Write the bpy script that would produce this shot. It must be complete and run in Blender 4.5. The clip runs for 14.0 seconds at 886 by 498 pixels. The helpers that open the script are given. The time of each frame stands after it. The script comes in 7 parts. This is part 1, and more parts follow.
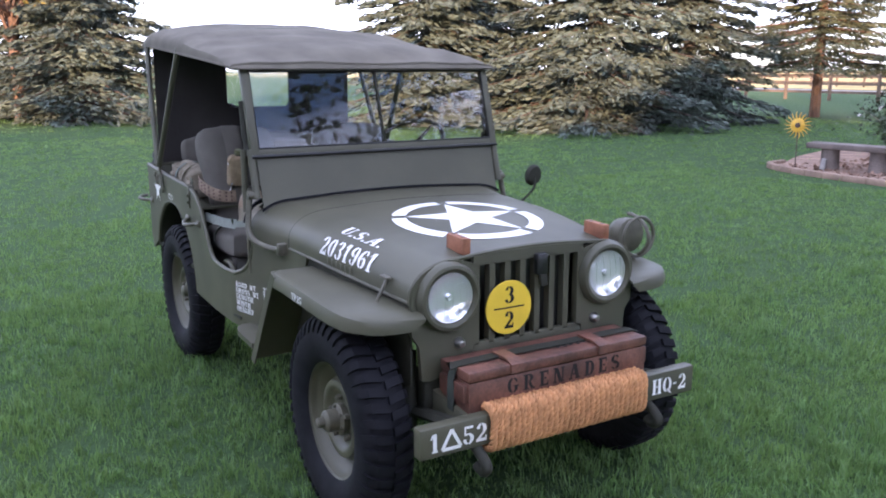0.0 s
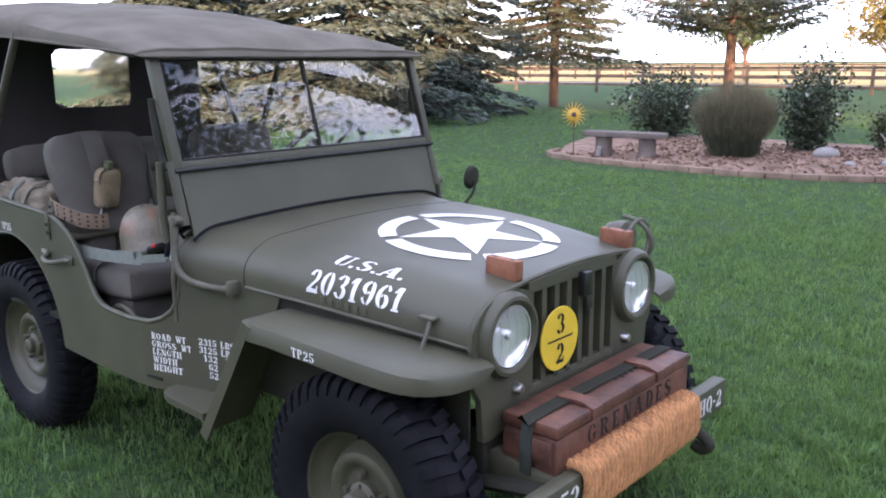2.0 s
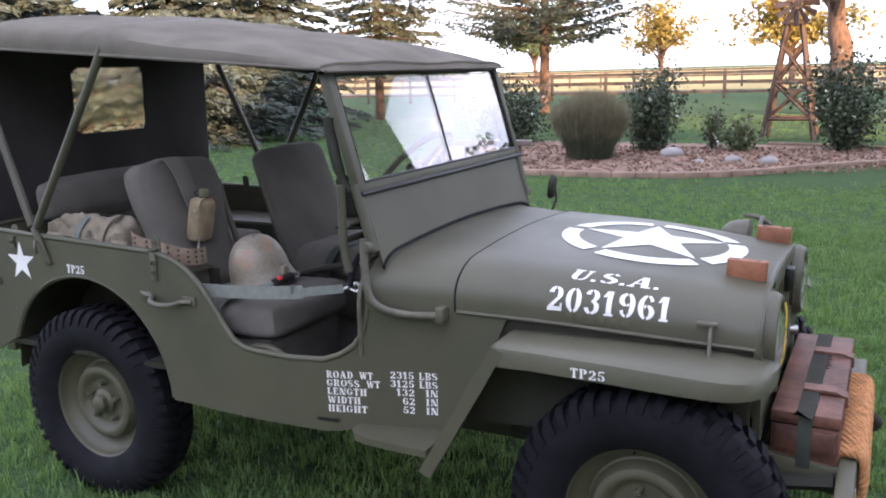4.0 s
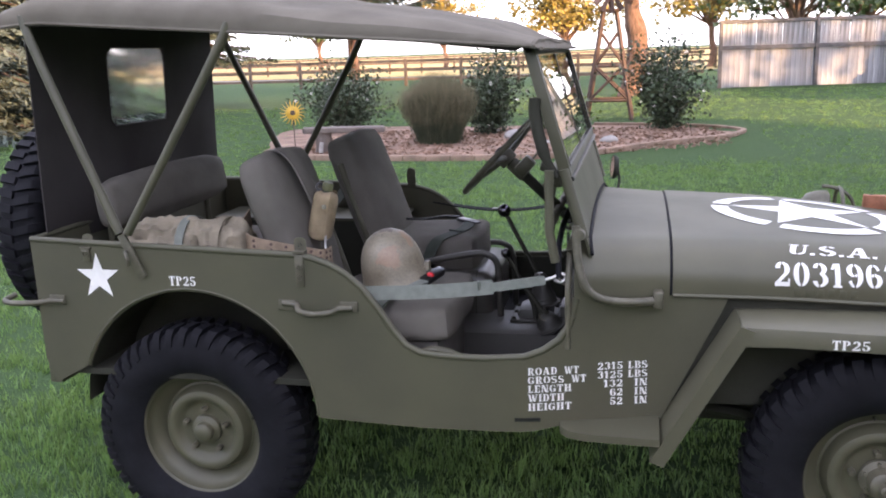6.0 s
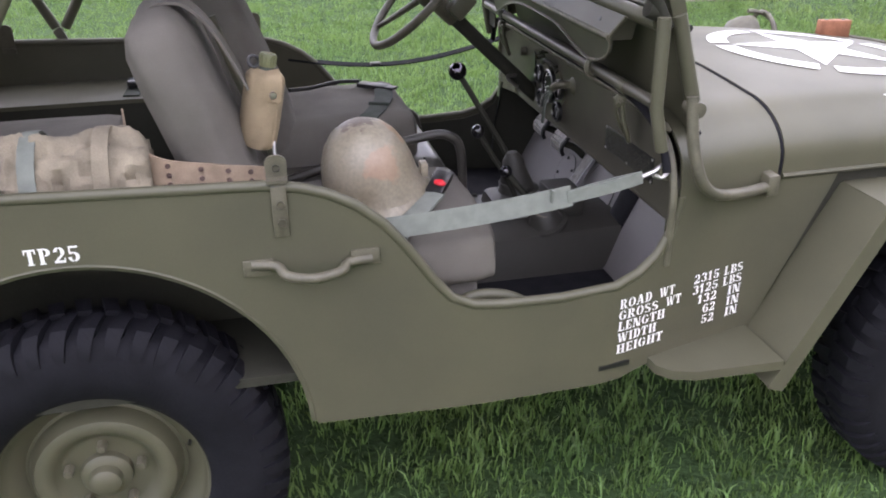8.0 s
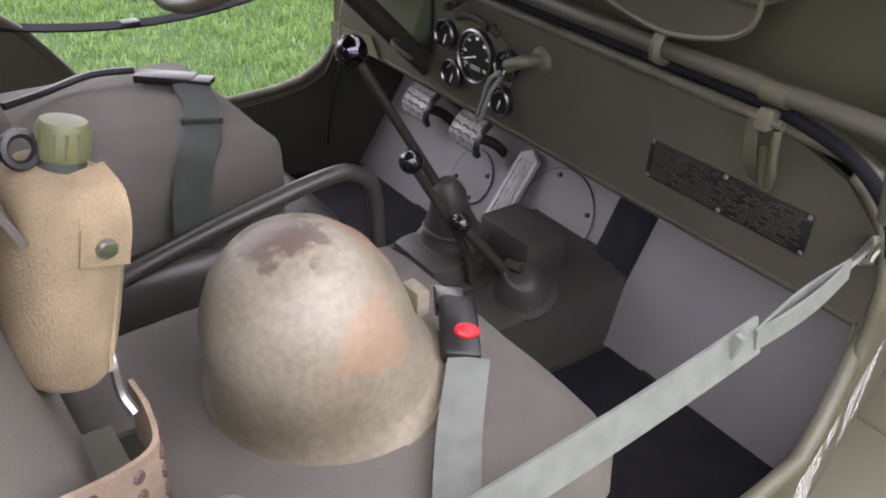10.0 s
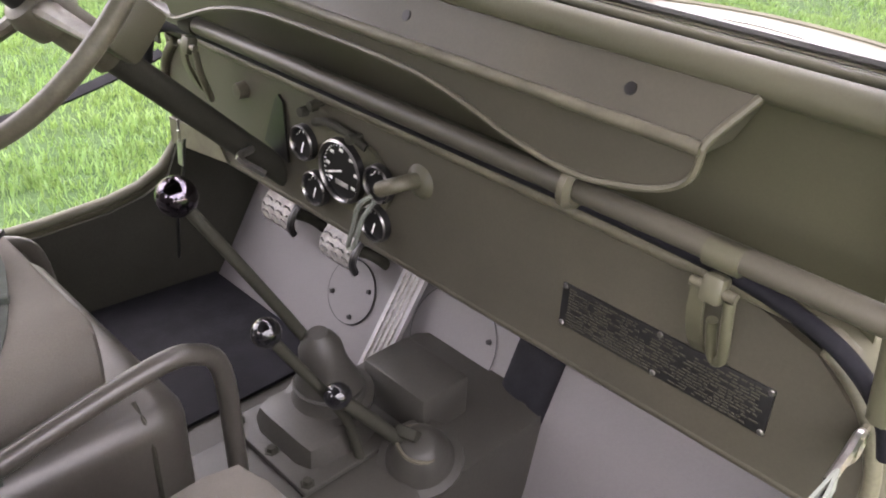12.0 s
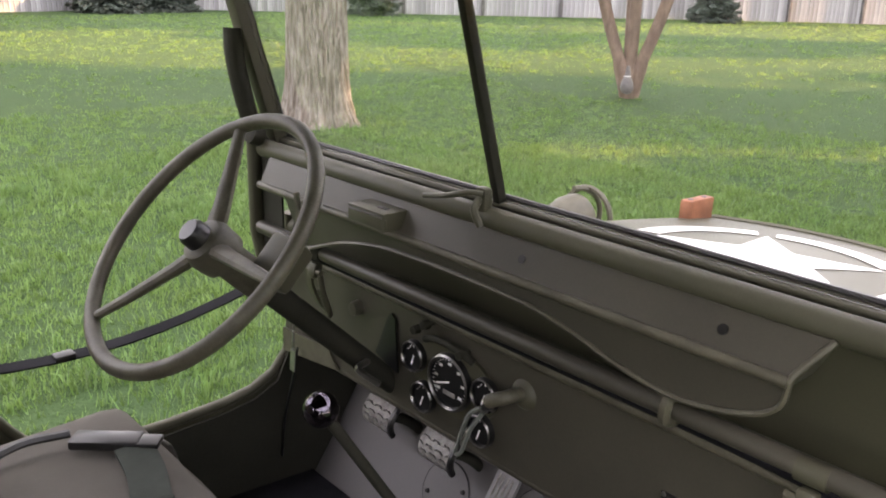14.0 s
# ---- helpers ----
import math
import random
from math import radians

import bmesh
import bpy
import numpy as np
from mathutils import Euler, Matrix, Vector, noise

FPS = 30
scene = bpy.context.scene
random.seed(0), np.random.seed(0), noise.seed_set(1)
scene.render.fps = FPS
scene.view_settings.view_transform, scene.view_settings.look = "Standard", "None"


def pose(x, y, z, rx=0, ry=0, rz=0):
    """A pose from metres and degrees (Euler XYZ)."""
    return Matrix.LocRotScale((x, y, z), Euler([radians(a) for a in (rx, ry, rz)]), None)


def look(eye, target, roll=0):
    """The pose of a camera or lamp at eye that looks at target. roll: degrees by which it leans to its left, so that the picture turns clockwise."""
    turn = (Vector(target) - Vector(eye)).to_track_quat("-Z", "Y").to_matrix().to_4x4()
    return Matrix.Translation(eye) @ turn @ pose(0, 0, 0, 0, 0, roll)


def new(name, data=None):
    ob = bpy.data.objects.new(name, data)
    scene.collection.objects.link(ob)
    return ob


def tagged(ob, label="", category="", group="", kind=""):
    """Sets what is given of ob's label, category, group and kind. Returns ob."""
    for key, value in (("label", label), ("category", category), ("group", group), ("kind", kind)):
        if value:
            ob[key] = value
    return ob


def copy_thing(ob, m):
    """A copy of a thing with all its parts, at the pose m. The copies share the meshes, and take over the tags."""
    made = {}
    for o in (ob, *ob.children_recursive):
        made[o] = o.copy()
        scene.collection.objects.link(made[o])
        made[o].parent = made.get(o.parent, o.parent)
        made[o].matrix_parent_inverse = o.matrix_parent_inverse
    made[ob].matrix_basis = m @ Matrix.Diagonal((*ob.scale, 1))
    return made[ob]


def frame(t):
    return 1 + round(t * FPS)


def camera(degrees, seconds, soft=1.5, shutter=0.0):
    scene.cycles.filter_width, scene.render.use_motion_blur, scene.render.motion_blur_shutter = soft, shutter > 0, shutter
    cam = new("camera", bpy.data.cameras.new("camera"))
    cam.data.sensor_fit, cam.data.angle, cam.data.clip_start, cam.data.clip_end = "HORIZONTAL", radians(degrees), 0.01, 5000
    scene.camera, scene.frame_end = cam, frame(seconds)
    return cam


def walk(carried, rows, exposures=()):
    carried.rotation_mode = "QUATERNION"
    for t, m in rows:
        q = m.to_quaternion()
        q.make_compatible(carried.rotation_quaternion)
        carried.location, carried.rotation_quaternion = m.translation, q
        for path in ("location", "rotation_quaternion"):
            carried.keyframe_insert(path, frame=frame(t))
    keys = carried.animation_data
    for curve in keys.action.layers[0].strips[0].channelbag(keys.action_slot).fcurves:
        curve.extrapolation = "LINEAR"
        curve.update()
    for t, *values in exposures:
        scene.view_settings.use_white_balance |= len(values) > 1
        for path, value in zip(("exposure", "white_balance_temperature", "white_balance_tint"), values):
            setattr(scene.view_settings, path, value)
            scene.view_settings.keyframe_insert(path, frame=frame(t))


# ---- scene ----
cam = camera(54.9, 14.0, soft=1.9)
PATH = [
    (0, (4.6, -1.72, 1.542), (2.918, -0.721, 1.129), -0.1),
    (0.5, (4.334, -1.737, 1.527), (2.723, -0.639, 1.082), -0.8),
    (1, (4.062, -1.821, 1.519), (2.568, -0.575, 1.056), -1.0),
    (1.5, (3.802, -1.887, 1.501), (2.396, -0.54, 1.047), -0.9),
    (2, (3.595, -2.06, 1.519), (2.303, -0.594, 1.092), -0.4),
    (2.5, (3.375, -2.327, 1.535), (2.21, -0.748, 1.145), -0.4),
    (3, (3.082, -2.476, 1.524), (1.973, -0.854, 1.152), -1.4),
    (3.2, (2.983, -2.514, 1.53), (1.903, -0.872, 1.157), -1.6),
    (5.3, (1.749, -2.982, 1.533), (1.141, -1.127, 1.096), -1.3),
    (5.5, (1.628, -3.005, 1.508), (1.06, -1.134, 1.086), -1.4),
    (6, (1.36, -2.973, 1.544), (0.919, -1.075, 1.094), -1.9),
    (6.5, (1.042, -2.85, 1.558), (0.786, -0.924, 1.082), -1.1),
    (7, (0.698, -2.731, 1.547), (0.693, -0.809, 0.995), -0.7),
    (7.2, (0.6, -2.639, 1.565), (0.684, -0.738, 0.947), -1.0),
    (9.3, (0.275, -1.247, 1.386), (0.987, 0.305, 0.344), 1.3),
    (9.5, (0.281, -1.168, 1.392), (1.03, 0.36, 0.342), 1.3),
    (10, (0.288, -0.968, 1.379), (1.322, 0.383, 0.327), 3.1),
    (10.5, (0.293, -0.868, 1.385), (1.491, 0.334, 0.327), 3.8),
    (11, (0.406, -0.794, 1.376), (1.627, 0.367, 0.298), 3.4),
    (11.5, (0.479, -0.757, 1.379), (1.697, 0.406, 0.3), 2.9),
    (12, (0.498, -0.741, 1.411), (1.733, 0.467, 0.403), 2.6),
    (12.5, (0.49, -0.741, 1.458), (1.757, 0.544, 0.596), 2.0),
    (13, (0.452, -0.751, 1.483), (1.73, 0.593, 0.734), 1.5),
    (13.5, (0.4, -0.76, 1.504), (1.695, 0.615, 0.847), 1.4),
    (14, (0.348, -0.771, 1.511), (1.62, 0.644, 0.895), 1.4),
]
EXPOSURES = [(0, 1.58, 5500, 26), (3.2, 1.55, 5850, 24), (5.3, 1.66, 6050, 25), (7.2, 2.0, 6350, 26), (9.3, 2.74, 6700, 26), (10.4, 2.9, 6900, 26), (11, 3.36, 7050, 27), (12.4, 3.55, 7250, 26), (13, 2.75, 7250, 24), (14, 2.34, 7200, 23)]
walk(cam, [(t, look(eye, target, roll)) for t, eye, target, roll in PATH], EXPOSURES)

# ---- world and sun ----
SUN_AZ = math.atan2(-0.66, 0.75)      # direction towards the sun, in the plan
SUN_EL = radians(14)
world = bpy.data.worlds.new("evening_sky")
scene.world = world
world.use_nodes = True
wn, wl = world.node_tree.nodes, world.node_tree.links
sky = wn.new("ShaderNodeTexSky")
sky.sky_type = "NISHITA"
sky.sun_disc = False
sky.sun_elevation = SUN_EL
sky.sun_rotation = math.pi / 2 - SUN_AZ
sky.air_density, sky.dust_density, sky.ozone_density = 1.0, 0.6, 1.6
# thin bright cloud over the whole sky
wtc = wn.new("ShaderNodeTexCoord")
wmap = wn.new("ShaderNodeMapping")
wmap.inputs["Scale"].default_value = (1.6, 1.6, 4.5)
wnoise = wn.new("ShaderNodeTexNoise")
wnoise.inputs["Scale"].default_value = 2.2
wnoise.inputs["Detail"].default_value = 6
wramp = wn.new("ShaderNodeValToRGB")
wramp.color_ramp.elements[0].position, wramp.color_ramp.elements[0].color = 0.34, (0, 0, 0, 1)
wramp.color_ramp.elements[1].position, wramp.color_ramp.elements[1].color = 0.66, (1, 1, 1, 1)
wmix = wn.new("ShaderNodeMixRGB")
# bright evening haze, nearly even from horizon to zenith
wsep, wlift, wcol = wn.new("ShaderNodeSeparateXYZ"), wn.new("ShaderNodeMapRange"), wn.new("ShaderNodeVectorMath")
wlift.inputs["To Min"].default_value, wlift.inputs["To Max"].default_value = 1.5, 1.5
wcol.operation = "SCALE"
wcol.inputs[0].default_value = (8.2, 8.4, 8.8)
wl.new(wtc.outputs["Generated"], wsep.inputs[0])
wl.new(wsep.outputs["Z"], wlift.inputs["Value"])
wl.new(wlift.outputs["Result"], wcol.inputs["Scale"])
wl.new(wcol.outputs["Vector"], wmix.inputs["Color2"])
wl.new(wtc.outputs["Generated"], wmap.inputs["Vector"])
wl.new(wmap.outputs["Vector"], wnoise.inputs["Vector"])
wl.new(wnoise.outputs["Fac"], wramp.inputs["Fac"])
wl.new(wramp.outputs["Color"], wmix.inputs["Fac"])
wl.new(sky.outputs["Color"], wmix.inputs["Color1"])
wbg = wn["Background"]
wl.new(wmix.outputs["Color"], wbg.inputs["Color"])
wbg.inputs["Strength"].default_value = 0.12

sun = new("sun", bpy.data.lights.new("sun", "SUN"))
sun.data.energy, sun.data.angle, sun.data.color = 5.0, radians(0.6), (1.0, 0.64, 0.30)
sdir = Vector((math.cos(SUN_AZ) * math.cos(SUN_EL), math.sin(SUN_AZ) * math.cos(SUN_EL), math.sin(SUN_EL)))
sun.matrix_world = look(sdir * 60, (0, 0, 0))


# ---- materials ----
def surface(name, base, rough=0.6, var=0.25, scale=8.0, fine=120.0, bump=0.15, metal=0.0, tint=None, spec=0.5, island=0.0, coat=0.0, dist=0.004, grain=(1, 1, 1)):
    """A painted, woven or grown surface: base colour varied at two scales, with fine relief."""
    m = bpy.data.materials.new(name)
    m.use_nodes = True
    n, l = m.node_tree.nodes, m.node_tree.links
    b = n["Principled BSDF"]
    b.inputs["Metallic"].default_value = metal
    b.inputs["Specular IOR Level"].default_value = spec
    b.inputs["Coat Weight"].default_value = coat
    tc = n.new("ShaderNodeTexCoord")
    big, small = n.new("ShaderNodeTexNoise"), n.new("ShaderNodeTexNoise")
    big.inputs["Scale"].default_value, big.inputs["Detail"].default_value = scale, 5
    small.inputs["Scale"].default_value, small.inputs["Detail"].default_value = fine, 3
    gm = n.new("ShaderNodeMapping")
    gm.inputs["Scale"].default_value = grain
    l.new(tc.outputs["Object"], gm.inputs["Vector"])
    for t in (big, small):
        l.new(gm.outputs["Vector"], t.inputs["Vector"])
    mix = n.new("ShaderNodeMixRGB")
    c = np.array(base)
    other = np.array(tint) if tint is not None else c * (1 - var)
    mix.inputs["Color1"].default_value = (*np.clip(c * (1 + var * 0.5), 0, 1), 1)
    mix.inputs["Color2"].default_value = (*other, 1)
    ramp = n.new("ShaderNodeMapRange")
    ramp.inputs["From Min"].default_value, ramp.inputs["From Max"].default_value = 0.35, 0.65
    l.new(big.outputs["Fac"], ramp.inputs["Value"])
    l.new(ramp.outputs["Result"], mix.inputs["Fac"])
    mul = n.new("ShaderNodeMixRGB")
    mul.blend_type = "MULTIPLY"
    mul.inputs["Fac"].default_value = min(1, var * 1.5)
    l.new(mix.outputs["Color"], mul.inputs["Color1"])
    fr = n.new("ShaderNodeMapRange")
    fr.inputs["From Min"].default_value, fr.inputs["From Max"].default_value = 0.3, 0.7
    fr.inputs["To Min"].default_value, fr.inputs["To Max"].default_value = 0.6, 1.15
    l.new(small.outputs["Fac"], fr.inputs["Value"])
    l.new(fr.outputs["Result"], mul.inputs["Color2"])
    last = mul
    if island:
        geo = n.new("ShaderNodeNewGeometry")
        ir = n.new("ShaderNodeMapRange")
        ir.inputs["To Min"].default_value, ir.inputs["To Max"].default_value = 1 - island, 1 + island * 0.6
        l.new(geo.outputs["Random Per Island"], ir.inputs["Value"])
        im = n.new("ShaderNodeMixRGB")
        im.blend_type = "MULTIPLY"
        im.inputs["Fac"].default_value = 1
        l.new(last.outputs["Color"], im.inputs["Color1"])
        l.new(ir.outputs["Result"], im.inputs["Color2"])
        last = im
    l.new(last.outputs["Color"], b.inputs["Base Color"])
    rr = n.new("ShaderNodeMapRange")
    rr.inputs["To Min"].default_value, rr.inputs["To Max"].default_value = max(0.02, rough - 0.1), min(1, rough + 0.1)
    l.new(big.outputs["Fac"], rr.inputs["Value"])
    l.new(rr.outputs["Result"], b.inputs["Roughness"])
    if bump:
        bp = n.new("ShaderNodeBump")
        bp.inputs["Strength"].default_value, bp.inputs["Distance"].default_value = bump, dist
        l.new(small.outputs["Fac"], bp.inputs["Height"])
        l.new(bp.outputs["Normal"], b.inputs["Normal"])
    return m


def let_light_through(m, share, colour):
    """Thin leaves pass a share of the light on to their other side."""
    n, l = m.node_tree.nodes, m.node_tree.links
    tr, mx = n.new("ShaderNodeBsdfTranslucent"), n.new("ShaderNodeMixShader")
    tr.inputs["Color"].default_value = (*colour, 1)
    mx.inputs["Fac"].default_value = share
    l.new(n["Principled BSDF"].outputs["BSDF"], mx.inputs[1])
    l.new(tr.outputs["BSDF"], mx.inputs[2])
    l.new(mx.outputs["Shader"], n["Material Output"].inputs["Surface"])
    return m


OLIVE = surface("olive_drab_paint", (0.082, 0.079, 0.050), 0.45, 0.10, 3.0, 350, 0.05, tint=(0.070, 0.068, 0.044), spec=0.4, dist=0.001)
# darkened olive: shade painted into housings, underside and foot well; also dark fittings
OLIVE_DARK = surface("dark_and_shaded_olive", (0.035, 0.035, 0.026), 0.7, 0.2, 6, 200, 0.1, spec=0.2)
# the body olive again, darker and browner: interior shade put into the colour
OLIVE_IN = surface("shade_toned_olive", (0.066, 0.061, 0.045), 0.42, 0.14, 5.0, 300, 0.06, tint=(0.056, 0.052, 0.039), spec=0.4, dist=0.001)
OLIVE_WORN = surface("worn_olive_metal", (0.097, 0.090, 0.061), 0.5, 0.25, 25, 250, 0.1)
TUNNEL = surface("tunnel_olive_grey_paint", (0.045, 0.043, 0.036), 0.5, 0.15, 5, 250, 0.08)
TANK = surface("grey_olive_tank_enamel", (0.054, 0.050, 0.042), 0.36, 0.15, 5, 250, 0.06)
REFLECT = surface("silvered_reflector", (0.92, 0.92, 0.93), 0.12, 0.03, 10, 100, 0.0, metal=0.6)
CAPGREEN = surface("olive_green_plastic", (0.14, 0.15, 0.075), 0.45, 0.15, 30, 300, 0.05)
GREYFLOOR = surface("grey_floor_paint", (0.165, 0.156, 0.152), 0.5, 0.07, 4, 250, 0.05)
CANVAS = surface("olive_grey_canvas_top", (0.155, 0.140, 0.112), 0.9, 0.14, 5, 700, 0.35, tint=(0.122, 0.110, 0.088), dist=0.002, spec=0.15)
# darker copy of the canvas for inner faces, with the shade in its colour
CANVAS_IN = surface("darkened_inner_canvas", (0.052, 0.047, 0.046), 0.95, 0.2, 4, 600, 0.3, dist=0.002, spec=0.2)
SEAT = surface("grey_olive_seat_canvas", (0.135, 0.125, 0.108), 0.9, 0.15, 7, 600, 0.35, dist=0.002, spec=0.2)
BAGCLOTH = surface("khaki_bag_canvas", (0.25, 0.215, 0.155), 0.95, 0.25, 14, 400, 0.4)
KHAKI = surface("khaki_web", (0.30, 0.225, 0.155), 0.9, 0.2, 30, 500, 0.4)
CANTEEN = surface("canteen_cover_canvas", (0.30, 0.232, 0.142), 0.9, 0.2, 20, 500, 0.4)
STRAP = surface("pale_green_web_strap", (0.155, 0.170, 0.145), 0.85, 0.12, 40, 700, 0.3, dist=0.001)
STRAPDK = surface("dark_green_web_strap", (0.045, 0.055, 0.043), 0.85, 0.15, 40, 700, 0.3, dist=0.001)
RUBBER = surface("tyre_rubber", (0.010, 0.010, 0.013), 0.7, 0.3, 12, 150, 0.2, spec=0.14)
BLACK = surface("black_plastic", (0.012, 0.012, 0.012), 0.35, 0.1, 20, 200, 0.02)
MAT = surface("black_floor_mat", (0.014, 0.014, 0.017), 0.8, 0.2, 20, 300, 0.2, spec=0.2)
WHITE = surface("white_stencil_paint", (0.80, 0.79, 0.76), 0.6, 0.08, 20, 200, 0.05)
YELLOW = surface("yellow_sign_paint", (0.75, 0.52, 0.03), 0.5, 0.06, 10, 200, 0.03)
STENCIL = surface("black_stencil_paint", (0.010, 0.009, 0.008), 0.8, 0.3, 30, 200, 0.1)
CHROME = surface("chrome", (0.75, 0.75, 0.76), 0.08, 0.03, 10, 100, 0.0, metal=1.0)
STEEL = surface("bare_steel", (0.45, 0.44, 0.42), 0.35, 0.2, 30, 300, 0.1, metal=1.0)
TREADSTEEL = surface("pedal_tread_steel", (0.38, 0.36, 0.33), 0.5, 0.35, 60, 300, 0.2)
RED = surface("red_button", (0.65, 0.02, 0.03), 0.3, 0.05, 20, 100, 0.0)
BLOCK = surface("red_brown_wood_block", (0.29, 0.115, 0.058), 0.6, 0.25, 25, 180, 0.2)
CRATE = surface("stained_brown_crate_wood", (0.150, 0.064, 0.042), 0.5, 0.45, 9, 90, 0.25, tint=(0.07, 0.030, 0.020))
ROPE = surface("orange_manila_rope", (0.52, 0.25, 0.10), 0.9, 0.25, 30, 500, 0.6, dist=0.003)
HELMET = surface("weathered_khaki_steel", (0.250, 0.225, 0.170), 0.42, 0.30, 9, 120, 0.15, tint=(0.185, 0.155, 0.105))


def stain(m, centre, radius, colour, scale, amount=1.0):
    """Adds one irregular stain of its own shape round a point."""
    n, l = m.node_tree.nodes, m.node_tree.links
    tc, ns, d = n.new("ShaderNodeTexCoord"), n.new("ShaderNodeTexNoise"), n.new("ShaderNodeVectorMath")
    d.operation = "DISTANCE"
    d.inputs[1].default_value = centre
    ns.inputs["Scale"].default_value, ns.inputs["Detail"].default_value = scale, 4
    l.new(tc.outputs["Object"], ns.inputs["Vector"])
    l.new(tc.outputs["Object"], d.inputs[0])
    add = n.new("ShaderNodeMath")
    add.operation = "MULTIPLY_ADD"
    add.inputs[1].default_value = radius * 2.2
    l.new(ns.outputs["Fac"], add.inputs[0])
    l.new(d.outputs["Value"], add.inputs[2])
    mr = n.new("ShaderNodeMapRange")
    mr.inputs["From Min"].default_value, mr.inputs["From Max"].default_value = radius * 1.75, radius * 1.95
    mr.inputs["To Min"].default_value, mr.inputs["To Max"].default_value = amount, 0.0
    l.new(add.outputs["Value"], mr.inputs["Value"])
    b = n["Principled BSDF"]
    src = b.inputs["Base Color"].links[0].from_socket
    mx = n.new("ShaderNodeMixRGB")
    mx.inputs["Color2"].default_value = (*colour, 1)
    l.new(mr.outputs["Result"], mx.inputs["Fac"])
    l.new(src, mx.inputs["Color1"])
    l.new(mx.outputs["Color"], b.inputs["Base Color"])


stain(HELMET, (0.560, -0.365, 1.0), 0.058, (0.095, 0.062, 0.052), 38, 0.75)
stain(HELMET, (0.605, -0.465, 0.915), 0.045, (0.33, 0.17, 0.10), 22, 0.4)
stain(HELMET, (0.64, -0.38, 0.965), 0.040, (0.36, 0.20, 0.11), 18, 0.5)
ALLOY = surface("dull_cast_aluminium", (0.36, 0.35, 0.345), 0.6, 0.06, 40, 300, 0.1, metal=0.3)
GAUGE_RIM = surface("dark_metal_gauge_rim", (0.20, 0.195, 0.185), 0.3, 0.1, 40, 200, 0.0, metal=1.0)
ETCH = surface("dim_etched_lettering", (0.050, 0.047, 0.034), 0.5, 0.2, 60, 300, 0.0)
RUST = surface("rust_brown_stain", (0.095, 0.060, 0.048), 0.7, 0.3, 25, 160, 0.2)
LIGHTGREY = surface("grey_stone", (0.31, 0.295, 0.28), 0.9, 0.25, 4, 60, 0.5)


def glass(name, rough=0.0, tint=(1, 1, 1), ior=1.45):
    m = bpy.data.materials.new(name)
    m.use_nodes = True
    b = m.node_tree.nodes["Principled BSDF"]
    b.inputs["Base Color"].default_value = (*tint, 1)
    b.inputs["Roughness"].default_value = rough
    b.inputs["IOR"].default_value = ior
    b.inputs["Transmission Weight"].default_value = 1.0
    return m


GLASS = glass("windscreen_glass", ior=1.52)
LENS_GLASS = glass("headlamp_lens_glass", 0.0, ior=1.12)


# ---- mesh helpers ----
def part(name, bm, material, parent=None, label="", smooth=True):
    """Links a bmesh (or a ready mesh) as one object under a thing or a part."""
    if isinstance(bm, bmesh.types.BMesh):
        me = bpy.data.meshes.new(name)
        bmesh.ops.recalc_face_normals(bm, faces=bm.faces)
        bm.to_mesh(me)
        bm.free()
    else:
        me = bm
    if material is not None and not me.materials:
        me.materials.append(material)
    if smooth:
        me.shade_smooth()
        me.set_sharp_from_angle(angle=radians(38))
    ob = new(name, me)
    if parent is not None:
        ob.parent = parent
    if label:
        ob["label"] = label
    return ob


def thicken(ob, t):
    """Gives a skin its thickness, with crisp edges."""
    ob.modifiers.new("thick", "SOLIDIFY").thickness = t
    split = ob.modifiers.new("crisp", "EDGE_SPLIT")
    split.split_angle, split.use_edge_sharp = radians(50), False


def thing(name, label, category, group="", at=(0, 0, 0)):
    ob = new(name)
    ob.location = at
    ob.empty_display_size = 0.1
    bpy.context.view_layer.update()
    return tagged(ob, label, category, group)


def np_mesh(name, verts, faces):
    me = bpy.data.meshes.new(name)
    verts, faces = np.asarray(verts, np.float32), np.asarray(faces, np.int32)
    k = faces.shape[1]
    me.vertices.add(len(verts))
    me.vertices.foreach_set("co", verts.ravel())
    me.loops.add(faces.size)
    me.loops.foreach_set("vertex_index", faces.ravel())
    me.polygons.add(len(faces))
    me.polygons.foreach_set("loop_start", np.arange(0, faces.size, k, dtype=np.int32))
    me.update(calc_edges=True)
    return me


def box(size, at=(0, 0, 0), rot=(0, 0, 0), bevel=0.0, seg=2, bm=None):
    b = bmesh.new()
    bmesh.ops.create_cube(b, size=1)
    bmesh.ops.scale(b, vec=size, verts=b.verts)
    if bevel:
        bmesh.ops.bevel(b, geom=b.edges[:], offset=bevel, segments=seg, affect="EDGES", profile=0.5)
    bmesh.ops.transform(b, matrix=pose(*at, *rot), verts=b.verts)
    return join(bm, b)


def join(bm, b):
    if bm is None:
        return b
    me = bpy.data.meshes.new("tmp")
    b.to_mesh(me)
    b.free()
    bm.from_mesh(me)
    bpy.data.meshes.remove(me)
    return bm


def loft(rings, closed=True, caps=True, bm=None):
    """Skins rings of equal length."""
    b = bm or bmesh.new()
    vs = [[b.verts.new(p) for p in r] for r in rings]
    n = len(rings[0])
    for a, c in zip(vs, vs[1:]):
        for i in range(n if closed else n - 1):
            j = (i + 1) % n
            b.faces.new((a[i], a[j], c[j], c[i]))
    if caps and closed:
        b.faces.new(vs[0][::-1])
        b.faces.new(vs[-1])
    return b


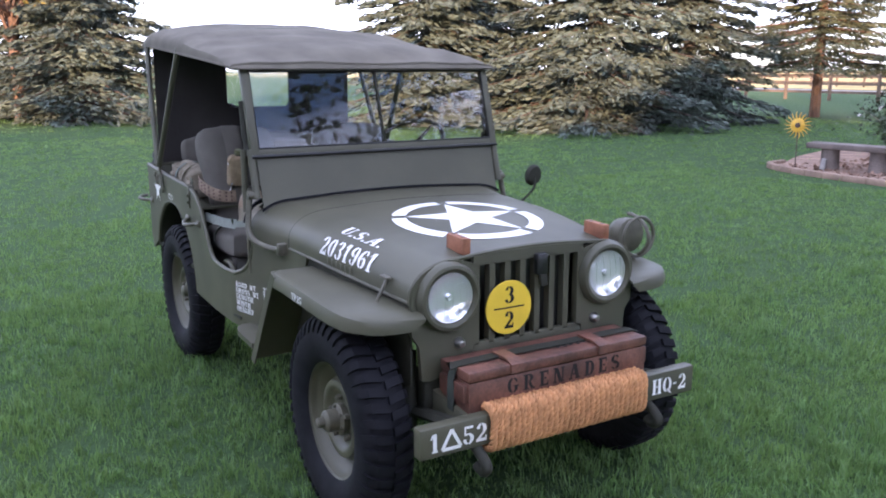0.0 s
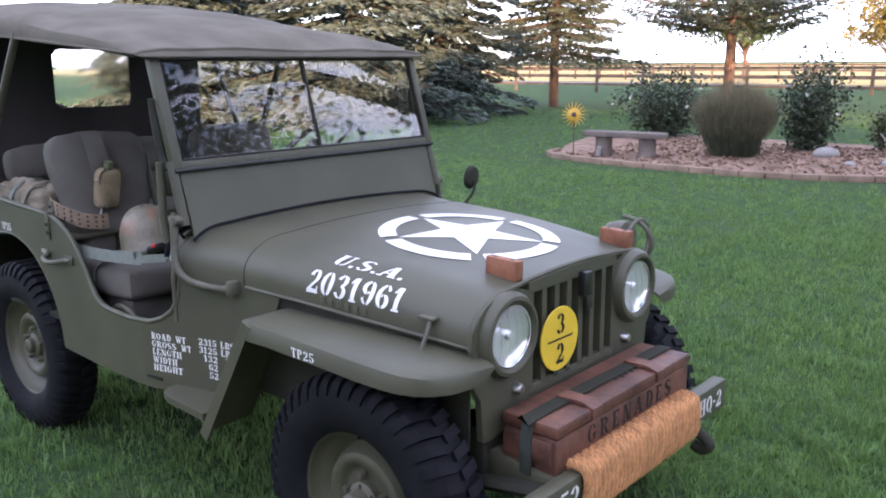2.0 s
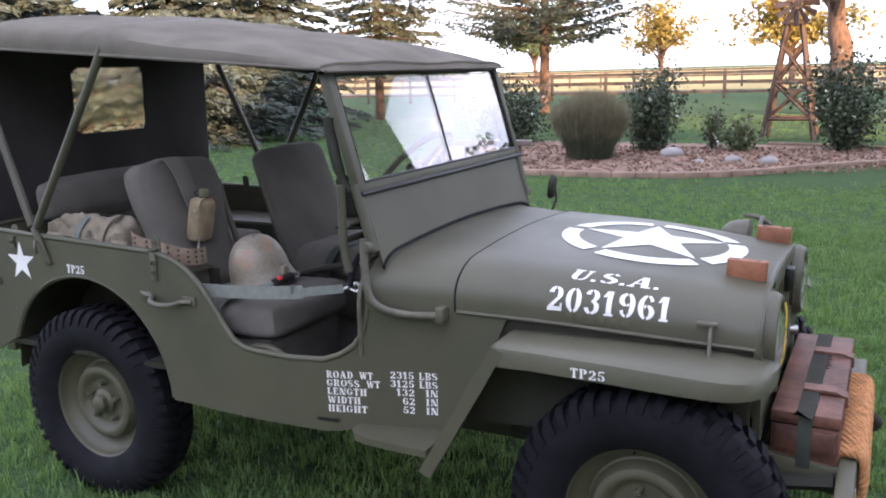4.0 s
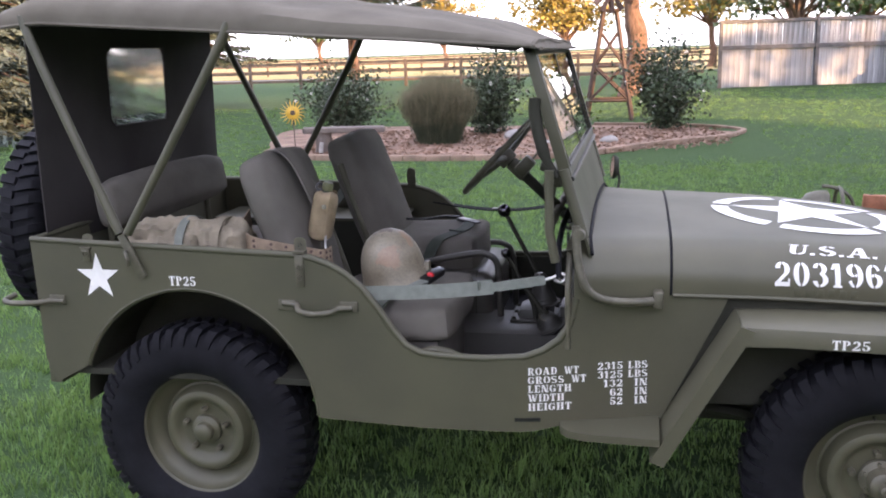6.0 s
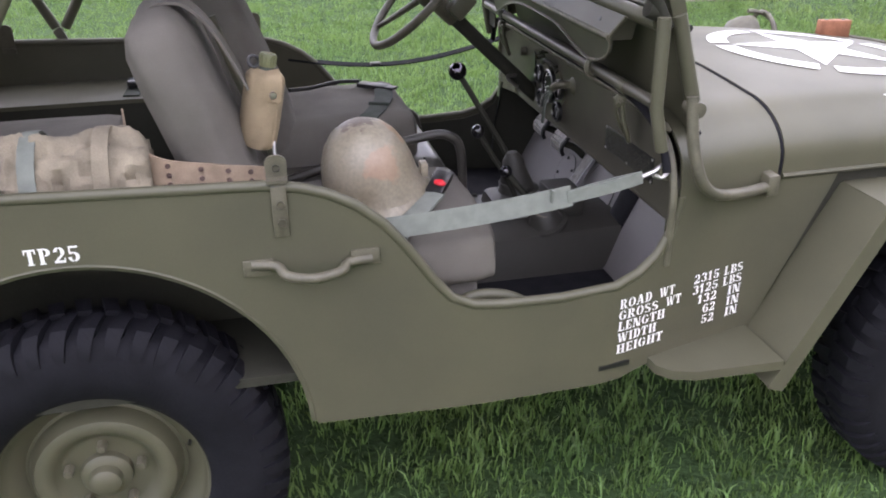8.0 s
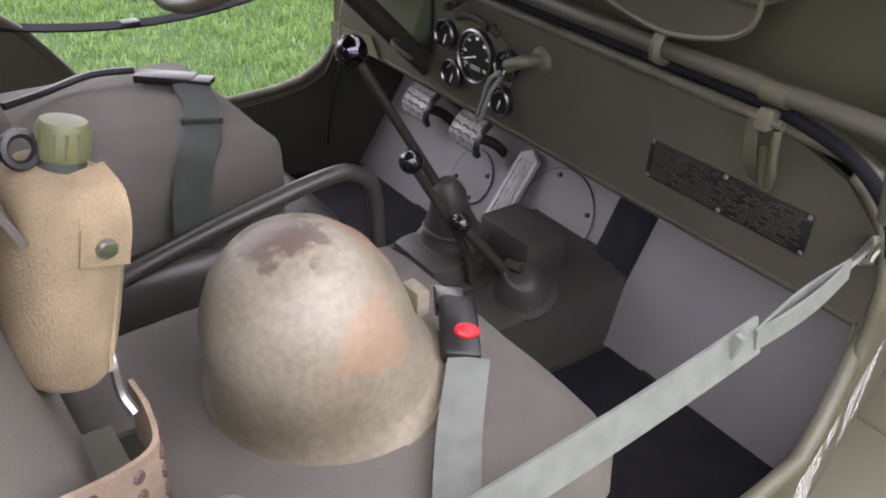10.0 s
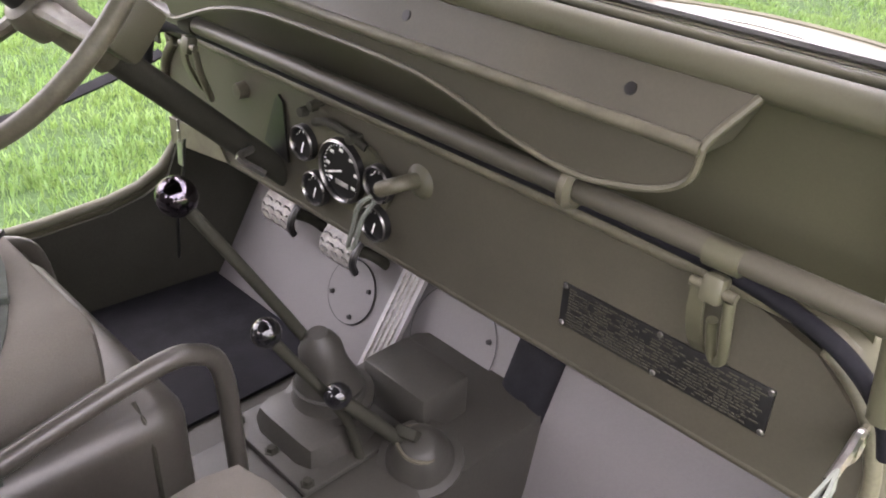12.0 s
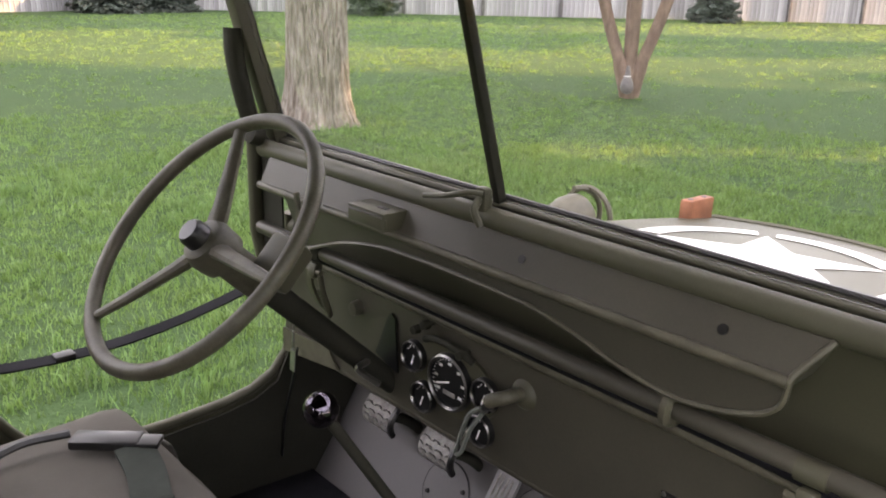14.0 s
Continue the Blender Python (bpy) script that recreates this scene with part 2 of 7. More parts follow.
def tube(points, r, sides=8, closed=False, bm=None, flat=1.0):
    """A round bar along points; r may be a number or a list; flat squeezes it across."""
    pts = [Vector(p) for p in points]
    n = len(pts)
    rs = r if isinstance(r, (list, tuple)) else [r] * n
    rings, up = [], None
    for i, p in enumerate(pts):
        a = pts[i - 1] if (i or closed) else p
        c = pts[(i + 1) % n] if (i < n - 1 or closed) else p
        d = (c - a).normalized()
        if up is None:
            up = Vector((0, 0, 1)) if abs(d.z) < 0.9 else Vector((1, 0, 0))
        s = d.cross(up).normalized()
        up = s.cross(d).normalized()
        rings.append([p + (s * math.cos(k * math.tau / sides) + up * flat * math.sin(k * math.tau / sides)) * rs[i] for k in range(sides)])
    if closed:
        rings.append(rings[0])
    b = loft(rings, True, not closed, bm)
    if closed:
        bmesh.ops.remove_doubles(b, verts=b.verts, dist=1e-5)
    return b


def smooth_path(points, per=5):
    """Catmull-Rom through the points."""
    p = [Vector(q) for q in points]
    p = [p[0] * 2 - p[1]] + p + [p[-1] * 2 - p[-2]]
    out = []
    for i in range(1, len(p) - 2):
        for k in range(per):
            t = k / per
            out.append(0.5 * (2 * p[i] + (p[i + 1] - p[i - 1]) * t + (2 * p[i - 1] - 5 * p[i] + 4 * p[i + 1] - p[i + 2]) * t * t
                              + (3 * p[i] - p[i - 1] - 3 * p[i + 1] + p[i + 2]) * t ** 3))
    return out + [p[-2]]


def lathe(profile, m=None, sides=40, bm=None):
    """Turns (radius, height) pairs round local z, then places by m."""
    m = m or Matrix()
    b = bmesh.new()
    rings = []
    for r, h in profile:
        if r < 1e-6:
            rings.append([b.verts.new(m @ Vector((0, 0, h)))])
        else:
            rings.append([b.verts.new(m @ Vector((r * math.cos(k * math.tau / sides), r * math.sin(k * math.tau / sides), h))) for k in range(sides)])
    for a, c in zip(rings, rings[1:]):
        for k in range(sides):
            j = (k + 1) % sides
            f = [a[k % len(a)], a[j % len(a)], c[j % len(c)], c[k % len(c)]]
            f = list(dict.fromkeys(f))
            if len(f) > 2:
                b.faces.new(f)
    return join(bm, b)


def sheet(outline, depth, to3, bm=None):
    """A flat plate: a 2D outline carried into space by to3(u, v, d), with thickness depth."""
    b = bm or bmesh.new()
    lo = [b.verts.new(to3(u, v, 0)) for u, v in outline]
    hi = [b.verts.new(to3(u, v, depth)) for u, v in outline]
    b.faces.new(lo)
    b.faces.new(hi[::-1])
    n = len(lo)
    for i in range(n):
        j = (i + 1) % n
        b.faces.new((lo[i], hi[i], hi[j], lo[j]))
    return b


def cushion(size, at, rot=(0, 0, 0), r=0.05, puff=0.012, cuts=7, seed=1):
    """A stuffed canvas pad: rounded box with a bulge and slight wrinkles."""
    b = bmesh.new()
    bmesh.ops.create_cube(b, size=1)
    bmesh.ops.subdivide_edges(b, edges=b.edges[:], cuts=cuts, use_grid_fill=True)
    h = Vector(size) / 2
    for v in b.verts:
        p = Vector((v.co.x * size[0], v.co.y * size[1], v.co.z * size[2]))
        q = Vector([max(-(h[i] - r), min(h[i] - r, p[i])) for i in range(3)])
        d = p - q
        if d.length > 1e-6:
            p = q + d.normalized() * r
        e = Vector((v.co.x * 2, v.co.y * 2, v.co.z * 2))
        swell = puff * Vector((math.copysign(1, e.x) * (abs(e.x) > 0.98) * (1 - e.y ** 2) * (1 - e.z ** 2),
                               math.copysign(1, e.y) * (abs(e.y) > 0.98) * (1 - e.x ** 2) * (1 - e.z ** 2),
                               math.copysign(1, e.z) * (abs(e.z) > 0.98) * (1 - e.y ** 2) * (1 - e.x ** 2)))
        w = noise.noise(Vector((p.x * 9 + seed, p.y * 9, p.z * 9))) * 0.006
        v.co = p + swell + p.normalized() * w
    bmesh.ops.transform(b, matrix=pose(*at, *rot), verts=b.verts)
    return b


def band(points, width, thick, across, bm=None):
    """A flat strap along points; across gives the direction of its width."""
    a = Vector(across).normalized()
    rings = []
    pts = [Vector(p) for p in points]
    for i, p in enumerate(pts):
        d = (pts[min(i + 1, len(pts) - 1)] - pts[max(i - 1, 0)]).normalized()
        s = (a - d * a.dot(d)).normalized()
        n = d.cross(s) * thick / 2
        s = s * width / 2
        rings.append([p + s + n, p - s + n, p - s - n, p + s - n])
    return loft(rings, True, True, bm)


def glyph(ch):
    """Strokes of one slab-serif stencil character in a cell of height 1: a width and a list of polygon strips."""
    K, T, S = 0.23, 0.09, 0.085     # thick, thin, serif
    out = []

    def bar(x0, y0, x1, y1):
        out.append([((x0, y0), (x0, y1)), ((x1, y0), (x1, y1))])

    def slant(x0, y0, x1, y1, w):
        out.append([((x0 - w / 2, y0), (x0 + w / 2, y0)), ((x1 - w / 2, y1), (x1 + w / 2, y1))])

    def arc(cx, cy, rx, ry, a0, a1, k=K, t=T):
        n = max(4, int(abs(a1 - a0) / 12))
        st = []
        for i in range(n + 1):
            a = radians(a0 + (a1 - a0) * i / n)
            st.append(((cx + rx * math.cos(a), cy + ry * math.sin(a)), (cx + (rx - k) * math.cos(a), cy + (ry - t) * math.sin(a))))
        out.append(st)

    def stem(x, y0=0.0, y1=1.0, k=K, foot=True, head=True):
        bar(x - k / 2, y0, x + k / 2, y1)
        if foot:
            bar(x - k / 2 - 0.08, y0, x - k / 2, y0 + S)
            bar(x + k / 2, y0, x + k / 2 + 0.08, y0 + S)
        if head:
            bar(x - k / 2 - 0.08, y1 - S, x - k / 2, y1)
            bar(x + k / 2, y1 - S, x + k / 2 + 0.08, y1)

    w = 0.72
    if ch in "0OQ":
        w = 0.70 if ch == "0" else 0.80
        r = w / 2
        arc(r, 0.5, r, 0.5, -82, 82)
        arc(r, 0.5, r, 0.5, 98, 262)
        if ch == "Q":
            slant(w * 0.92, -0.12, w * 0.55, 0.22, 0.16)
    elif ch == "1":
        w = 0.56
        stem(0.28, head=False)
        slant(0.05, 0.72, 0.17, 0.98, 0.12)
    elif ch == "2":
        arc(0.34, 0.69, 0.34, 0.31, 84, -40)
        arc(0.34, 0.69, 0.30, 0.31, 96, 175, 0.22)
        slant(0.12, 0.12, 0.53, 0.52, 0.20)
        bar(0.02, 0.0, 0.68, 0.17)
        bar(0.60, 0.17, 0.68, 0.30)
    elif ch == "3":
        arc(0.32, 0.73, 0.34, 0.27, -80, 84)
        arc(0.32, 0.73, 0.28, 0.27, 96, 170, 0.2)
        arc(0.32, 0.28, 0.38, 0.28, -84, 86)
        arc(0.32, 0.28, 0.30, 0.28, 190, 264, 0.2)
    elif ch == "5":
        bar(0.10, 0.86, 0.64, 1.0)
        bar(0.10, 0.50, 0.20, 0.86)
        arc(0.32, 0.31, 0.37, 0.31, -84, 130)
        arc(0.32, 0.31, 0.30, 0.31, 180, 264, 0.2)
    elif ch in "69":
        st = len(out)
        arc(0.36, 0.5, 0.36, 0.5, 98, 262)
        arc(0.36, 0.5, 0.33, 0.5, 30, 82, 0.16)
        arc(0.36, 0.29, 0.36, 0.29, -82, 82)
        arc(0.36, 0.29, 0.16, 0.29, 98, 140, 0.1)
        if ch == "9":
            out[st:] = [[((0.72 - a[0], 1 - a[1]), (0.72 - b[0], 1 - b[1])) for a, b in q] for q in out[st:]]
    elif ch == "4":
        stem(0.50, head=False)
        slant(0.03, 0.30, 0.34, 1.0, 0.10)
        bar(0.0, 0.24, 0.36, 0.34)
    elif ch in "IL":
        stem(0.20)
        w = 0.40
        if ch == "L":
            bar(0.36, 0.0, 0.62, 0.12)
            bar(0.54, 0.12, 0.62, 0.34)
            w = 0.66
    elif ch == "T":
        stem(0.35, head=False, y1=0.88)
        bar(0.0, 0.88, 0.70, 1.0)
        bar(0.0, 0.70, 0.08, 0.88)
        bar(0.62, 0.70, 0.70, 0.88)
    elif ch in "HNU":
        w = 0.86 if ch != "U" else 0.80
        if ch == "H":
            stem(0.20)
            stem(0.66)
            bar(0.36, 0.45, 0.50, 0.55)
        elif ch == "N":
            stem(0.14, k=0.10)
            stem(0.72, k=0.10)
            slant(0.60, 0.0, 0.22, 1.0, 0.26)
        else:
            stem(0.20, 0.28, foot=False)
            stem(0.66, 0.28, k=0.10, foot=False)
            arc(0.40, 0.30, 0.315, 0.30, 180, 262)
            arc(0.40, 0.30, 0.31, 0.30, 278, 360, 0.10)
    elif ch in "EF":
        stem(0.20)
        w = 0.70
        for y in (0.0, 0.88):
            bar(0.35, y, 0.66, y + 0.12)
        bar(0.58, 0.12, 0.66, 0.32)
        bar(0.58, 0.70, 0.66, 0.88)
        bar(0.36, 0.45, 0.54, 0.55)
    elif ch in "DBPR":
        stem(0.20)
        w = 0.76
        if ch == "D":
            arc(0.36, 0.5, 0.40, 0.5, -86, 86)
        else:
            arc(0.36, 0.74, 0.36, 0.26, -86, 86)
            if ch == "B":
                arc(0.36, 0.25, 0.40, 0.25, -86, 86)
            elif ch == "R":
                slant(0.68, 0.0, 0.46, 0.46, 0.22)
                bar(0.62, 0.0, 0.86, 0.09)
                w = 0.84
    elif ch == "S":
        arc(0.34, 0.72, 0.34, 0.28, 98, 250)
        arc(0.34, 0.72, 0.30, 0.28, 20, 82, 0.16)
        arc(0.34, 0.28, 0.36, 0.28, -82, 78)
        arc(0.34, 0.28, 0.32, 0.28, 200, 262, 0.16)
        slant(0.46, 0.38, 0.24, 0.62, 0.30)
    elif ch == "G":
        arc(0.40, 0.5, 0.40, 0.5, 98, 262)
        arc(0.40, 0.5, 0.36, 0.5, 25, 82, 0.14)
        arc(0.40, 0.5, 0.36, 0.5, 278, 320, 0.16)
        bar(0.50, 0.12, 0.72, 0.46)
        bar(0.44, 0.40, 0.80, 0.48)
        w = 0.80
    elif ch == "A":
        w = 0.90
        slant(0.70, 0.0, 0.44, 1.0, 0.26)
        slant(0.14, 0.0, 0.36, 0.90, 0.10)
        bar(0.28, 0.28, 0.54, 0.37)
        bar(0.0, 0.0, 0.28, S)
        bar(0.52, 0.0, 0.90, S)
    elif ch == "W":
        w = 1.16
        slant(0.36, 0.0, 0.16, 1.0, 0.22)
        slant(0.42, 0.0, 0.58, 0.9, 0.09)
        slant(0.78, 0.0, 0.58, 1.0, 0.22)
        slant(0.84, 0.0, 1.02, 1.0, 0.09)
        bar(0.0, 0.91, 0.32, 1.0)
        bar(0.90, 0.91, 1.16, 1.0)
    elif ch == "-":
        bar(0.04, 0.40, 0.36, 0.53)
        w = 0.40
    elif ch == ".":
        bar(0.02, 0.0, 0.20, 0.18)
        w = 0.22
    return w, out


def stencil(text, carry, material, parent, fit, name="letter", align="LEFT", gap=0.10):
    """Stencilled characters of width and height fit, each a mesh of its own, carried onto a surface."""
    cells, x = [], 0.0
    for ch in text:
        w, strips = glyph(ch)
        cells.append((x, strips))
        x += w + gap
    total = x - gap
    kx, ky = fit[0] / total, fit[1]
    x0 = -fit[0] if align == "RIGHT" else (-fit[0] / 2 if align == "CENTER" else 0.0)
    for cx, strips in cells:
        vs, fs = [], []
        for st in strips:
            fine = []
            for (a, b), (c, d) in zip(st, st[1:]):
                n = max(1, int(max(abs(c[0] - a[0]), abs(c[1] - a[1])) / 0.13))
                for i in range(n):
                    t = i / n
                    fine.append(((a[0] + (c[0] - a[0]) * t, a[1] + (c[1] - a[1]) * t), (b[0] + (d[0] - b[0]) * t, b[1] + (d[1] - b[1]) * t)))
            fine.append(st[-1])
            m = max(1, int(max(math.dist(a, b) for a, b in fine) / 0.14))
            base = len(vs)
            for a, b in fine:
                for j in range(m + 1):
                    u, v = a[0] + (b[0] - a[0]) * j / m, a[1] + (b[1] - a[1]) * j / m
                    vs.append(carry(x0 + (cx + u) * kx, v * ky))
            for i in range(len(fine) - 1):
                for j in range(m):
                    p = base + i * (m + 1) + j
                    fs.append((p, p + 1, p + m + 2, p + m + 1))
        me = bpy.data.meshes.new(name)
        me.from_pydata([tuple(v) for v in vs], [], fs)
        part(name, me, material, parent, smooth=False)

# ---- the vehicle: x forward from the rear axle, y to its left, z up ----
W = 0.668            # half width of the tub
car = thing("army_utility_vehicle", "olive drab military utility vehicle with canvas top, parked on lawn", "vehicle")
SIDE = [(-0.53, 1.003), (-0.2, 0.990), (0.36, 0.970), (0.42, 0.961), (0.47, 0.945), (0.52, 0.918), (0.57, 0.876), (0.62, 0.812),
        (0.66, 0.752), (0.70, 0.702), (0.745, 0.680), (0.80, 0.674), (0.93, 0.671), (1.05, 0.679), (1.105, 0.697), (1.15, 0.728),
        (1.18, 0.772), (1.195, 0.83), (1.198, 0.85)]
ARCH_C, ARCH_R = (0.005, 0.445), 0.413


def side_outline():
    top = list(SIDE) + [(1.62, 0.85), (1.60, 0.80), (1.44, 0.47), (1.14, 0.461), (1.08, 0.449), (0.75, 0.442)]
    arch = [(ARCH_C[0] + ARCH_R * math.cos(a), ARCH_C[1] + ARCH_R * math.sin(a)) for a in np.linspace(radians(1), radians(161), 26)]
    return top + arch + [(-0.50, 0.520), (-0.53, 0.60)]


def side_y(x):
    """Half width of the tub: its sides draw in ahead of the doorway towards the cowl."""
    return float(np.interp(x, (1.00, 1.04, 1.08, 1.42, 1.65), (W, W - 0.003, W - 0.012, 0.562, 0.548)))


def bent_side(s):
    """The side panel, cut into upright strips ahead of the doorway and drawn in."""
    b = sheet(side_outline(), 0.012, lambda u, v, d: (u, W - d, v))
    for x in (1.00, 1.04, 1.08, 1.16, 1.25, 1.34, 1.42, 1.52):
        bmesh.ops.bisect_plane(b, geom=b.verts[:] + b.edges[:] + b.faces[:], plane_co=(x, 0, 0), plane_no=(1, 0, 0))
    bmesh.ops.triangulate(b, faces=b.faces[:])
    for v in b.verts:
        v.co.y = s * (v.co.y - W + side_y(v.co.x))
    return b


for s in (-1, 1):
    body = part("body_side", bent_side(s), OLIVE, car)
    # rolled rim round the top edge and the doorway
    part("rim", tube([(x, s * (side_y(x) - 0.006), z) for x, z in SIDE], 0.0105, 12), OLIVE, body)
    # return flange of the wheel arch
    arch = [(ARCH_C[0] + (ARCH_R - 0.004) * math.cos(a), s * (W - 0.008), ARCH_C[1] + (ARCH_R - 0.004) * math.sin(a)) for a in np.linspace(radians(2), radians(160), 30)]
    part("arch_flange", tube(arch, 0.009, 6), OLIVE, body)
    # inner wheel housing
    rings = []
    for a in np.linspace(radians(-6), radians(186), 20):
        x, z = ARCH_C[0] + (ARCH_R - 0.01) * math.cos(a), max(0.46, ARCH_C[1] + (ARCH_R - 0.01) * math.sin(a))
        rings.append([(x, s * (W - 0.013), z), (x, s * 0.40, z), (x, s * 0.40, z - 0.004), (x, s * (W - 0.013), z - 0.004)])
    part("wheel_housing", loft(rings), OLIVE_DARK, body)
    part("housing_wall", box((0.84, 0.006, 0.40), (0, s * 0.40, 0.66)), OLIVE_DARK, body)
    part("wheel_box_top", box((0.84, 0.26, 0.012), (-0.03, s * 0.525, 0.865)), OLIVE, body)
    # door-side snap plates
    for x in (0.385, -0.33):
        hgt = 0.096 if x > 0 else 0.045
        pl = part("bow_bracket", box((0.027, 0.006, hgt), (x, s * (W + 0.004), 0.970 - hgt / 2 + (0.0 if x > 0 else 0.012)), bevel=0.002), OLIVE_WORN, body)
        tz = 1.010 if s < 0 else 1.038
        tab = [(-0.019, 0.965), (0.019, 0.965), (0.019, tz)] + [(0.019 * math.cos(a), tz + 0.012 * math.sin(a)) for a in np.linspace(0.3, math.pi - 0.3, 6)] + [(-0.019, tz)]
        part("bracket_tab", sheet(tab, 0.005, lambda u, v, d: (x + u, s * (W - 0.013 - d), v)), OLIVE_WORN, pl)
        part("tab_hole", lathe([(0, 0.0012), (0.006, 0.001), (0.006, -0.002)], pose(x, s * (W - 0.012), 0.998, -90 * s * -1, 0, 0), 12), BLACK, pl)
        part("bracket_cap", box((0.037, 0.03, 0.005), (x, s * (W - 0.006), 0.979)), OLIVE_WORN, pl)
        for z in (0.935, 0.902) if x > 0 else (0.962,):
            part("bolt", lathe([(0, 0.008), (0.006, 0.007), (0.008, 0.004), (0.008, -0.004)], pose(x + 0.002, s * (W + 0.008), z, 90 * s * -1 * -1, 0, 0), 6), OLIVE_WORN, pl)
    # grab handles
    for x0, x1, z in ((0.325, 0.545, 0.812), (-0.62, -0.50, 0.802)):
        hp = [(x0, s * (W + 0.004), z + 0.010), (x0 + 0.045, s * (W + 0.010), z + 0.006), (x0 + 0.062, s * (W + 0.034), z - 0.004), ((x0 + x1) / 2, s * (W + 0.044), z - 0.010),
              (x1 - 0.062, s * (W + 0.034), z - 0.006), (x1 - 0.045, s * (W + 0.010), z - 0.002), (x1, s * (W + 0.004), z)]
        if x1 < 0:
            hp = [(x0, s * (W - 0.01), z + 0.012), (x0 - 0.01, s * (W + 0.03), z + 0.004), (x0 + 0.03, s * (W + 0.045), z), (x1 - 0.02, s * (W + 0.035), z), (x1 + 0.02, s * (W + 0.006), z), (x1 + 0.07, s * (W + 0.004), z)]
        h = part("grab_handle", tube(smooth_path(hp, 4), 0.0095, 12), OLIVE_WORN, body)
        for xx in ((x0 + 0.012, x1 - 0.012) if x1 > 0 else (x1 + 0.045,)):
            part("handle_foot", box((0.055, 0.006, 0.032), (xx, s * (W + 0.004), z + 0.004), bevel=0.002), OLIVE_WORN, h)
    # lower slot in the sill
    part("sill_slot", box((0.075, 0.004, 0.011), (1.060, s * (side_y(1.06) + 0.0005), 0.487), (0, 0, -8 * s)), BLACK, body)
    # step plate
    plan = [(1.15, 0.62), (1.155, 0.672), (1.18, 0.700), (1.23, 0.716), (1.435, 0.722), (1.435, 0.55)]
    part("step", sheet(plan, 0.022, lambda u, v, d: (u, s * v, 0.478 - d)), OLIVE, body)

# rear and floor
part("rear_panel", box((0.014, 2 * W - 0.03, 0.48), (-0.523, 0, 0.762), bevel=0.003), OLIVE, car)
part("rear_rim", tube([(-0.523, -W + 0.01, 1.002), (-0.523, W - 0.01, 1.002)], 0.0105), OLIVE, car)
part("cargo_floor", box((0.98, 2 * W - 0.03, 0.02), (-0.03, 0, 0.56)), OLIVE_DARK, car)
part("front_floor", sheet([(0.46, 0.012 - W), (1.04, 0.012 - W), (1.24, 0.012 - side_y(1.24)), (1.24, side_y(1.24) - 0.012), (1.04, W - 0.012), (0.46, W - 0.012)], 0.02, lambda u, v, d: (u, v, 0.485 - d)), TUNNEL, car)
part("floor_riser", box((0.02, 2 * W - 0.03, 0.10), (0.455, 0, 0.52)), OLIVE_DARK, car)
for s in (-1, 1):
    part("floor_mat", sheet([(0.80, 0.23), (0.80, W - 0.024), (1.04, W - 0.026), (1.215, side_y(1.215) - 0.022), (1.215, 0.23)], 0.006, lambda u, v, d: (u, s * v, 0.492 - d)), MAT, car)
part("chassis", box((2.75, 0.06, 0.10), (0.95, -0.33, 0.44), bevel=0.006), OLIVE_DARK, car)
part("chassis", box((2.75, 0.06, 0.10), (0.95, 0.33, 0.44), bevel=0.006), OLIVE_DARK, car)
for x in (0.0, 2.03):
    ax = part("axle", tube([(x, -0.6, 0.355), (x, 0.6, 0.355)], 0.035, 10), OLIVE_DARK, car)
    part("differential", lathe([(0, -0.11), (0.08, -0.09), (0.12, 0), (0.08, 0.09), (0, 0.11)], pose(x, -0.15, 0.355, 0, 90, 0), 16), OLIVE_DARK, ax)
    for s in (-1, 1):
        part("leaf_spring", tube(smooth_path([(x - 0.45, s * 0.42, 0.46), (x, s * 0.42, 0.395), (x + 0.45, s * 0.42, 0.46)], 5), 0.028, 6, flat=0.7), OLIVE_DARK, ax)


# cowl and bonnet: one rounded cross-section carried forward
def top_z(x):
    return float(np.interp(x, (1.19, 1.46, 1.77, 1.90, 2.0, 2.1, 2.2, 2.28), (1.018, 1.010, 0.999, 0.990, 0.981, 0.970, 0.958, 0.948)))


def half_w(x):
    return float(np.interp(x, (1.19, 1.30, 1.42, 1.46, 1.74, 1.9, 2.28), (0.630, 0.600, 0.568, 0.562, 0.545, 0.526, 0.470)))


def low_z(x):
    return float(np.interp(x, (1.19, 1.46, 1.75, 2.28), (0.83, 0.850, 0.845, 0.808)))


def section(x, out=0.0, low=None, n=9):
    """Points of the cross-section at x from the right sill over the top to the left one."""
    w, zt, zb = half_w(x) + out, top_z(x) + out, low_z(x) if low is None else low
    ry, rz = 0.17, 0.105
    crown = 0.016
    half = [(-w, zb), (-w, (zb + zt - crown - rz) / 2)]
    for k in range(n + 1):
        a = k / n * math.pi / 2
        half.append((-w + ry * (1 - math.cos(a)), zt - crown - rz + rz * math.sin(a)))
    m = -w + ry
    for k in range(1, 5):
        y = m * (1 - k / 4)
        half.append((y, zt - crown * (y / m) ** 2))
    return [(x, y, z) for y, z in half] + [(x, -y, z) for y, z in half[-2::-1]]


def on_skin(x, y, lift=0.0015):
    """The point of the bonnet above (x, y)."""
    pts = section(x)
    ys, zs = [p[1] for p in pts[2:-2]], [p[2] for p in pts[2:-2]]
    return Vector((x, y, float(np.interp(y, ys, zs)) + lift))


def on_flank(x, z, lift=0.002):
    """The point of the bonnet's right side at height z."""
    pts = section(x)[:12]
    y = float(np.interp(z, [p[2] for p in pts], [p[1] for p in pts]))
    return Vector((x, y - lift, z + lift * 0.5))


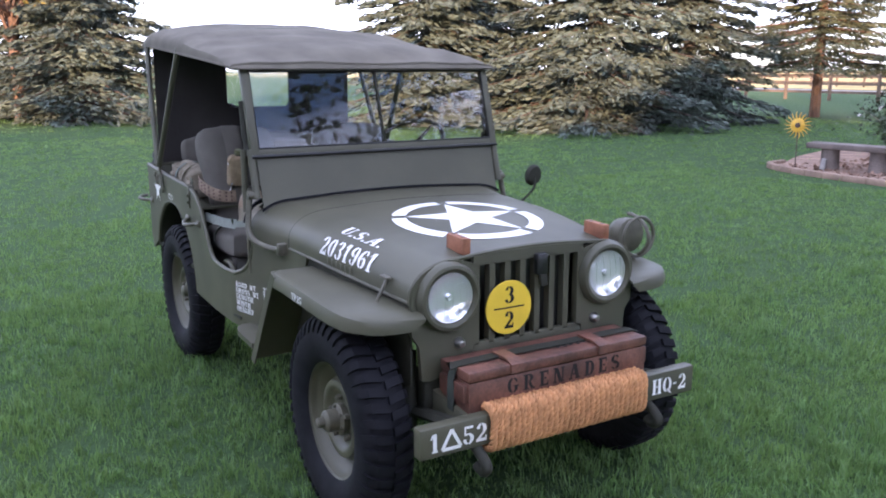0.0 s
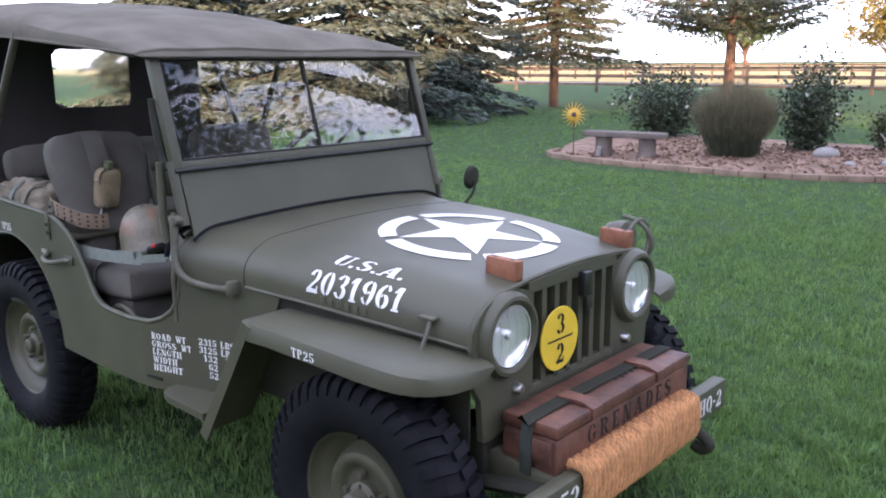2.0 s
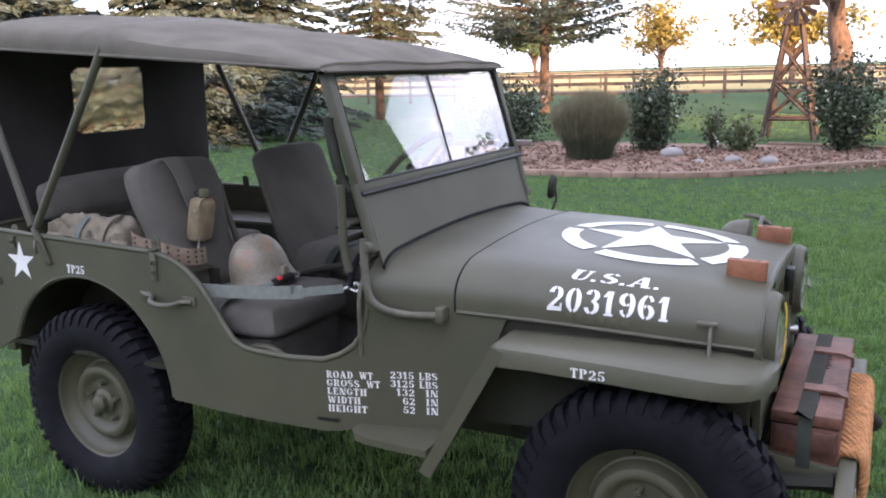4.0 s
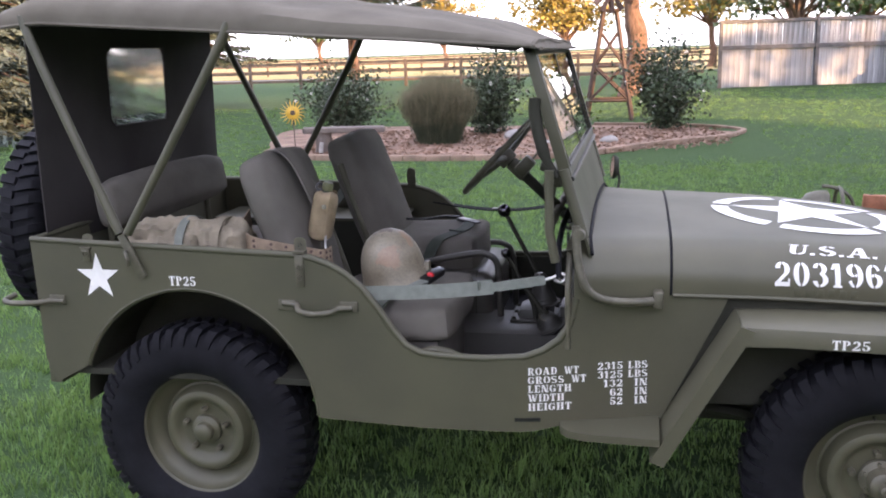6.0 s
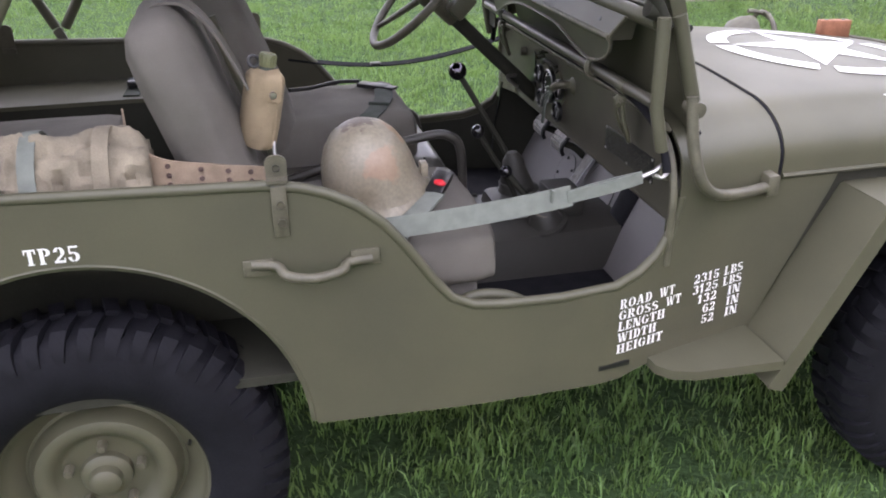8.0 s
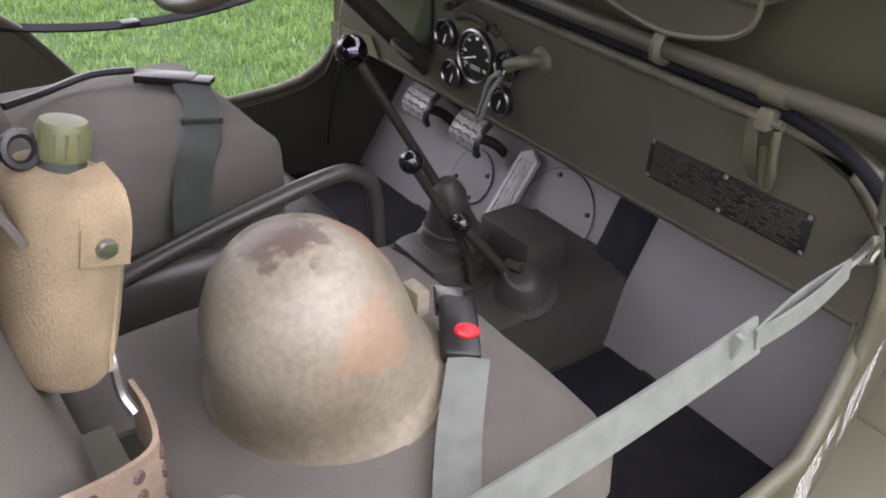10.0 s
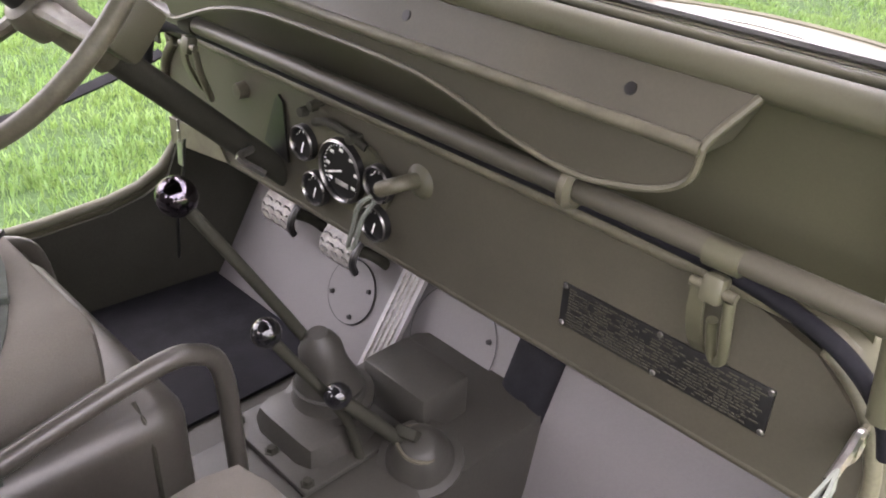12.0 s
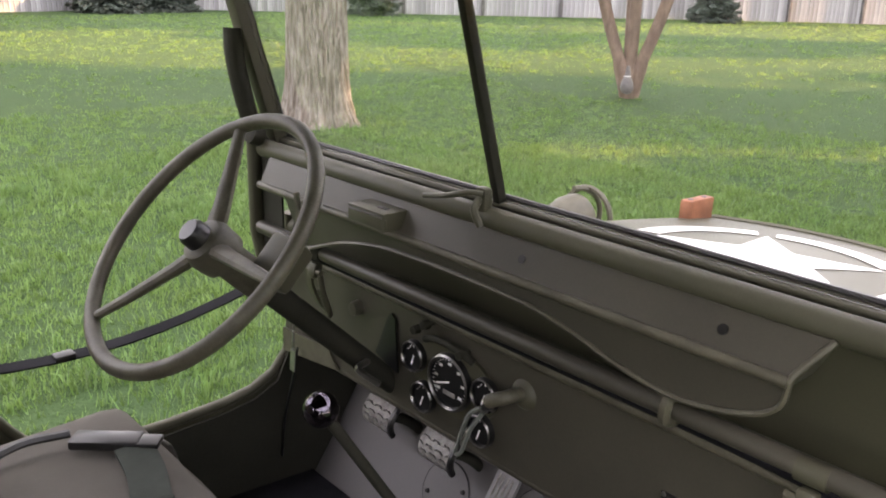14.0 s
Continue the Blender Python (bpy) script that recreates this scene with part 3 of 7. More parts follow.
def on_arc(x, s, lift=0.002):
    """The point of the bonnet's right side at arc length s above its lower edge."""
    pts = [Vector(p) for p in section(x, lift)]
    for a, b in zip(pts, pts[1:]):
        d = (b - a).length
        if s <= d:
            return a + (b - a) * (s / d)
        s -= d
    return pts[-1]


def skin(stations, out=0.0, low=None):
    return loft([section(x, out, low) for x in stations], closed=False, caps=False)


cowl = part("cowl", skin(np.linspace(1.192, 1.458, 10), -0.003, 0.80), OLIVE, car)
thicken(cowl, 0.006)
part("bonnet_seam", tube(section(1.4595, -0.0035, 0.850), 0.0040, 6), RUBBER, car)
hood = part("bonnet", skin(np.linspace(1.464, 2.286, 24)), OLIVE, car)
thicken(hood, 0.006)
part("bonnet_lip", tube(section(2.284, 0.0, 0.80), 0.008, 6), OLIVE, hood)
for s in (-1, 1):
    part("bonnet_edge", tube([(x, s * half_w(x), low_z(x)) for x in np.linspace(1.466, 2.28, 8)], 0.006, 6), OLIVE, hood)
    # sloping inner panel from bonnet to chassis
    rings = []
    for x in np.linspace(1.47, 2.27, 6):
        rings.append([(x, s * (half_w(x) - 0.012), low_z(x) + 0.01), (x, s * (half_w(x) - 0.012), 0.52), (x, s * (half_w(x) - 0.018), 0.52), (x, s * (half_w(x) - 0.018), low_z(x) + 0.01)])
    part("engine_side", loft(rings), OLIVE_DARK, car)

# national star in a broken ring on the bonnet
SC = (1.895, -0.005)


def hood_pt(r, a):
    return on_skin(SC[0] + r * math.cos(a), SC[1] + r * math.sin(a), 0.0025)


star = bmesh.new()
R = 0.236
T0 = radians(171)
tips = [hood_pt(R, T0 + k * math.tau / 5) for k in range(5)]
dents = [hood_pt(R * 0.382, T0 + (k + 0.5) * math.tau / 5) for k in range(5)]
c = star.verts.new(hood_pt(0, 0))
tv, dv = [star.verts.new(p) for p in tips], [star.verts.new(p) for p in dents]
for k in range(5):
    star.faces.new((c, dv[k - 1], tv[k], dv[k]))
part("star", star, WHITE, hood, "white five-pointed star", smooth=False)
for k in range(5):
    b = bmesh.new()
    a0, a1 = T0 + (k + 0.06) * math.tau / 5, T0 + (k + 0.94) * math.tau / 5
    pr = None
    for i in range(17):
        a = a0 + (a1 - a0) * i / 16
        q = (b.verts.new(hood_pt(R * 0.99, a)), b.verts.new(hood_pt(R * 1.225, a)))
        if pr:
            b.faces.new((pr[0], q[0], q[1], pr[1]))
        pr = q
    part("ring_arc", b, WHITE, hood, smooth=False)
stencil("U.S.A.", lambda u, v: on_arc(1.775 + u + 0.25 * v, 0.140 + v), WHITE, hood, (0.245, 0.050))
stencil("2031961", lambda u, v: on_arc(1.737 + u, 0.036 + v + 0.03 * u), WHITE, hood, (0.328, 0.072), "digit", gap=0.12)
# raised maker's mark, as plain bars
for k in range(6):
    x = 1.80 + k * 0.03
    p = on_flank(x, low_z(x) + 0.022)
    part("raised_mark", box((0.018, 0.003, 0.022), tuple(p), bevel=0.001), OLIVE, hood)
# two hold-up blocks on the bonnet
for y in (-0.246, 0.355):
    p = on_skin(2.219, y)
    bl = part("wood_block", box((0.108, 0.030, 0.056), (p.x, p.y, p.z + 0.022), (0, 2, 0), 0.003), BLOCK, hood, "red-brown wooden block")
    for dx in (-0.03, 0.03):
        part("screw_hole", lathe([(0, 0.001), (0.007, 0.001), (0.007, -0.002)], pose(p.x + dx, p.y, p.z + 0.0505 - dx * 0.035), 10), BLACK, bl)
# side catches
for s in (-1, 1):
    x = 2.17
    w = half_w(x)
    cat = part("bonnet_catch", tube(smooth_path([(x, s * (w + 0.004), 0.868), (x, s * (w + 0.014), 0.85), (x + 0.003, s * (w + 0.05), 0.79), (x + 0.003, s * (w + 0.055), 0.772)], 3), 0.006, 6), OLIVE_WORN, hood)
    part("catch_hook", box((0.055, 0.022, 0.010), (x - 0.01, s * (w + 0.005), 0.872), (0, 0, 0), 0.003), OLIVE_WORN, cat)
    part("catch_foot", lathe([(0, 0.012), (0.011, 0.010), (0.012, -0.008)], pose(x + 0.003, s * (w + 0.055), 0.772), 10), OLIVE_WORN, cat)

# windscreen tilt handles beside the cowl
for s in (-1, 1):
    hp = [(1.196, s * 0.622, 1.06), (1.202, s * 0.634, 0.97), (1.222, s * 0.645, 0.895), (1.262, s * 0.636, 0.856), (1.33, s * 0.612, 0.840), (1.40, s * 0.590, 0.838), (1.425, s * 0.583, 0.842)]
    t = part("grab_rail", tube(smooth_path(hp, 5), 0.0125, 10), OLIVE_WORN, car)
    part("rail_foot", box((0.030, 0.05, 0.05), (1.425, s * 0.574, 0.842), bevel=0.008), OLIVE_WORN, t)

# grille
GX = 2.288
gw = 0.468


def grille_cheek(s):
    """One painted side of the grille, with the rounded shoulder above the lamp."""
    pts = [(0.232, 0.57), (0.232, 0.915), (0.29, 0.932)]
    for k in range(9):
        a = math.pi / 2 * (1 - k / 8)
        pts.append((gw - 0.15 + 0.15 * math.cos(a), 0.835 + 0.097 * math.sin(a)))
    pts += [(gw, 0.70), (0.44, 0.66), (0.43, 0.54), (0.40, 0.535)]
    return sheet([(y, z) for y, z in pts], 0.02, lambda u, v, d: (GX + 0.006 - d, s * u, v))


for s in (-1, 1):
    part("grille_cheek", grille_cheek(s), OLIVE, car)
part("grille_top", sheet([(-0.232, 0.905), (0.232, 0.905), (0.232, 0.935), (0.12, 0.942), (0, 0.944), (-0.12, 0.942), (-0.232, 0.935)], 0.02, lambda u, v, d: (GX + 0.006 - d, u, v)), OLIVE, car)
part("grille_bottom", box((0.02, 0.464, 0.07), (GX - 0.004, 0, 0.605), bevel=0.003), OLIVE, car)
for k in range(8):
    y = -0.2205 + k * 0.063
    part("grille_bar", sheet([(y - 0.0115, 0.63), (y + 0.0115, 0.63), (y + 0.0115, 0.908), (y - 0.0115, 0.908)], 0.03, lambda u, v, d: (GX + 0.006 - d, u, v)), OLIVE, car)
part("radiator", box((0.03, 0.62, 0.40), (GX - 0.075, 0, 0.72)), BLACK, car)
# blackout catch in the middle of the grille
gl = part("grille_latch", box((0.028, 0.045, 0.075), (GX + 0.018, 0.035, 0.885), bevel=0.006), BLACK, car, "black rubber bonnet latch")
part("latch_tongue", box((0.012, 0.028, 0.05), (GX + 0.024, 0.043, 0.83), (8, 0, 0), 0.003), OLIVE_DARK, gl)
# yellow bridge plate
disc_m = pose(GX + 0.018, -0.098, 0.748, 0, 90, 0)
disc = part("bridge_plate", lathe([(0, 0.003), (0.093, 0.003), (0.0945, 0), (0.093, -0.003), (0, -0.003)], disc_m, 48), YELLOW, car, "round yellow bridge-weight plate")
stencil("3", lambda u, v: Vector((GX + 0.0225, -0.098 + u, 0.763 + v)), STENCIL, disc, (0.040, 0.060), "digit", "CENTER")
stencil("2", lambda u, v: Vector((GX + 0.0225, -0.098 + u, 0.675 + v)), STENCIL, disc, (0.040, 0.060), "digit", "CENTER")
part("divider_line", box((0.001, 0.125, 0.005), (GX + 0.0222, -0.098, 0.748)), STENCIL, disc)

# headlamps
for s in (-1, 1):
    c = (GX, s * 0.333, 0.815)
    m = pose(*c, 0, 90, 0)
    hl = part("headlamp", lathe([(0.118, -0.01), (0.117, 0.018), (0.108, 0.034), (0.098, 0.036), (0.088, 0.030), (0.085, 0.024), (0.085, -0.005)], m, 48), OLIVE, car)
    part("reflector", lathe([(0.084, 0.026), (0.068, 0.017), (0.045, 0.011), (0.02, 0.0085), (0, 0.008)], m, 40), REFLECT, hl, "silvered reflector")
    part("bulb", lathe([(0, 0.022), (0.009, 0.020), (0.012, 0.015), (0.012, 0.009)], m, 12), REFLECT, hl)
    part("lens", lathe([(0, 0.043), (0.025, 0.0415), (0.05, 0.037), (0.075, 0.027), (0.084, 0.018), (0.085, 0.020), (0.075, 0.030), (0.05, 0.040), (0.025, 0.0445), (0, 0.046)], m, 40), LENS_GLASS, hl, "clear fluted glass lens").visible_shadow = False
    for k in range(5):
        y = -0.056 + k * 0.028
        h = math.sqrt(max(0.0, 0.076 ** 2 - y ** 2))
        if h > 0.02:
            part("flute", tube([(GX + 0.0435 - 2.9 * (y * y + z * z), c[1] + y, c[2] + z) for z in np.linspace(-h, h, 7)], 0.0014, 5), LENS_GLASS, hl)
    part("marker_lamp", lathe([(0, 0.024), (0.012, 0.021), (0.017, 0.012), (0.019, -0.002)], pose(GX + 0.008, s * 0.29, 0.652, 0, 90, 0), 20), STEEL, car)
    part("grille_foot", box((0.05, 0.09, 0.14), (GX - 0.03, s * 0.37, 0.50), bevel=0.008), OLIVE_DARK, car)

# front wings
def wing_ring(x, z, w_out, lip):
    wi = half_w(max(1.46, min(2.28, x))) - 0.03
    return [(x, wi, z), (x, w_out - 0.03, z), (x, w_out - 0.008, z - 0.008), (x, w_out, z - 0.03), (x, w_out, z - lip), (x, w_out - 0.006, z - lip), (x, w_out - 0.010, z - 0.03), (x, w_out - 0.03, z - 0.010), (x, wi, z - 0.008)]


WING = [(1.640, 0.812, 0.702, 0.060), (1.75, 0.811, 0.704, 0.055), (1.95, 0.806, 0.705, 0.055), (2.10, 0.801, 0.705, 0.055), (2.18, 0.797, 0.700, 0.054), (2.235, 0.792, 0.688, 0.052), (2.275, 0.787, 0.664, 0.05),
        (2.303, 0.781, 0.628, 0.048), (2.322, 0.775, 0.585, 0.045), (2.333, 0.770, 0.530, 0.04), (2.338, 0.766, 0.475, 0.035)]
for s in (-1, 1):
    rings = [[(x, s * y, z) for x, y, z in wing_ring(*r)] for r in WING]
    wing = part("front_wing", loft(rings), OLIVE, car)
    # slanted rear panel down to the sill
    rear = []
    for t in np.linspace(0, 1, 6):
        x, z = 1.636 + (1.408 - 1.636) * t, 0.812 + (0.412 - 0.812) * t
        yo, nx, nz = 0.702 + 0.018 * t, 0.030, -0.014
        rear.append([(x, s * 0.53, z), (x, s * (yo - 0.012), z), (x, s * yo, z - 0.004), (x + nx * 1.25, s * yo, z + nz * 1.25), (x + nx * 1.25, s * (yo - 0.006), z + nz * 1.25), (x + 0.010, s * (yo - 0.010), z - 0.006), (x + 0.008, s * 0.53, z - 0.004)])
    part("wing_brace", loft(rear), OLIVE, wing)
    lx = 1.862
    if s < 0:
        stencil("TP25", lambda u, v: Vector((lx + u, -0.7078, 0.757 + v)), WHITE, wing, (0.092, 0.026))
    # shock absorber and upright behind the wheel gap
    part("shock_absorber", tube([(2.22, s * 0.44, 0.36), (2.2, s * 0.43, 0.62)], 0.026, 10), OLIVE_DARK, car)

# painted markings on the tub's right side
body_r = [o for o in car.children if o.name.startswith("body_side")][0]


def on_side(x0, z0, slant=0.0):
    return lambda u, v: Vector((x0 + u, -side_y(x0 + u) - 0.002, z0 + v + slant * u))


ROWS = [("ROAD WT", "2315 LBS", 0.628), ("GROSS WT", "3125 LBS", 0.601), ("LENGTH", "132    IN", 0.574), ("WIDTH", "62    IN", 0.546), ("HEIGHT", "52    IN", 0.518)]
for a, b_, z in ROWS:
    x = 0.0
    for word in a.split():
        stencil(word, on_side(1.062 + x, z - 0.003), WHITE, body_r, (0.0205 * len(word), 0.0225))
        x += 0.0205 * (len(word) + 1)
    num, unit = b_.split()
    stencil(num, lambda u, v, z=z: Vector((1.330 + u, -side_y(1.330 + u) - 0.002, z + 0.004 + v)), WHITE, body_r, (0.018 * len(num), 0.0225), "digit", "RIGHT")
    stencil(unit, lambda u, v, z=z: Vector((1.400 + u, -side_y(1.400 + u) - 0.002, z + 0.004 + v)), WHITE, body_r, (0.0185 * len(unit), 0.0225), "letter", "RIGHT")
stencil("TP25", on_side(-0.050, 0.865), WHITE, body_r, (0.090, 0.030))
sb = bmesh.new()
sc = (-0.297, 0.886)
c = sb.verts.new((sc[0], -W - 0.002, sc[1]))
t5 = [sb.verts.new((sc[0] + 0.078 * math.cos(a), -W - 0.002, sc[1] + 0.078 * math.sin(a))) for a in [math.pi / 2 + k * math.tau / 5 for k in range(5)]]
d5 = [sb.verts.new((sc[0] + 0.030 * math.cos(a), -W - 0.002, sc[1] + 0.030 * math.sin(a))) for a in [math.pi / 2 + (k + 0.5) * math.tau / 5 for k in range(5)]]
for k in range(5):
    sb.faces.new((c, d5[k - 1], t5[k], d5[k]))
part("star", sb, WHITE, body_r, "white five-pointed star", smooth=False)

# front bumper, rope and crate
bump = part("front_bumper", box((0.045, 1.14, 0.098), (2.507, 0, 0.438), bevel=0.005), OLIVE, car)
stencil("1", lambda u, v: Vector((2.532, -0.537 + u, 0.408 + v)), WHITE, bump, (0.032, 0.060), "digit")
stencil("52", lambda u, v: Vector((2.532, -0.422 + u, 0.408 + v)), WHITE, bump, (0.090, 0.060), "digit")
tri = [(-0.495, 0.410), (-0.428, 0.410), (-0.4615, 0.470)]
for k in range(3):
    a, b_ = tri[k], tri[(k + 1) % 3]
    part("triangle_side", band([(2.5315, a[0], a[1]), (2.5315, b_[0], b_[1])], 0.011, 0.001, (0, (b_[1] - a[1]), -(b_[0] - a[0]))), WHITE, bump, smooth=False)
stencil("HQ-2", lambda u, v: Vector((2.532, 0.366 + u, 0.410 + v)), WHITE, bump, (0.165, 0.056))
for s in (-1, 1):
    part("frame_horn", box((0.26, 0.05, 0.075), (2.37, s * 0.36, 0.455), (0, 6, 0), 0.005), OLIVE, car)
    part("tow_hook", tube(smooth_path([(2.50, s * 0.36, 0.385), (2.55, s * 0.36, 0.36), (2.575, s * 0.36, 0.335), (2.55, s * 0.36, 0.315), (2.52, s * 0.36, 0.325)], 4), 0.018, 12), OLIVE_DARK, bump)
# rope coils, wound round the bumper
TURN = 63


def coil(y, k):
    """One turn round the bumper, evenly spaced along its length."""
    fine = []
    for i in range(241):
        a = i / 240 * math.tau + math.pi
        fine.append((math.copysign(abs(math.cos(a)) ** 0.55, math.cos(a)) * 0.038, math.copysign(abs(math.sin(a)) ** 0.55, math.sin(a)) * 0.066))
    fine = np.array(fine)
    run = np.concatenate(([0], np.cumsum(np.linalg.norm(np.diff(fine, axis=0), axis=1))))
    at = np.linspace(0, run[-1], TURN, endpoint=False)
    return [(2.510 + x, y + 0.010 * i / TURN + 0.0015 * math.sin(i * 0.4 + k * 2.1), 0.438 + z) for i, (x, z) in enumerate(zip(np.interp(at, run, fine[:, 0]), np.interp(at, run, fine[:, 1])))]


rope = thing("rope", "orange manila rope wound closely round the front bumper", "rope")
NC = 30
for k in range(NC):
    y = -0.322 + k * (0.650 / NC)
    rb = bmesh.new()
    core = coil(y, k)
    for strand in range(3):
        sp = []
        for i, p in enumerate(core):
            a = strand * math.tau / 3 + i * 7 * math.tau / TURN + k * 0.9
            out = Vector((p[0] - 2.510, 0, p[2] - 0.438)).normalized()
            sp.append(Vector(p) + (out * math.cos(a) + Vector((0, 1, 0)) * math.sin(a)) * 0.0072)
        tube(sp, 0.0074, 6, True, rb)
    part("turn", rb, ROPE, rope)

crate = thing("grenade_crate", "dark red-brown wooden crate strapped on behind the bumper rope", "crate")
CZ, CX, CWX, CL = 0.545, 2.400, 0.170, 0.740
cb = part("box_body", box((CWX, CL, 0.108), (CX, 0, CZ - 0.018), (0, 0, 0), 0.006), CRATE, crate)
lid = part("lid", box((CWX + 0.006, CL + 0.006, 0.034), (CX, 0, CZ + 0.056), bevel=0.006), CRATE, crate)
for s in (-1, 1):
    part("end_cleat", box((CWX - 0.02, 0.016, 0.06), (CX, s * (CL / 2 + 0.007), CZ), bevel=0.004), CRATE, crate)
stencil("GRENADES", lambda u, v: Vector((CX + CWX / 2 + 0.0015, -0.225 + u, CZ - 0.024 + v)), STENCIL, cb, (0.475, 0.052), gap=0.34)
for k in range(5):
    part("illegible_mark", box((0.05 + 0.01 * (k % 2), 0.014, 0.0008), (CX + 0.005, 0.02 + k * 0.028, CZ + 0.0745), (0, 0, 12)), STENCIL, crate)
part("lid_strap", band(smooth_path([(CX - 0.01, -0.37, CZ + 0.068), (CX, -0.37, CZ + 0.076), (CX, -0.15, CZ + 0.080), (CX, 0.1, CZ + 0.077), (CX, 0.37, CZ + 0.076), (CX, 0.377, CZ + 0.05)], 3), 0.045, 0.004, (1, 0, 0)), OLIVE_DARK, crate)
part("end_strap", band([(CX, -0.373, CZ + 0.076), (CX, -0.386, CZ + 0.03), (CX, -0.386, CZ - 0.07), (CX - 0.01, -0.37, CZ - 0.1)], 0.035, 0.004, (1, 0, 0)), STRAPDK, crate)
for y in (-0.19, 0.17):
    part("latch_strap", band([(CX - 0.02, y, CZ + 0.083), (CX + 0.06, y, CZ + 0.083), (CX + CWX / 2 + 0.006, y, CZ + 0.072), (CX + CWX / 2 + 0.007, y, CZ + 0.045)], 0.05, 0.008, (0, 1, 0)), CRATE, crate)
part("shelf", box((0.2, 0.70, 0.012), (2.39, 0, 0.467)), OLIVE_DARK, car)


# ---- wheels ----
def tyre_mesh(R=0.364, w=0.165):
    prof = [(0.205, -w * 0.36), (0.225, -w * 0.46), (0.27, -w * 0.53), (0.31, -w * 0.51), (0.335, -w * 0.45), (R - 0.016, -w * 0.36), (R - 0.010, -w * 0.2), (R - 0.008, 0)]
    prof = prof + [(r, -h) for r, h in prof[-2::-1]]
    bm = lathe(prof, None, 72)
    me = bpy.data.meshes.new("tyre")
    bmesh.ops.recalc_face_normals(bm, faces=bm.faces)
    bm.to_mesh(me)
    bm.free()
    return me


def lug_mesh(sgn, R=0.364, w=0.165):
    """One tread bar, from the middle of the tread over the shoulder."""
    rings = []
    for r, h, hw in ((R + 0.003, 0.004, 0.019), (R + 0.003, 0.27 * w, 0.020), (R + 0.001, w * 0.36, 0.021), (R - 0.014, w * 0.465, 0.019), (R - 0.036, w * 0.520, 0.015), (R - 0.052, w * 0.530, 0.011)):
        base = r - 0.03 if h < w * 0.4 else r - 0.006
        hb = h if h < w * 0.4 else h - 0.014
        da, sk = 0.70 * hw / r, 0.10 * (h / w)
        rings.append([(q * math.cos(sk + e), q * math.sin(sk + e), sgn * k) for q, e, k in ((r, -da, h), (r, da, h), (base, da, hb), (base, -da, hb))])
    b = loft(rings)
    bmesh.ops.recalc_face_normals(b, faces=b.faces)
    me = bpy.data.meshes.new("tread_lug")
    b.to_mesh(me)
    b.free()
    me.materials.append(RUBBER)
    me.shade_smooth()
    me.set_sharp_from_angle(angle=radians(30))
    return me


LUGS = {1: lug_mesh(1), -1: lug_mesh(-1)}
TYRE = tyre_mesh()


def wheel(name, m):
    """A pressed steel wheel with its tyre; local z points outward."""
    rim = part(name, lathe([(0.040, 0.010), (0.084, 0.010), (0.092, 0.012), (0.100, 0.022), (0.110, 0.032), (0.124, 0.035), (0.136, 0.030), (0.145, 0.012), (0.151, -0.004), (0.158, -0.006), (0.168, 0.006), (0.186, 0.022), (0.196, 0.034), (0.200, 0.052), (0.213, 0.062), (0.219, 0.059), (0.219, 0.050), (0.206, 0.04), (0.203, -0.06), (0.06, -0.06)], None, 56), OLIVE, car)
    rim.matrix_basis = m
    part("tyre", TYRE, RUBBER, rim, "black ribbed military-tread tyre")
    for sgn in (-1, 1):
        for k in range(46):
            lug = new("tread_lug", LUGS[sgn])
            lug.parent, lug.rotation_euler = rim, (0, 0, (k + (0.5 if sgn > 0 else 0)) * math.tau / 46)
    hub = part("hub", lathe([(0.052, 0.008), (0.050, 0.024), (0.042, 0.030), (0.033, 0.032), (0.030, 0.050), (0.022, 0.056), (0, 0.058)], None, 28), OLIVE, rim)
    for k in range(5):
        a = k * math.tau / 5
        part("wheel_nut", lathe([(0, 0.034), (0.008, 0.033), (0.011, 0.026), (0.011, 0.010)], pose(0.073 * math.cos(a), 0.073 * math.sin(a), 0.004), 6), OLIVE_WORN, rim)
    part("valve", tube([(0.178, 0, 0.006), (0.176, 0, 0.026)], 0.004, 6), BLACK, rim)
    return rim


for x in (-0.011, 2.03):
    wheel("wheel", pose(x, -0.585, 0.355, 90, 0, 0) @ pose(0, 0, 0, 0, 0, 40 * x + 17))
    wheel("wheel", pose(x, 0.585, 0.355, -90, 0, 0))
for rim in [o for o in car.children if o.name.startswith("wheel") and o.matrix_basis.translation.x > 1]:
    part("drive_flange", lathe([(0.054, 0.020), (0.056, 0.034), (0.048, 0.038), (0.040, 0.042), (0.038, 0.078), (0.030, 0.086), (0.018, 0.088), (0.017, 0.108), (0.012, 0.112), (0, 0.112)], None, 28), OLIVE_WORN, rim, "protruding drive flange")
    for k in range(6):
        a = k * math.tau / 6
        part("flange_bolt", lathe([(0, 0.046), (0.006, 0.045), (0.007, 0.036)], pose(0.046 * math.cos(a), 0.046 * math.sin(a), 0.0), 6), OLIVE_WORN, rim)
wheel("spare_wheel", pose(-0.645, -0.24, 0.985, 0, -90, 0))
part("spare_carrier", box((0.10, 0.08, 0.08), (-0.575, -0.24, 0.985), bevel=0.005), OLIVE_DARK, car)
part("rear_bumperette", box((0.05, 0.30, 0.07), (-0.60, -0.40, 0.50), bevel=0.005), OLIVE, car)
part("rear_bumperette", box((0.05, 0.30, 0.07), (-0.60, 0.40, 0.50), bevel=0.005), OLIVE, car)

# ---- windscreen ----
def ws_x(z):
    return 1.165 - (z - 1.217) * 0.290


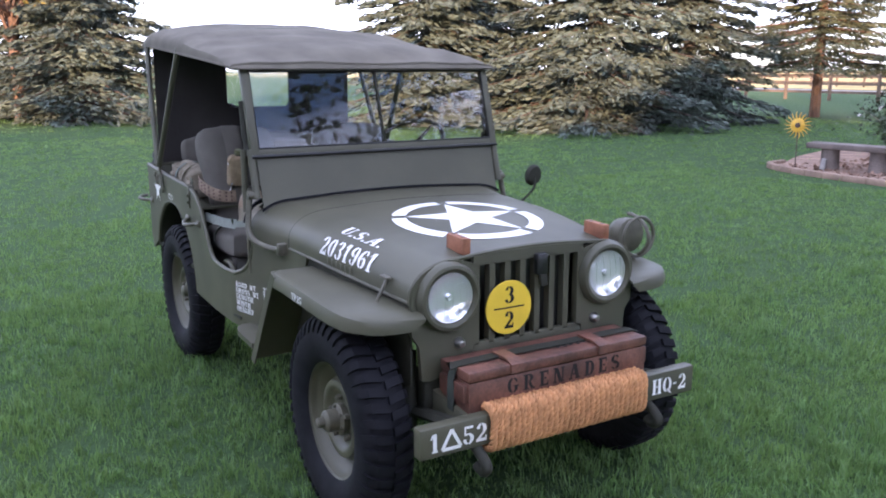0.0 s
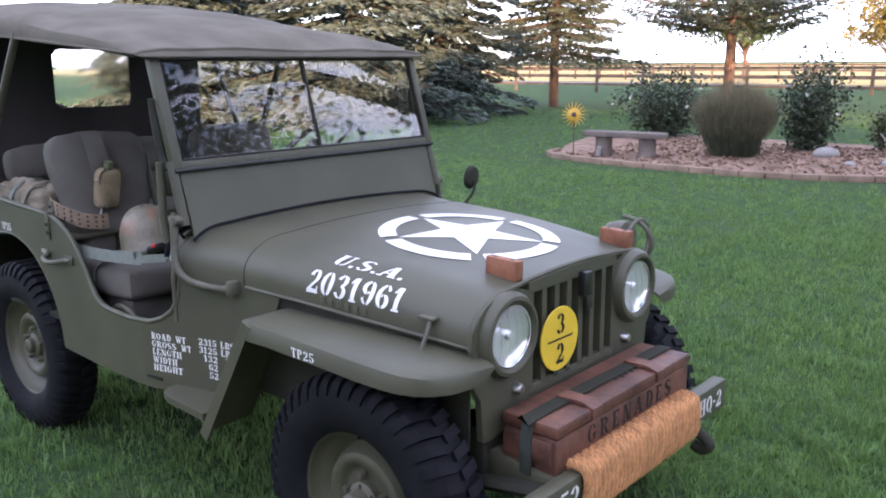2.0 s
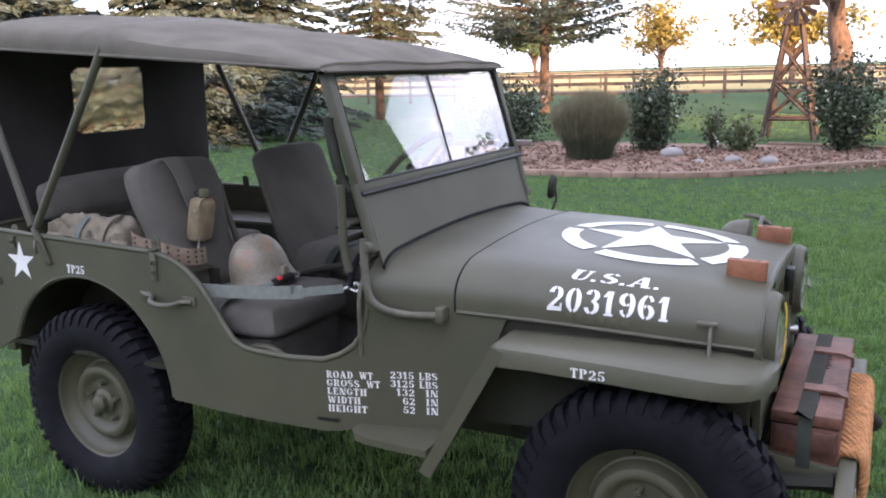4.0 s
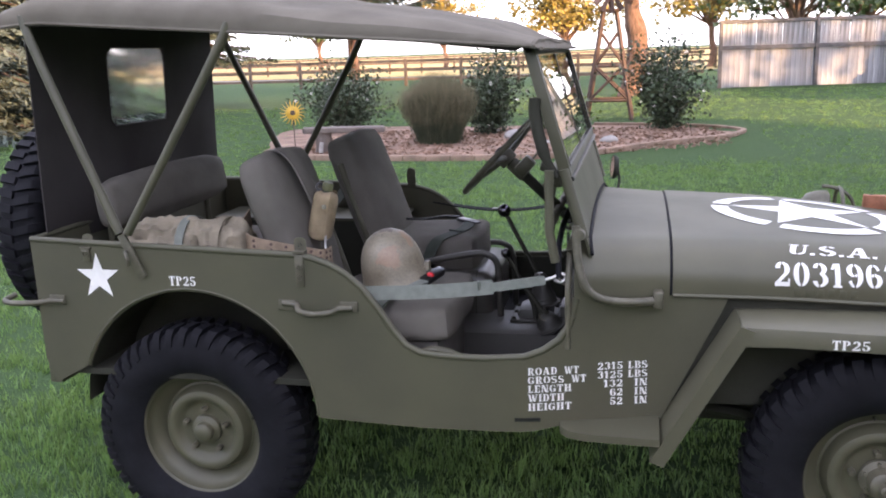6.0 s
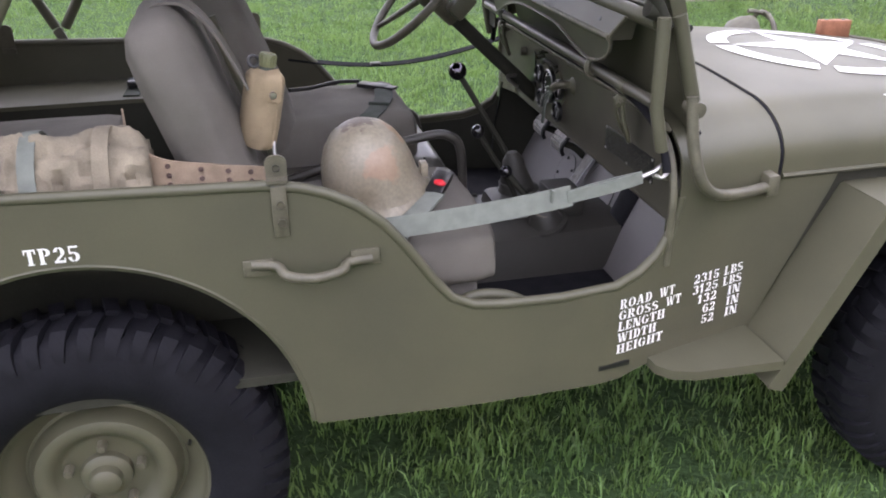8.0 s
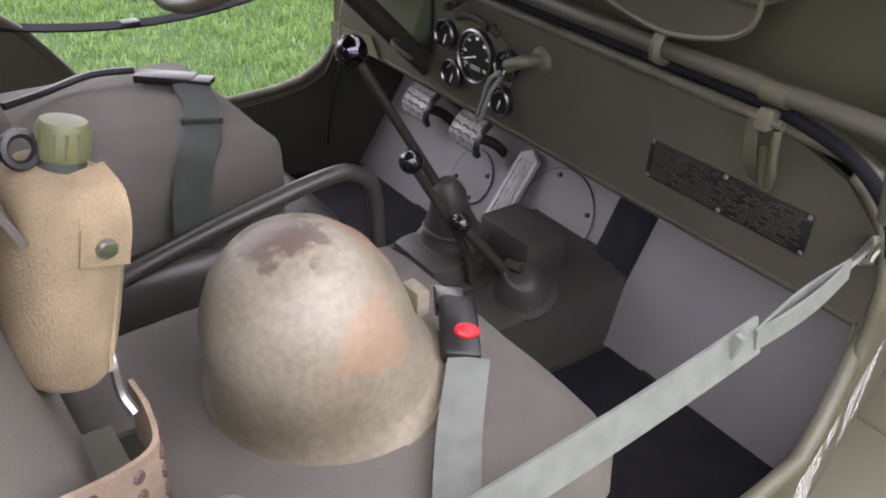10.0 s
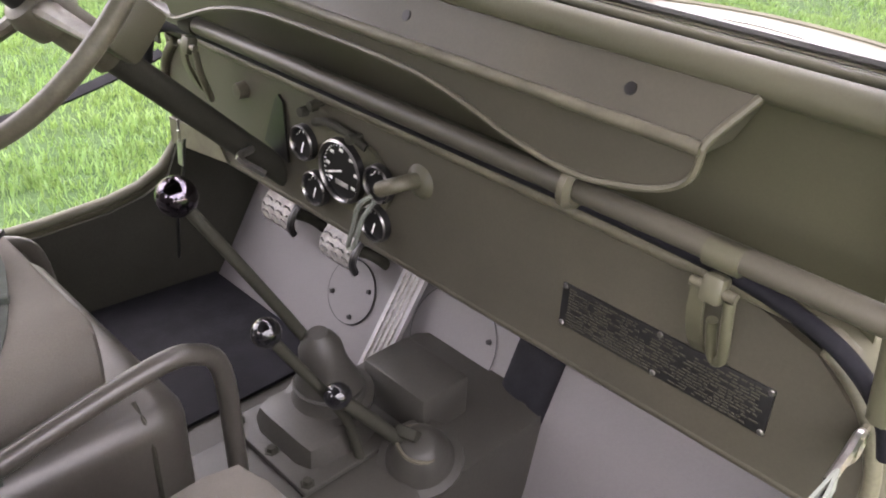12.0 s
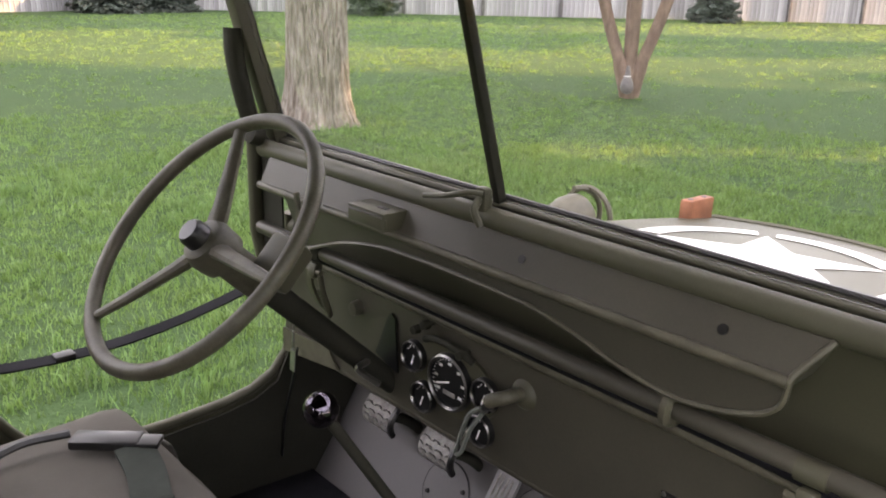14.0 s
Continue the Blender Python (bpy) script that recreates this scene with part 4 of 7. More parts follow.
def ws(y, z, out=0.0):
    """A point in the windscreen's plane, set forward by out."""
    return Vector((ws_x(z) + out * 0.960, y, z + out * 0.278))


def ws_bar(y0, y1, z0, z1, d0, d1):
    """A flat bar of the windscreen frame, with softened edges."""
    b = loft([[ws(y0, z0, d), ws(y1, z0, d), ws(y1, z1, d), ws(y0, z1, d)] for d in (d0, d1)])
    bmesh.ops.bevel(b, geom=b.edges[:], offset=0.003, segments=2, affect="EDGES", profile=0.5)
    return b


WY, WB, WT = 0.603, 1.217, 1.532
GL, GR = -0.568, 0.578          # the glass, from side to side
screen = part("windscreen_frame", ws_bar(-WY, WY + 0.008, WB - 0.026, WB, -0.010, 0.010), OLIVE, car)
part("inner_bead", tube([ws(GL, WB - 0.002, -0.010), ws(GR, WB - 0.002, -0.010)], 0.0045, 10), OLIVE, screen)
part("top_rail", ws_bar(-WY, WY + 0.008, WT, WT + 0.026, -0.016, 0.010), OLIVE, screen)
for y0, y1 in ((-WY, GL), (GR, WY + 0.008)):
    part("post", ws_bar(y0, y1, WB - 0.024, WT + 0.024, -0.020, 0.0115), OLIVE, screen)
for s in (-1, 1):
    part("lower_post", tube([ws(s * 0.600, 1.02, -0.006), ws(s * 0.600, WB, -0.006)], 0.016, 10), OLIVE, screen)
    part("pivot", lathe([(0, 0.02), (0.016, 0.018), (0.018, 0.0), (0.018, -0.02)], pose(1.205, s * 0.618, 1.035, 90 * -s, 0, 0), 14), OLIVE_WORN, screen)
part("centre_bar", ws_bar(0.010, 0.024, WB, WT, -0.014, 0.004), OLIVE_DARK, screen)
for y0, y1 in ((GL, 0.0125), (0.0215, GR)):
    g = part("pane", loft([[ws(y0, WB, d), ws(y1, WB, d), ws(y1, WT, d), ws(y0, WT, d)] for d in (-0.002, 0.002)]), GLASS, screen, "clear flat glass", smooth=False)
    g.visible_shadow = False
ring = [ws(GL + 0.002, WB + 0.002, 0.009), ws(GR - 0.002, WB + 0.002, 0.009), ws(GR - 0.002, WT - 0.002, 0.009), ws(GL + 0.002, WT - 0.002, 0.009)]
part("glass_seal", tube(ring, 0.0042, 6, True), BLACK, screen)
part("sill_seal", tube([ws(-WY, WB - 0.031, 0.010), ws(WY + 0.008, WB - 0.031, 0.010)], 0.0075, 6), BLACK, screen)

# lower sheet between glass and cowl: outside face follows the cowl's curve
pts = [p for p in section(1.225, 0.006) if p[2] > 0.955]
b = bmesh.new()
up = [b.verts.new(ws(max(-WY, min(WY, p[1] * 0.99)), WB - 0.028, 0.0)) for p in pts]
dn = [b.verts.new(ws(p[1] * 0.985, p[2] - 0.016, 0.0)) for p in pts]
for i in range(len(pts) - 1):
    b.faces.new((dn[i], dn[i + 1], up[i + 1], up[i]))
low = part("windscreen_sheet", b, OLIVE, screen)
thicken(low, 0.008)
part("cowl_seal", tube([ws(p[1], p[2], 0.003) for p in pts], 0.0055, 6), RUBBER, screen)

# inside of the windscreen: tubes, sloping ledge, pocket flap
part("lower_tube", tube([(1.120, -0.616, 1.050), (1.120, 0.600, 1.050)], 0.0125, 12), OLIVE_IN, screen)
gask = [(1.150, -0.636, 0.912), (1.148, -0.626, 0.944), (1.146, -0.604, 0.973), (1.145, -0.570, 0.996), (1.145, -0.520, 1.011), (1.145, -0.460, 1.020), (1.145, -0.38, 1.023)] + [(1.145, 0.1 * k, 1.024) for k in range(-3, 4)] + [(1.145, 0.38, 1.025), (1.145, 0.46, 1.022), (1.145, 0.53, 1.013), (1.146, 0.58, 0.995), (1.148, 0.612, 0.966), (1.150, 0.63, 0.93)]
part("black_gasket", tube(smooth_path(gask, 5), 0.0085, 10), RUBBER, screen)
for s in (-1, 1):
    part("side_tube", tube([(1.122, s * 0.618, 1.215), (1.122, s * 0.620, 1.04), (1.140, s * 0.624, 0.955)], 0.0135, 10), OLIVE, screen)
part("upper_tube", tube([(1.128, -0.592, 1.200), (1.128, 0.592, 1.200)], 0.0165, 12), OLIVE, screen)
led = [[(1.140, y, 1.196), (1.112, y, 1.192), (1.092, y, 1.152), (1.088, y, 1.142), (1.094, y, 1.140), (1.140, y, 1.140)] for y in (-0.445, -0.43, 0.53, 0.545)]
for ring, dy in ((led[0], -0.028), (led[1], -0.026)):
    ring[:2] = [(x, y + dy, z) for x, y, z in ring[:2]]
part("ledge", loft(led), OLIVE_IN, screen)
part("ledge_end", tube(smooth_path([(1.089, -0.445, 1.146), (1.094, -0.450, 1.158), (1.112, -0.473, 1.192)], 4), 0.004, 8), OLIVE_WORN, screen)
part("ledge_lip", tube([(1.089, -0.445, 1.146), (1.089, 0.545, 1.146)], 0.0065, 12), OLIVE_WORN, screen)
flap = [(0.47, 1.142), (0.43, 1.058), (0.405, 1.061), (0.297, 1.098), (0.194, 1.117), (0.103, 1.121), (-0.013, 1.121), (-0.114, 1.117), (-0.188, 1.102), (-0.248, 1.086), (-0.324, 1.077), (-0.400, 1.092), (-0.437, 1.115), (-0.446, 1.150)]
fl = part("pocket_flap", sheet(flap, 0.006, lambda u, v, d: (1.098 - d + (1.15 - v) * 0.10, u, v)), OLIVE_IN, screen)
edge = smooth_path([(1.090 + (1.15 - v) * 0.10, u, v) for u, v in flap[1:]], 4)
part("flap_piping", tube(edge, 0.0035, 6), OLIVE_WORN, fl)
for y in (-0.082, -0.364):
    part("ledge_hole", lathe([(0, 0.0015), (0.006, 0.001), (0.006, -0.004)], pose(1.1015, y, 1.171, 0, -62, 0), 12), BLACK, screen)
part("tube_clip", tube(smooth_path([(1.125, -0.309, 1.074), (1.104, -0.309, 1.066), (1.104, -0.307, 1.042), (1.125, -0.307, 1.034)], 3), 0.008, 6), OLIVE_WORN, screen)
# wiper gear at the foot of the centre bar
wp = part("wiper_pivot", box((0.016, 0.022, 0.034), (1.122, 0.012, 1.226), bevel=0.005), OLIVE, screen)
part("wiper_handle", tube(smooth_path([(1.112, 0.004, 1.236), (1.098, 0.018, 1.238), (1.094, 0.05, 1.228), (1.102, 0.11, 1.214)], 4), 0.0042, 8), OLIVE, wp)
part("wiper_fork", tube(smooth_path([(1.112, 0.010, 1.228), (1.098, 0.004, 1.216), (1.100, -0.006, 1.196)], 4), 0.0055, 8), OLIVE, wp)
wb = part("wiper_bracket", box((0.044, 0.086, 0.004), (1.084, 0.195, 1.181), (0, 0, 0), 0.0015), OLIVE, screen)
part("bracket_side", box((0.044, 0.004, 0.026), (1.084, 0.154, 1.168), (0, 0, 0), 0.0015), OLIVE, wb)
part("bracket_side", box((0.004, 0.086, 0.026), (1.104, 0.195, 1.168), (0, 0, 0), 0.0015), OLIVE, wb)
part("bracket_slot", box((0.009, 0.020, 0.002), (1.084, 0.180, 1.1835), (0, 0, 0), 0.0008), BLACK, wb)
# dark filler sheet added for the black shadow between post and panel
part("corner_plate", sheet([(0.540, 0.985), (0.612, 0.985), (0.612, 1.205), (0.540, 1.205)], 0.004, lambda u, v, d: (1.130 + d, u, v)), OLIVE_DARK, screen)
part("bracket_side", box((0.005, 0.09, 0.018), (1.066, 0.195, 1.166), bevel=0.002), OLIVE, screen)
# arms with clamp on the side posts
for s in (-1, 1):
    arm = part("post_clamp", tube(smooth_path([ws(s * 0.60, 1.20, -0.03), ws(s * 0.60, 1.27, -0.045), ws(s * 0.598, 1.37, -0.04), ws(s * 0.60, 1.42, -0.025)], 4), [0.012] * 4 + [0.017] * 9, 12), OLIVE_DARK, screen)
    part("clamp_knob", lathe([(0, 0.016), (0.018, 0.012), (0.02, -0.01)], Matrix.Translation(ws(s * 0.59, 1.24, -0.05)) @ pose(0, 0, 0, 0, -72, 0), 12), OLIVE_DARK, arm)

# ---- dashboard ----
DX = 1.178
dash_pts = [(-0.622, 0.797), (0.622, 0.797), (0.622, 0.87), (0.61, 0.925), (0.57, 0.965), (0.50, 0.988), (-0.47, 0.984), (-0.55, 0.958), (-0.60, 0.915), (-0.620, 0.86)]
dash = part("dashboard", sheet(dash_pts, 0.010, lambda u, v, d: (DX + d, u, v)), OLIVE_IN, car)
rim_pts = smooth_path([(DX - 0.004, y, z) for y, z in [(-0.628, 0.70), (-0.630, 0.80), (-0.628, 0.865), (-0.606, 0.925), (-0.56, 0.968), (-0.48, 0.990), (0.49, 0.994), (0.57, 0.972), (0.612, 0.93), (0.628, 0.87)]], 4)
part("dash_rim", tube(rim_pts, 0.008, 12), OLIVE_WORN, dash)
part("dash_lip", tube([(DX + 0.008, -0.63, 0.797), (DX + 0.008, 0.63, 0.797)], 0.009, 12), OLIVE_IN, dash)
CHAIN = [Vector((1.160, 0.546, 0.895)), Vector((1.152, 0.548, 0.860)), Vector((1.150, 0.551, 0.805))]
# instruments
GY, GZ = 0.118, 0.900
clus = part("instrument_panel", sheet([(GY + 0.098 * math.cos(a) * (0.86 if abs(math.sin(a)) > 0.8 else 1), GZ + 0.060 * math.sin(a)) for a in np.linspace(0, math.tau, 28, endpoint=False)], 0.006, lambda u, v, d: (DX - d, u, v)), OLIVE, dash)


def dial(y, z, r, parent):
    m = pose(DX - 0.006, y, z, 0, -90, 0)
    d = part("gauge", lathe([(0, 0.004), (r * 0.86, 0.004), (r * 0.88, 0.010), (r, 0.010), (r * 1.02, 0.0)], m, 32), BLACK, parent, "black round gauge")
    part("bezel", lathe([(r * 0.87, 0.009), (r * 0.93, 0.0125), (r * 1.0, 0.010)], m, 32), GAUGE_RIM, d)
    pa = radians(200 if r > 0.03 else 250)
    part("needle", band([(DX - 0.0115, y, z), (DX - 0.0115, y - 0.7 * r * math.cos(pa), z + 0.7 * r * math.sin(pa))], 0.003, 0.0005, (0, math.sin(pa), math.cos(pa))), WHITE, d, smooth=False)
    if r < 0.03:
        for k in range(5):
            a = radians(150 - k * 30)
            part("dial_mark", box((0.0006, 0.0014, 0.005), (DX - 0.0112, y - r * 0.62 * math.cos(a), z + r * 0.62 * math.sin(a)), (math.degrees(a) - 90, 0, 0)), WHITE, d, smooth=False)
    if r > 0.03:
        for k in range(7):
            a = radians(215 - k * 42)
            part("dial_mark", box((0.0006, 0.0075, 0.0045), (DX - 0.0112, y - r * 0.66 * math.cos(a), z + r * 0.66 * math.sin(a))), WHITE, d, smooth=False)
        for k in range(25):
            a = radians(220 - k * 10.6)
            part("dial_tick", box((0.0006, 0.0012, 0.004), (DX - 0.0112, y - r * 0.80 * math.cos(a), z + r * 0.80 * math.sin(a)), (math.degrees(a) - 90, 0, 0)), WHITE, d, smooth=False)
        part("odometer", box((0.0006, 0.028, 0.008), (DX - 0.0112, y, z - r * 0.42)), LIGHTGREY, d, smooth=False)
    return d


dial(GY, GZ, 0.047, clus)
for y, z in ((0.205, 0.914), (0.180, 0.850), (0.038, 0.910), (0.046, 0.847)):
    dial(y, z, 0.027, clus)
for y, z in ((0.194, 0.966), (0.087, 0.960), (0.17, 0.982)):
    part("switch_knob", lathe([(0, 0.026), (0.007, 0.024), (0.008, 0.012), (0.004, 0.010), (0.004, 0)], pose(DX, y, z, 0, -90, 0), 12), OLIVE_DARK, dash)
# grab handle with a looped cord
gh = part("dash_handle", tube(smooth_path([(DX, -0.030, 0.938), (DX - 0.020, -0.030, 0.941), (DX - 0.036, -0.024, 0.939), (DX - 0.041, -0.010, 0.932), (DX - 0.042, 0.000, 0.926)], 4), 0.0105, 12), OLIVE_WORN, dash)
part("handle_boss", lathe([(0, 0.010), (0.014, 0.009), (0.020, 0.004), (0.024, 0)], pose(DX, -0.030, 0.935, 0, -90, 0), 20), OLIVE, gh)
part("cord", tube(smooth_path([(DX - 0.052, 0.006, 0.917), (DX - 0.055, 0.026, 0.898), (DX - 0.050, 0.044, 0.86), (DX - 0.048, 0.060, 0.818), (DX - 0.050, 0.045, 0.825), (DX - 0.055, 0.022, 0.875), (DX - 0.052, 0.0, 0.911)], 4), 0.0035, 6), STRAP, gh)
kc = part("key_chain", tube(smooth_path(CHAIN, 6), 0.0022, 5), STEEL, dash)
for k, p in enumerate(smooth_path(CHAIN, 6)[::2]):
    part("chain_link", lathe([(0, 0.004), (0.0035, 0.002), (0.0035, -0.002), (0, -0.004)], Matrix.Translation(p), 6), STEEL, kc)
part("key", band([CHAIN[-1], CHAIN[-1] + Vector((-0.002, 0.002, -0.045))], 0.016, 0.002, (0, 1, 0)), STEEL, kc)
part("brake_cable", tube(smooth_path([CHAIN[-1] + Vector((0.012, 0.004, 0.0)), CHAIN[-1] + Vector((0.004, 0.012, -0.07)), CHAIN[-1] + Vector((-0.006, 0.030, -0.16)), CHAIN[-1] + Vector((-0.010, 0.040, -0.25))], 4), 0.0028, 6), BLACK, dash)
part("gauge_bridge", tube(smooth_path([(DX - 0.008, GY + 0.062, GZ + 0.052), (DX - 0.016, GY + 0.025, GZ + 0.066), (DX - 0.016, GY - 0.020, GZ + 0.064), (DX - 0.008, GY - 0.050, GZ + 0.050)], 4), 0.006, 12), OLIVE_DARK, dash)
# data plate, its writing too small to read: pale bars
pl = part("data_plate", box((0.003, 0.256, 0.056), (DX - 0.002, -0.399, 0.8735), bevel=0.001), BLACK, dash, "black etched data plate")
rnd = random.Random(5)
for r in range(13):
    y = -0.281
    while y > -0.512:
        wdt = rnd.uniform(0.003, 0.012)
        if rnd.random() < 0.8:
            part("plate_text", box((0.0006, wdt, 0.0019), (DX - 0.0038, y - wdt / 2, 0.8965 - r * 0.0039)), ETCH, pl, smooth=False)
        y -= wdt + 0.0022
for y, z in ((-0.275, 0.898), (-0.275, 0.849), (-0.399, 0.898), (-0.399, 0.849), (-0.523, 0.898), (-0.523, 0.849)):
    part("rivet", lathe([(0, 0.003), (0.003, 0.002), (0.004, 0)], pose(DX - 0.003, y, z, 0, -90, 0), 8), STEEL, pl)
# toggle latches that hold the screen
for y in (-0.472, 0.408):
    la = part("screen_latch", tube([(1.120, y - 0.017, 1.048), (1.120, y + 0.017, 1.048)], 0.0145, 12), OLIVE if y < 0 else OLIVE_DARK, dash)
    part("latch_yoke", box((0.020, 0.022, 0.028), (1.112, y, 1.018), (0, 12, 0), 0.006), OLIVE, la)
    part("latch_pin", tube([(1.110, y - 0.022, 1.018), (1.110, y + 0.022, 1.018)], 0.005, 12), OLIVE_WORN, la)
    part("latch_link", tube(smooth_path([(1.112, y - 0.016, 1.012), (1.116, y - 0.017, 0.98), (1.130, y - 0.014, 0.942), (1.136, y - 0.006, 0.930), (1.134, y + 0.000, 0.942), (1.122, y + 0.000, 0.98)], 4), 0.0055, 12), OLIVE, la)
    part("latch_tongue", band(smooth_path([(1.108, y + 0.012, 1.016), (1.112, y + 0.013, 0.985), (1.128, y + 0.015, 0.95), (1.146, y + 0.016, 0.928)], 4), 0.015, 0.005, (0, 1, 0)), OLIVE, la)
part("pull_knob", lathe([(0, 0.018), (0.012, 0.016), (0.014, 0)], pose(DX, 0.37, 0.945, 0, -90, 0), 14), OLIVE_WORN, dash)
# flat black polygon drawn in place of a dark hole by the column
part("column_plate", sheet([(0.262, 0.958), (0.272, 0.966), (0.280, 0.958), (0.315, 0.88), (0.255, 0.862)], 0.004, lambda u, v, d: (DX - d - 0.002, u, v)), BLACK, dash)
part("dash_gusset", sheet([(0.43, 0.80), (0.62, 0.775), (0.62, 0.825), (0.46, 0.835)], 0.004, lambda u, v, d: (DX - d - 0.004, u, v)), OLIVE_WORN, dash)

# ---- foot well ----
toe = loft([[(x, k * (side_y(x) - 0.010), z) for x, z in ((1.220, 0.485), (1.230, 0.50), (1.385, 0.82), (1.40, 0.85), (1.43, 0.85), (1.43, 0.80), (1.26, 0.47))] for k in (-1, -0.6, 0, 0.6, 1)])
toeb = part("toe_board", toe, GREYFLOOR, car)
for s in (-1, 1):
    part("foot_well_side", sheet([(1.17, 0.486), (1.17, 0.80), (1.41, 0.82), (1.24, 0.486)], 0.004, lambda u, v, d: (u, s * (side_y(u) - 0.014 - d), v)), OLIVE, car)
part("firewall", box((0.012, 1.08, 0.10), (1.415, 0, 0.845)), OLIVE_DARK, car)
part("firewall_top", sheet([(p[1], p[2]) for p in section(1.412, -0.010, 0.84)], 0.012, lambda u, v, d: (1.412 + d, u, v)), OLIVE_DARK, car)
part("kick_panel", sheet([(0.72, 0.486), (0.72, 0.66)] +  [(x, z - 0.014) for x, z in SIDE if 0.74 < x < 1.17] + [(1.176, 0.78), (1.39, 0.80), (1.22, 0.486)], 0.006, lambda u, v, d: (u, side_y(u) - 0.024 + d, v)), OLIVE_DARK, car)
tun = [[(x, -hw, 0.485), (x, -hw + 0.02, z - 0.012), (x, -hw + 0.045, z), (x, hw2 - 0.045, z), (x, hw2 - 0.02, z - 0.012), (x, hw2, 0.485)] for x, hw, hw2, z in ((0.62, 0.20, 0.10, 0.595), (0.93, 0.215, 0.09, 0.60), (1.10, 0.215, 0.09, 0.605), (1.30, 0.215, 0.09, 0.61), (1.33, 0.215, 0.09, 0.61))]
part("gearbox_tunnel", loft(tun), TUNNEL, car)
part("tunnel_box", box((0.088, 0.128, 0.085), (1.150, -0.060, 0.628), bevel=0.008), TUNNEL, car)
gc = part("gearbox_cover", box((0.125, 0.140, 0.075), (1.012, -0.012, 0.612), (0, 0, 0), 0.030), TUNNEL, car)
part("cover_flange", box((0.165, 0.180, 0.010), (1.010, -0.012, 0.607), (0, 0, 0), 0.004), TUNNEL, gc)
for dx, dy in ((-0.07, -0.078), (-0.07, 0.078), (0.07, -0.078), (0.07, 0.078), (-0.07, 0.0)):
    part("bolt", lathe([(0, 0.008), (0.006, 0.008), (0.007, 0.003), (0.010, 0.002), (0.010, 0)], pose(1.010 + dx, -0.012 + dy, 0.611), 6), OLIVE_DARK, gc)
def rod(name, pts, r, parent, knob, material=CHROME):
    l = part(name, tube(smooth_path(pts, 4), r, 12), OLIVE_DARK, parent)
    return part("knob", lathe([(knob[1] * math.cos(a), knob[1] * math.sin(a)) for a in np.linspace(-1.5, math.pi / 2, 14)][:-1] + [(0, knob[1])], Matrix.Translation(knob[0]), 24), material, l)
DARKCHROME = surface("polished_dark_knob", (0.10, 0.09, 0.11), 0.06, 0.03, 10, 100, 0.0, metal=1.0)
BAKELITE = surface("black_glossy_knob", (0.01, 0.01, 0.011), 0.08, 0.03, 10, 100, 0.0, coat=0.5)
rod("gear_lever", [(1.040, -0.008, 0.63), (1.036, -0.004, 0.685), (1.02, 0.008, 0.74), (0.896, 0.057, 0.962)], [0.026, 0.026, 0.024, 0.022, 0.018, 0.012, 0.009, 0.009, 0.008, 0.008, 0.008, 0.008, 0.008], car, ((0.890, 0.059, 0.973), 0.024), DARKCHROME)
rod("transfer_lever", [(1.02, -0.095, 0.61), (1.00, -0.088, 0.69), (0.915, -0.068, 0.838)], 0.007, car, ((0.912, -0.067, 0.845), 0.018), BAKELITE)
rod("axle_lever", [(1.078, -0.150, 0.61), (1.05, -0.135, 0.65), (0.982, -0.110, 0.737)], 0.009, car, ((0.977, -0.109, 0.745), 0.017), BAKELITE)
boot = part("lever_boot", lathe([(0.058, 0), (0.057, 0.006), (0.046, 0.009), (0.040, 0.020), (0.036, 0.034), (0.030, 0.040), (0.026, 0.046), (0.017, 0.050), (0, 0.050)], pose(1.078, -0.150, 0.606, 10, -18, 0), 24), TUNNEL, car)
part("boot_tie", tube([(1.066 + 0.027 * math.cos(t), -0.157 + 0.027 * math.sin(t), 0.646 + 0.008 * math.sin(t)) for t in np.linspace(0, math.tau, 20, endpoint=False)], 0.003, 6, True), OLIVE_WORN, boot)
part("clevis", box((0.016, 0.030, 0.034), (1.063, -0.143, 0.655), (0, -42, 20), 0.004), OLIVE_DARK, boot)
boot = part("lever_boot", lathe([(0.062, 0), (0.062, 0.006), (0.052, 0.010), (0.047, 0.020), (0.043, 0.036), (0.036, 0.054), (0.031, 0.074), (0.029, 0.092), (0.023, 0.104), (0.014, 0.116), (0.0, 0.117)], pose(1.040, -0.008, 0.645, 0, -8, 0), 24), TUNNEL, car)
part("boot_tie", tube([(1.038 + 0.046 * math.cos(t), -0.008 + 0.046 * math.sin(t), 0.668 - 0.005 * math.cos(t)) for t in np.linspace(0, math.tau, 24, endpoint=False)], 0.0035, 6, True), TUNNEL, boot)
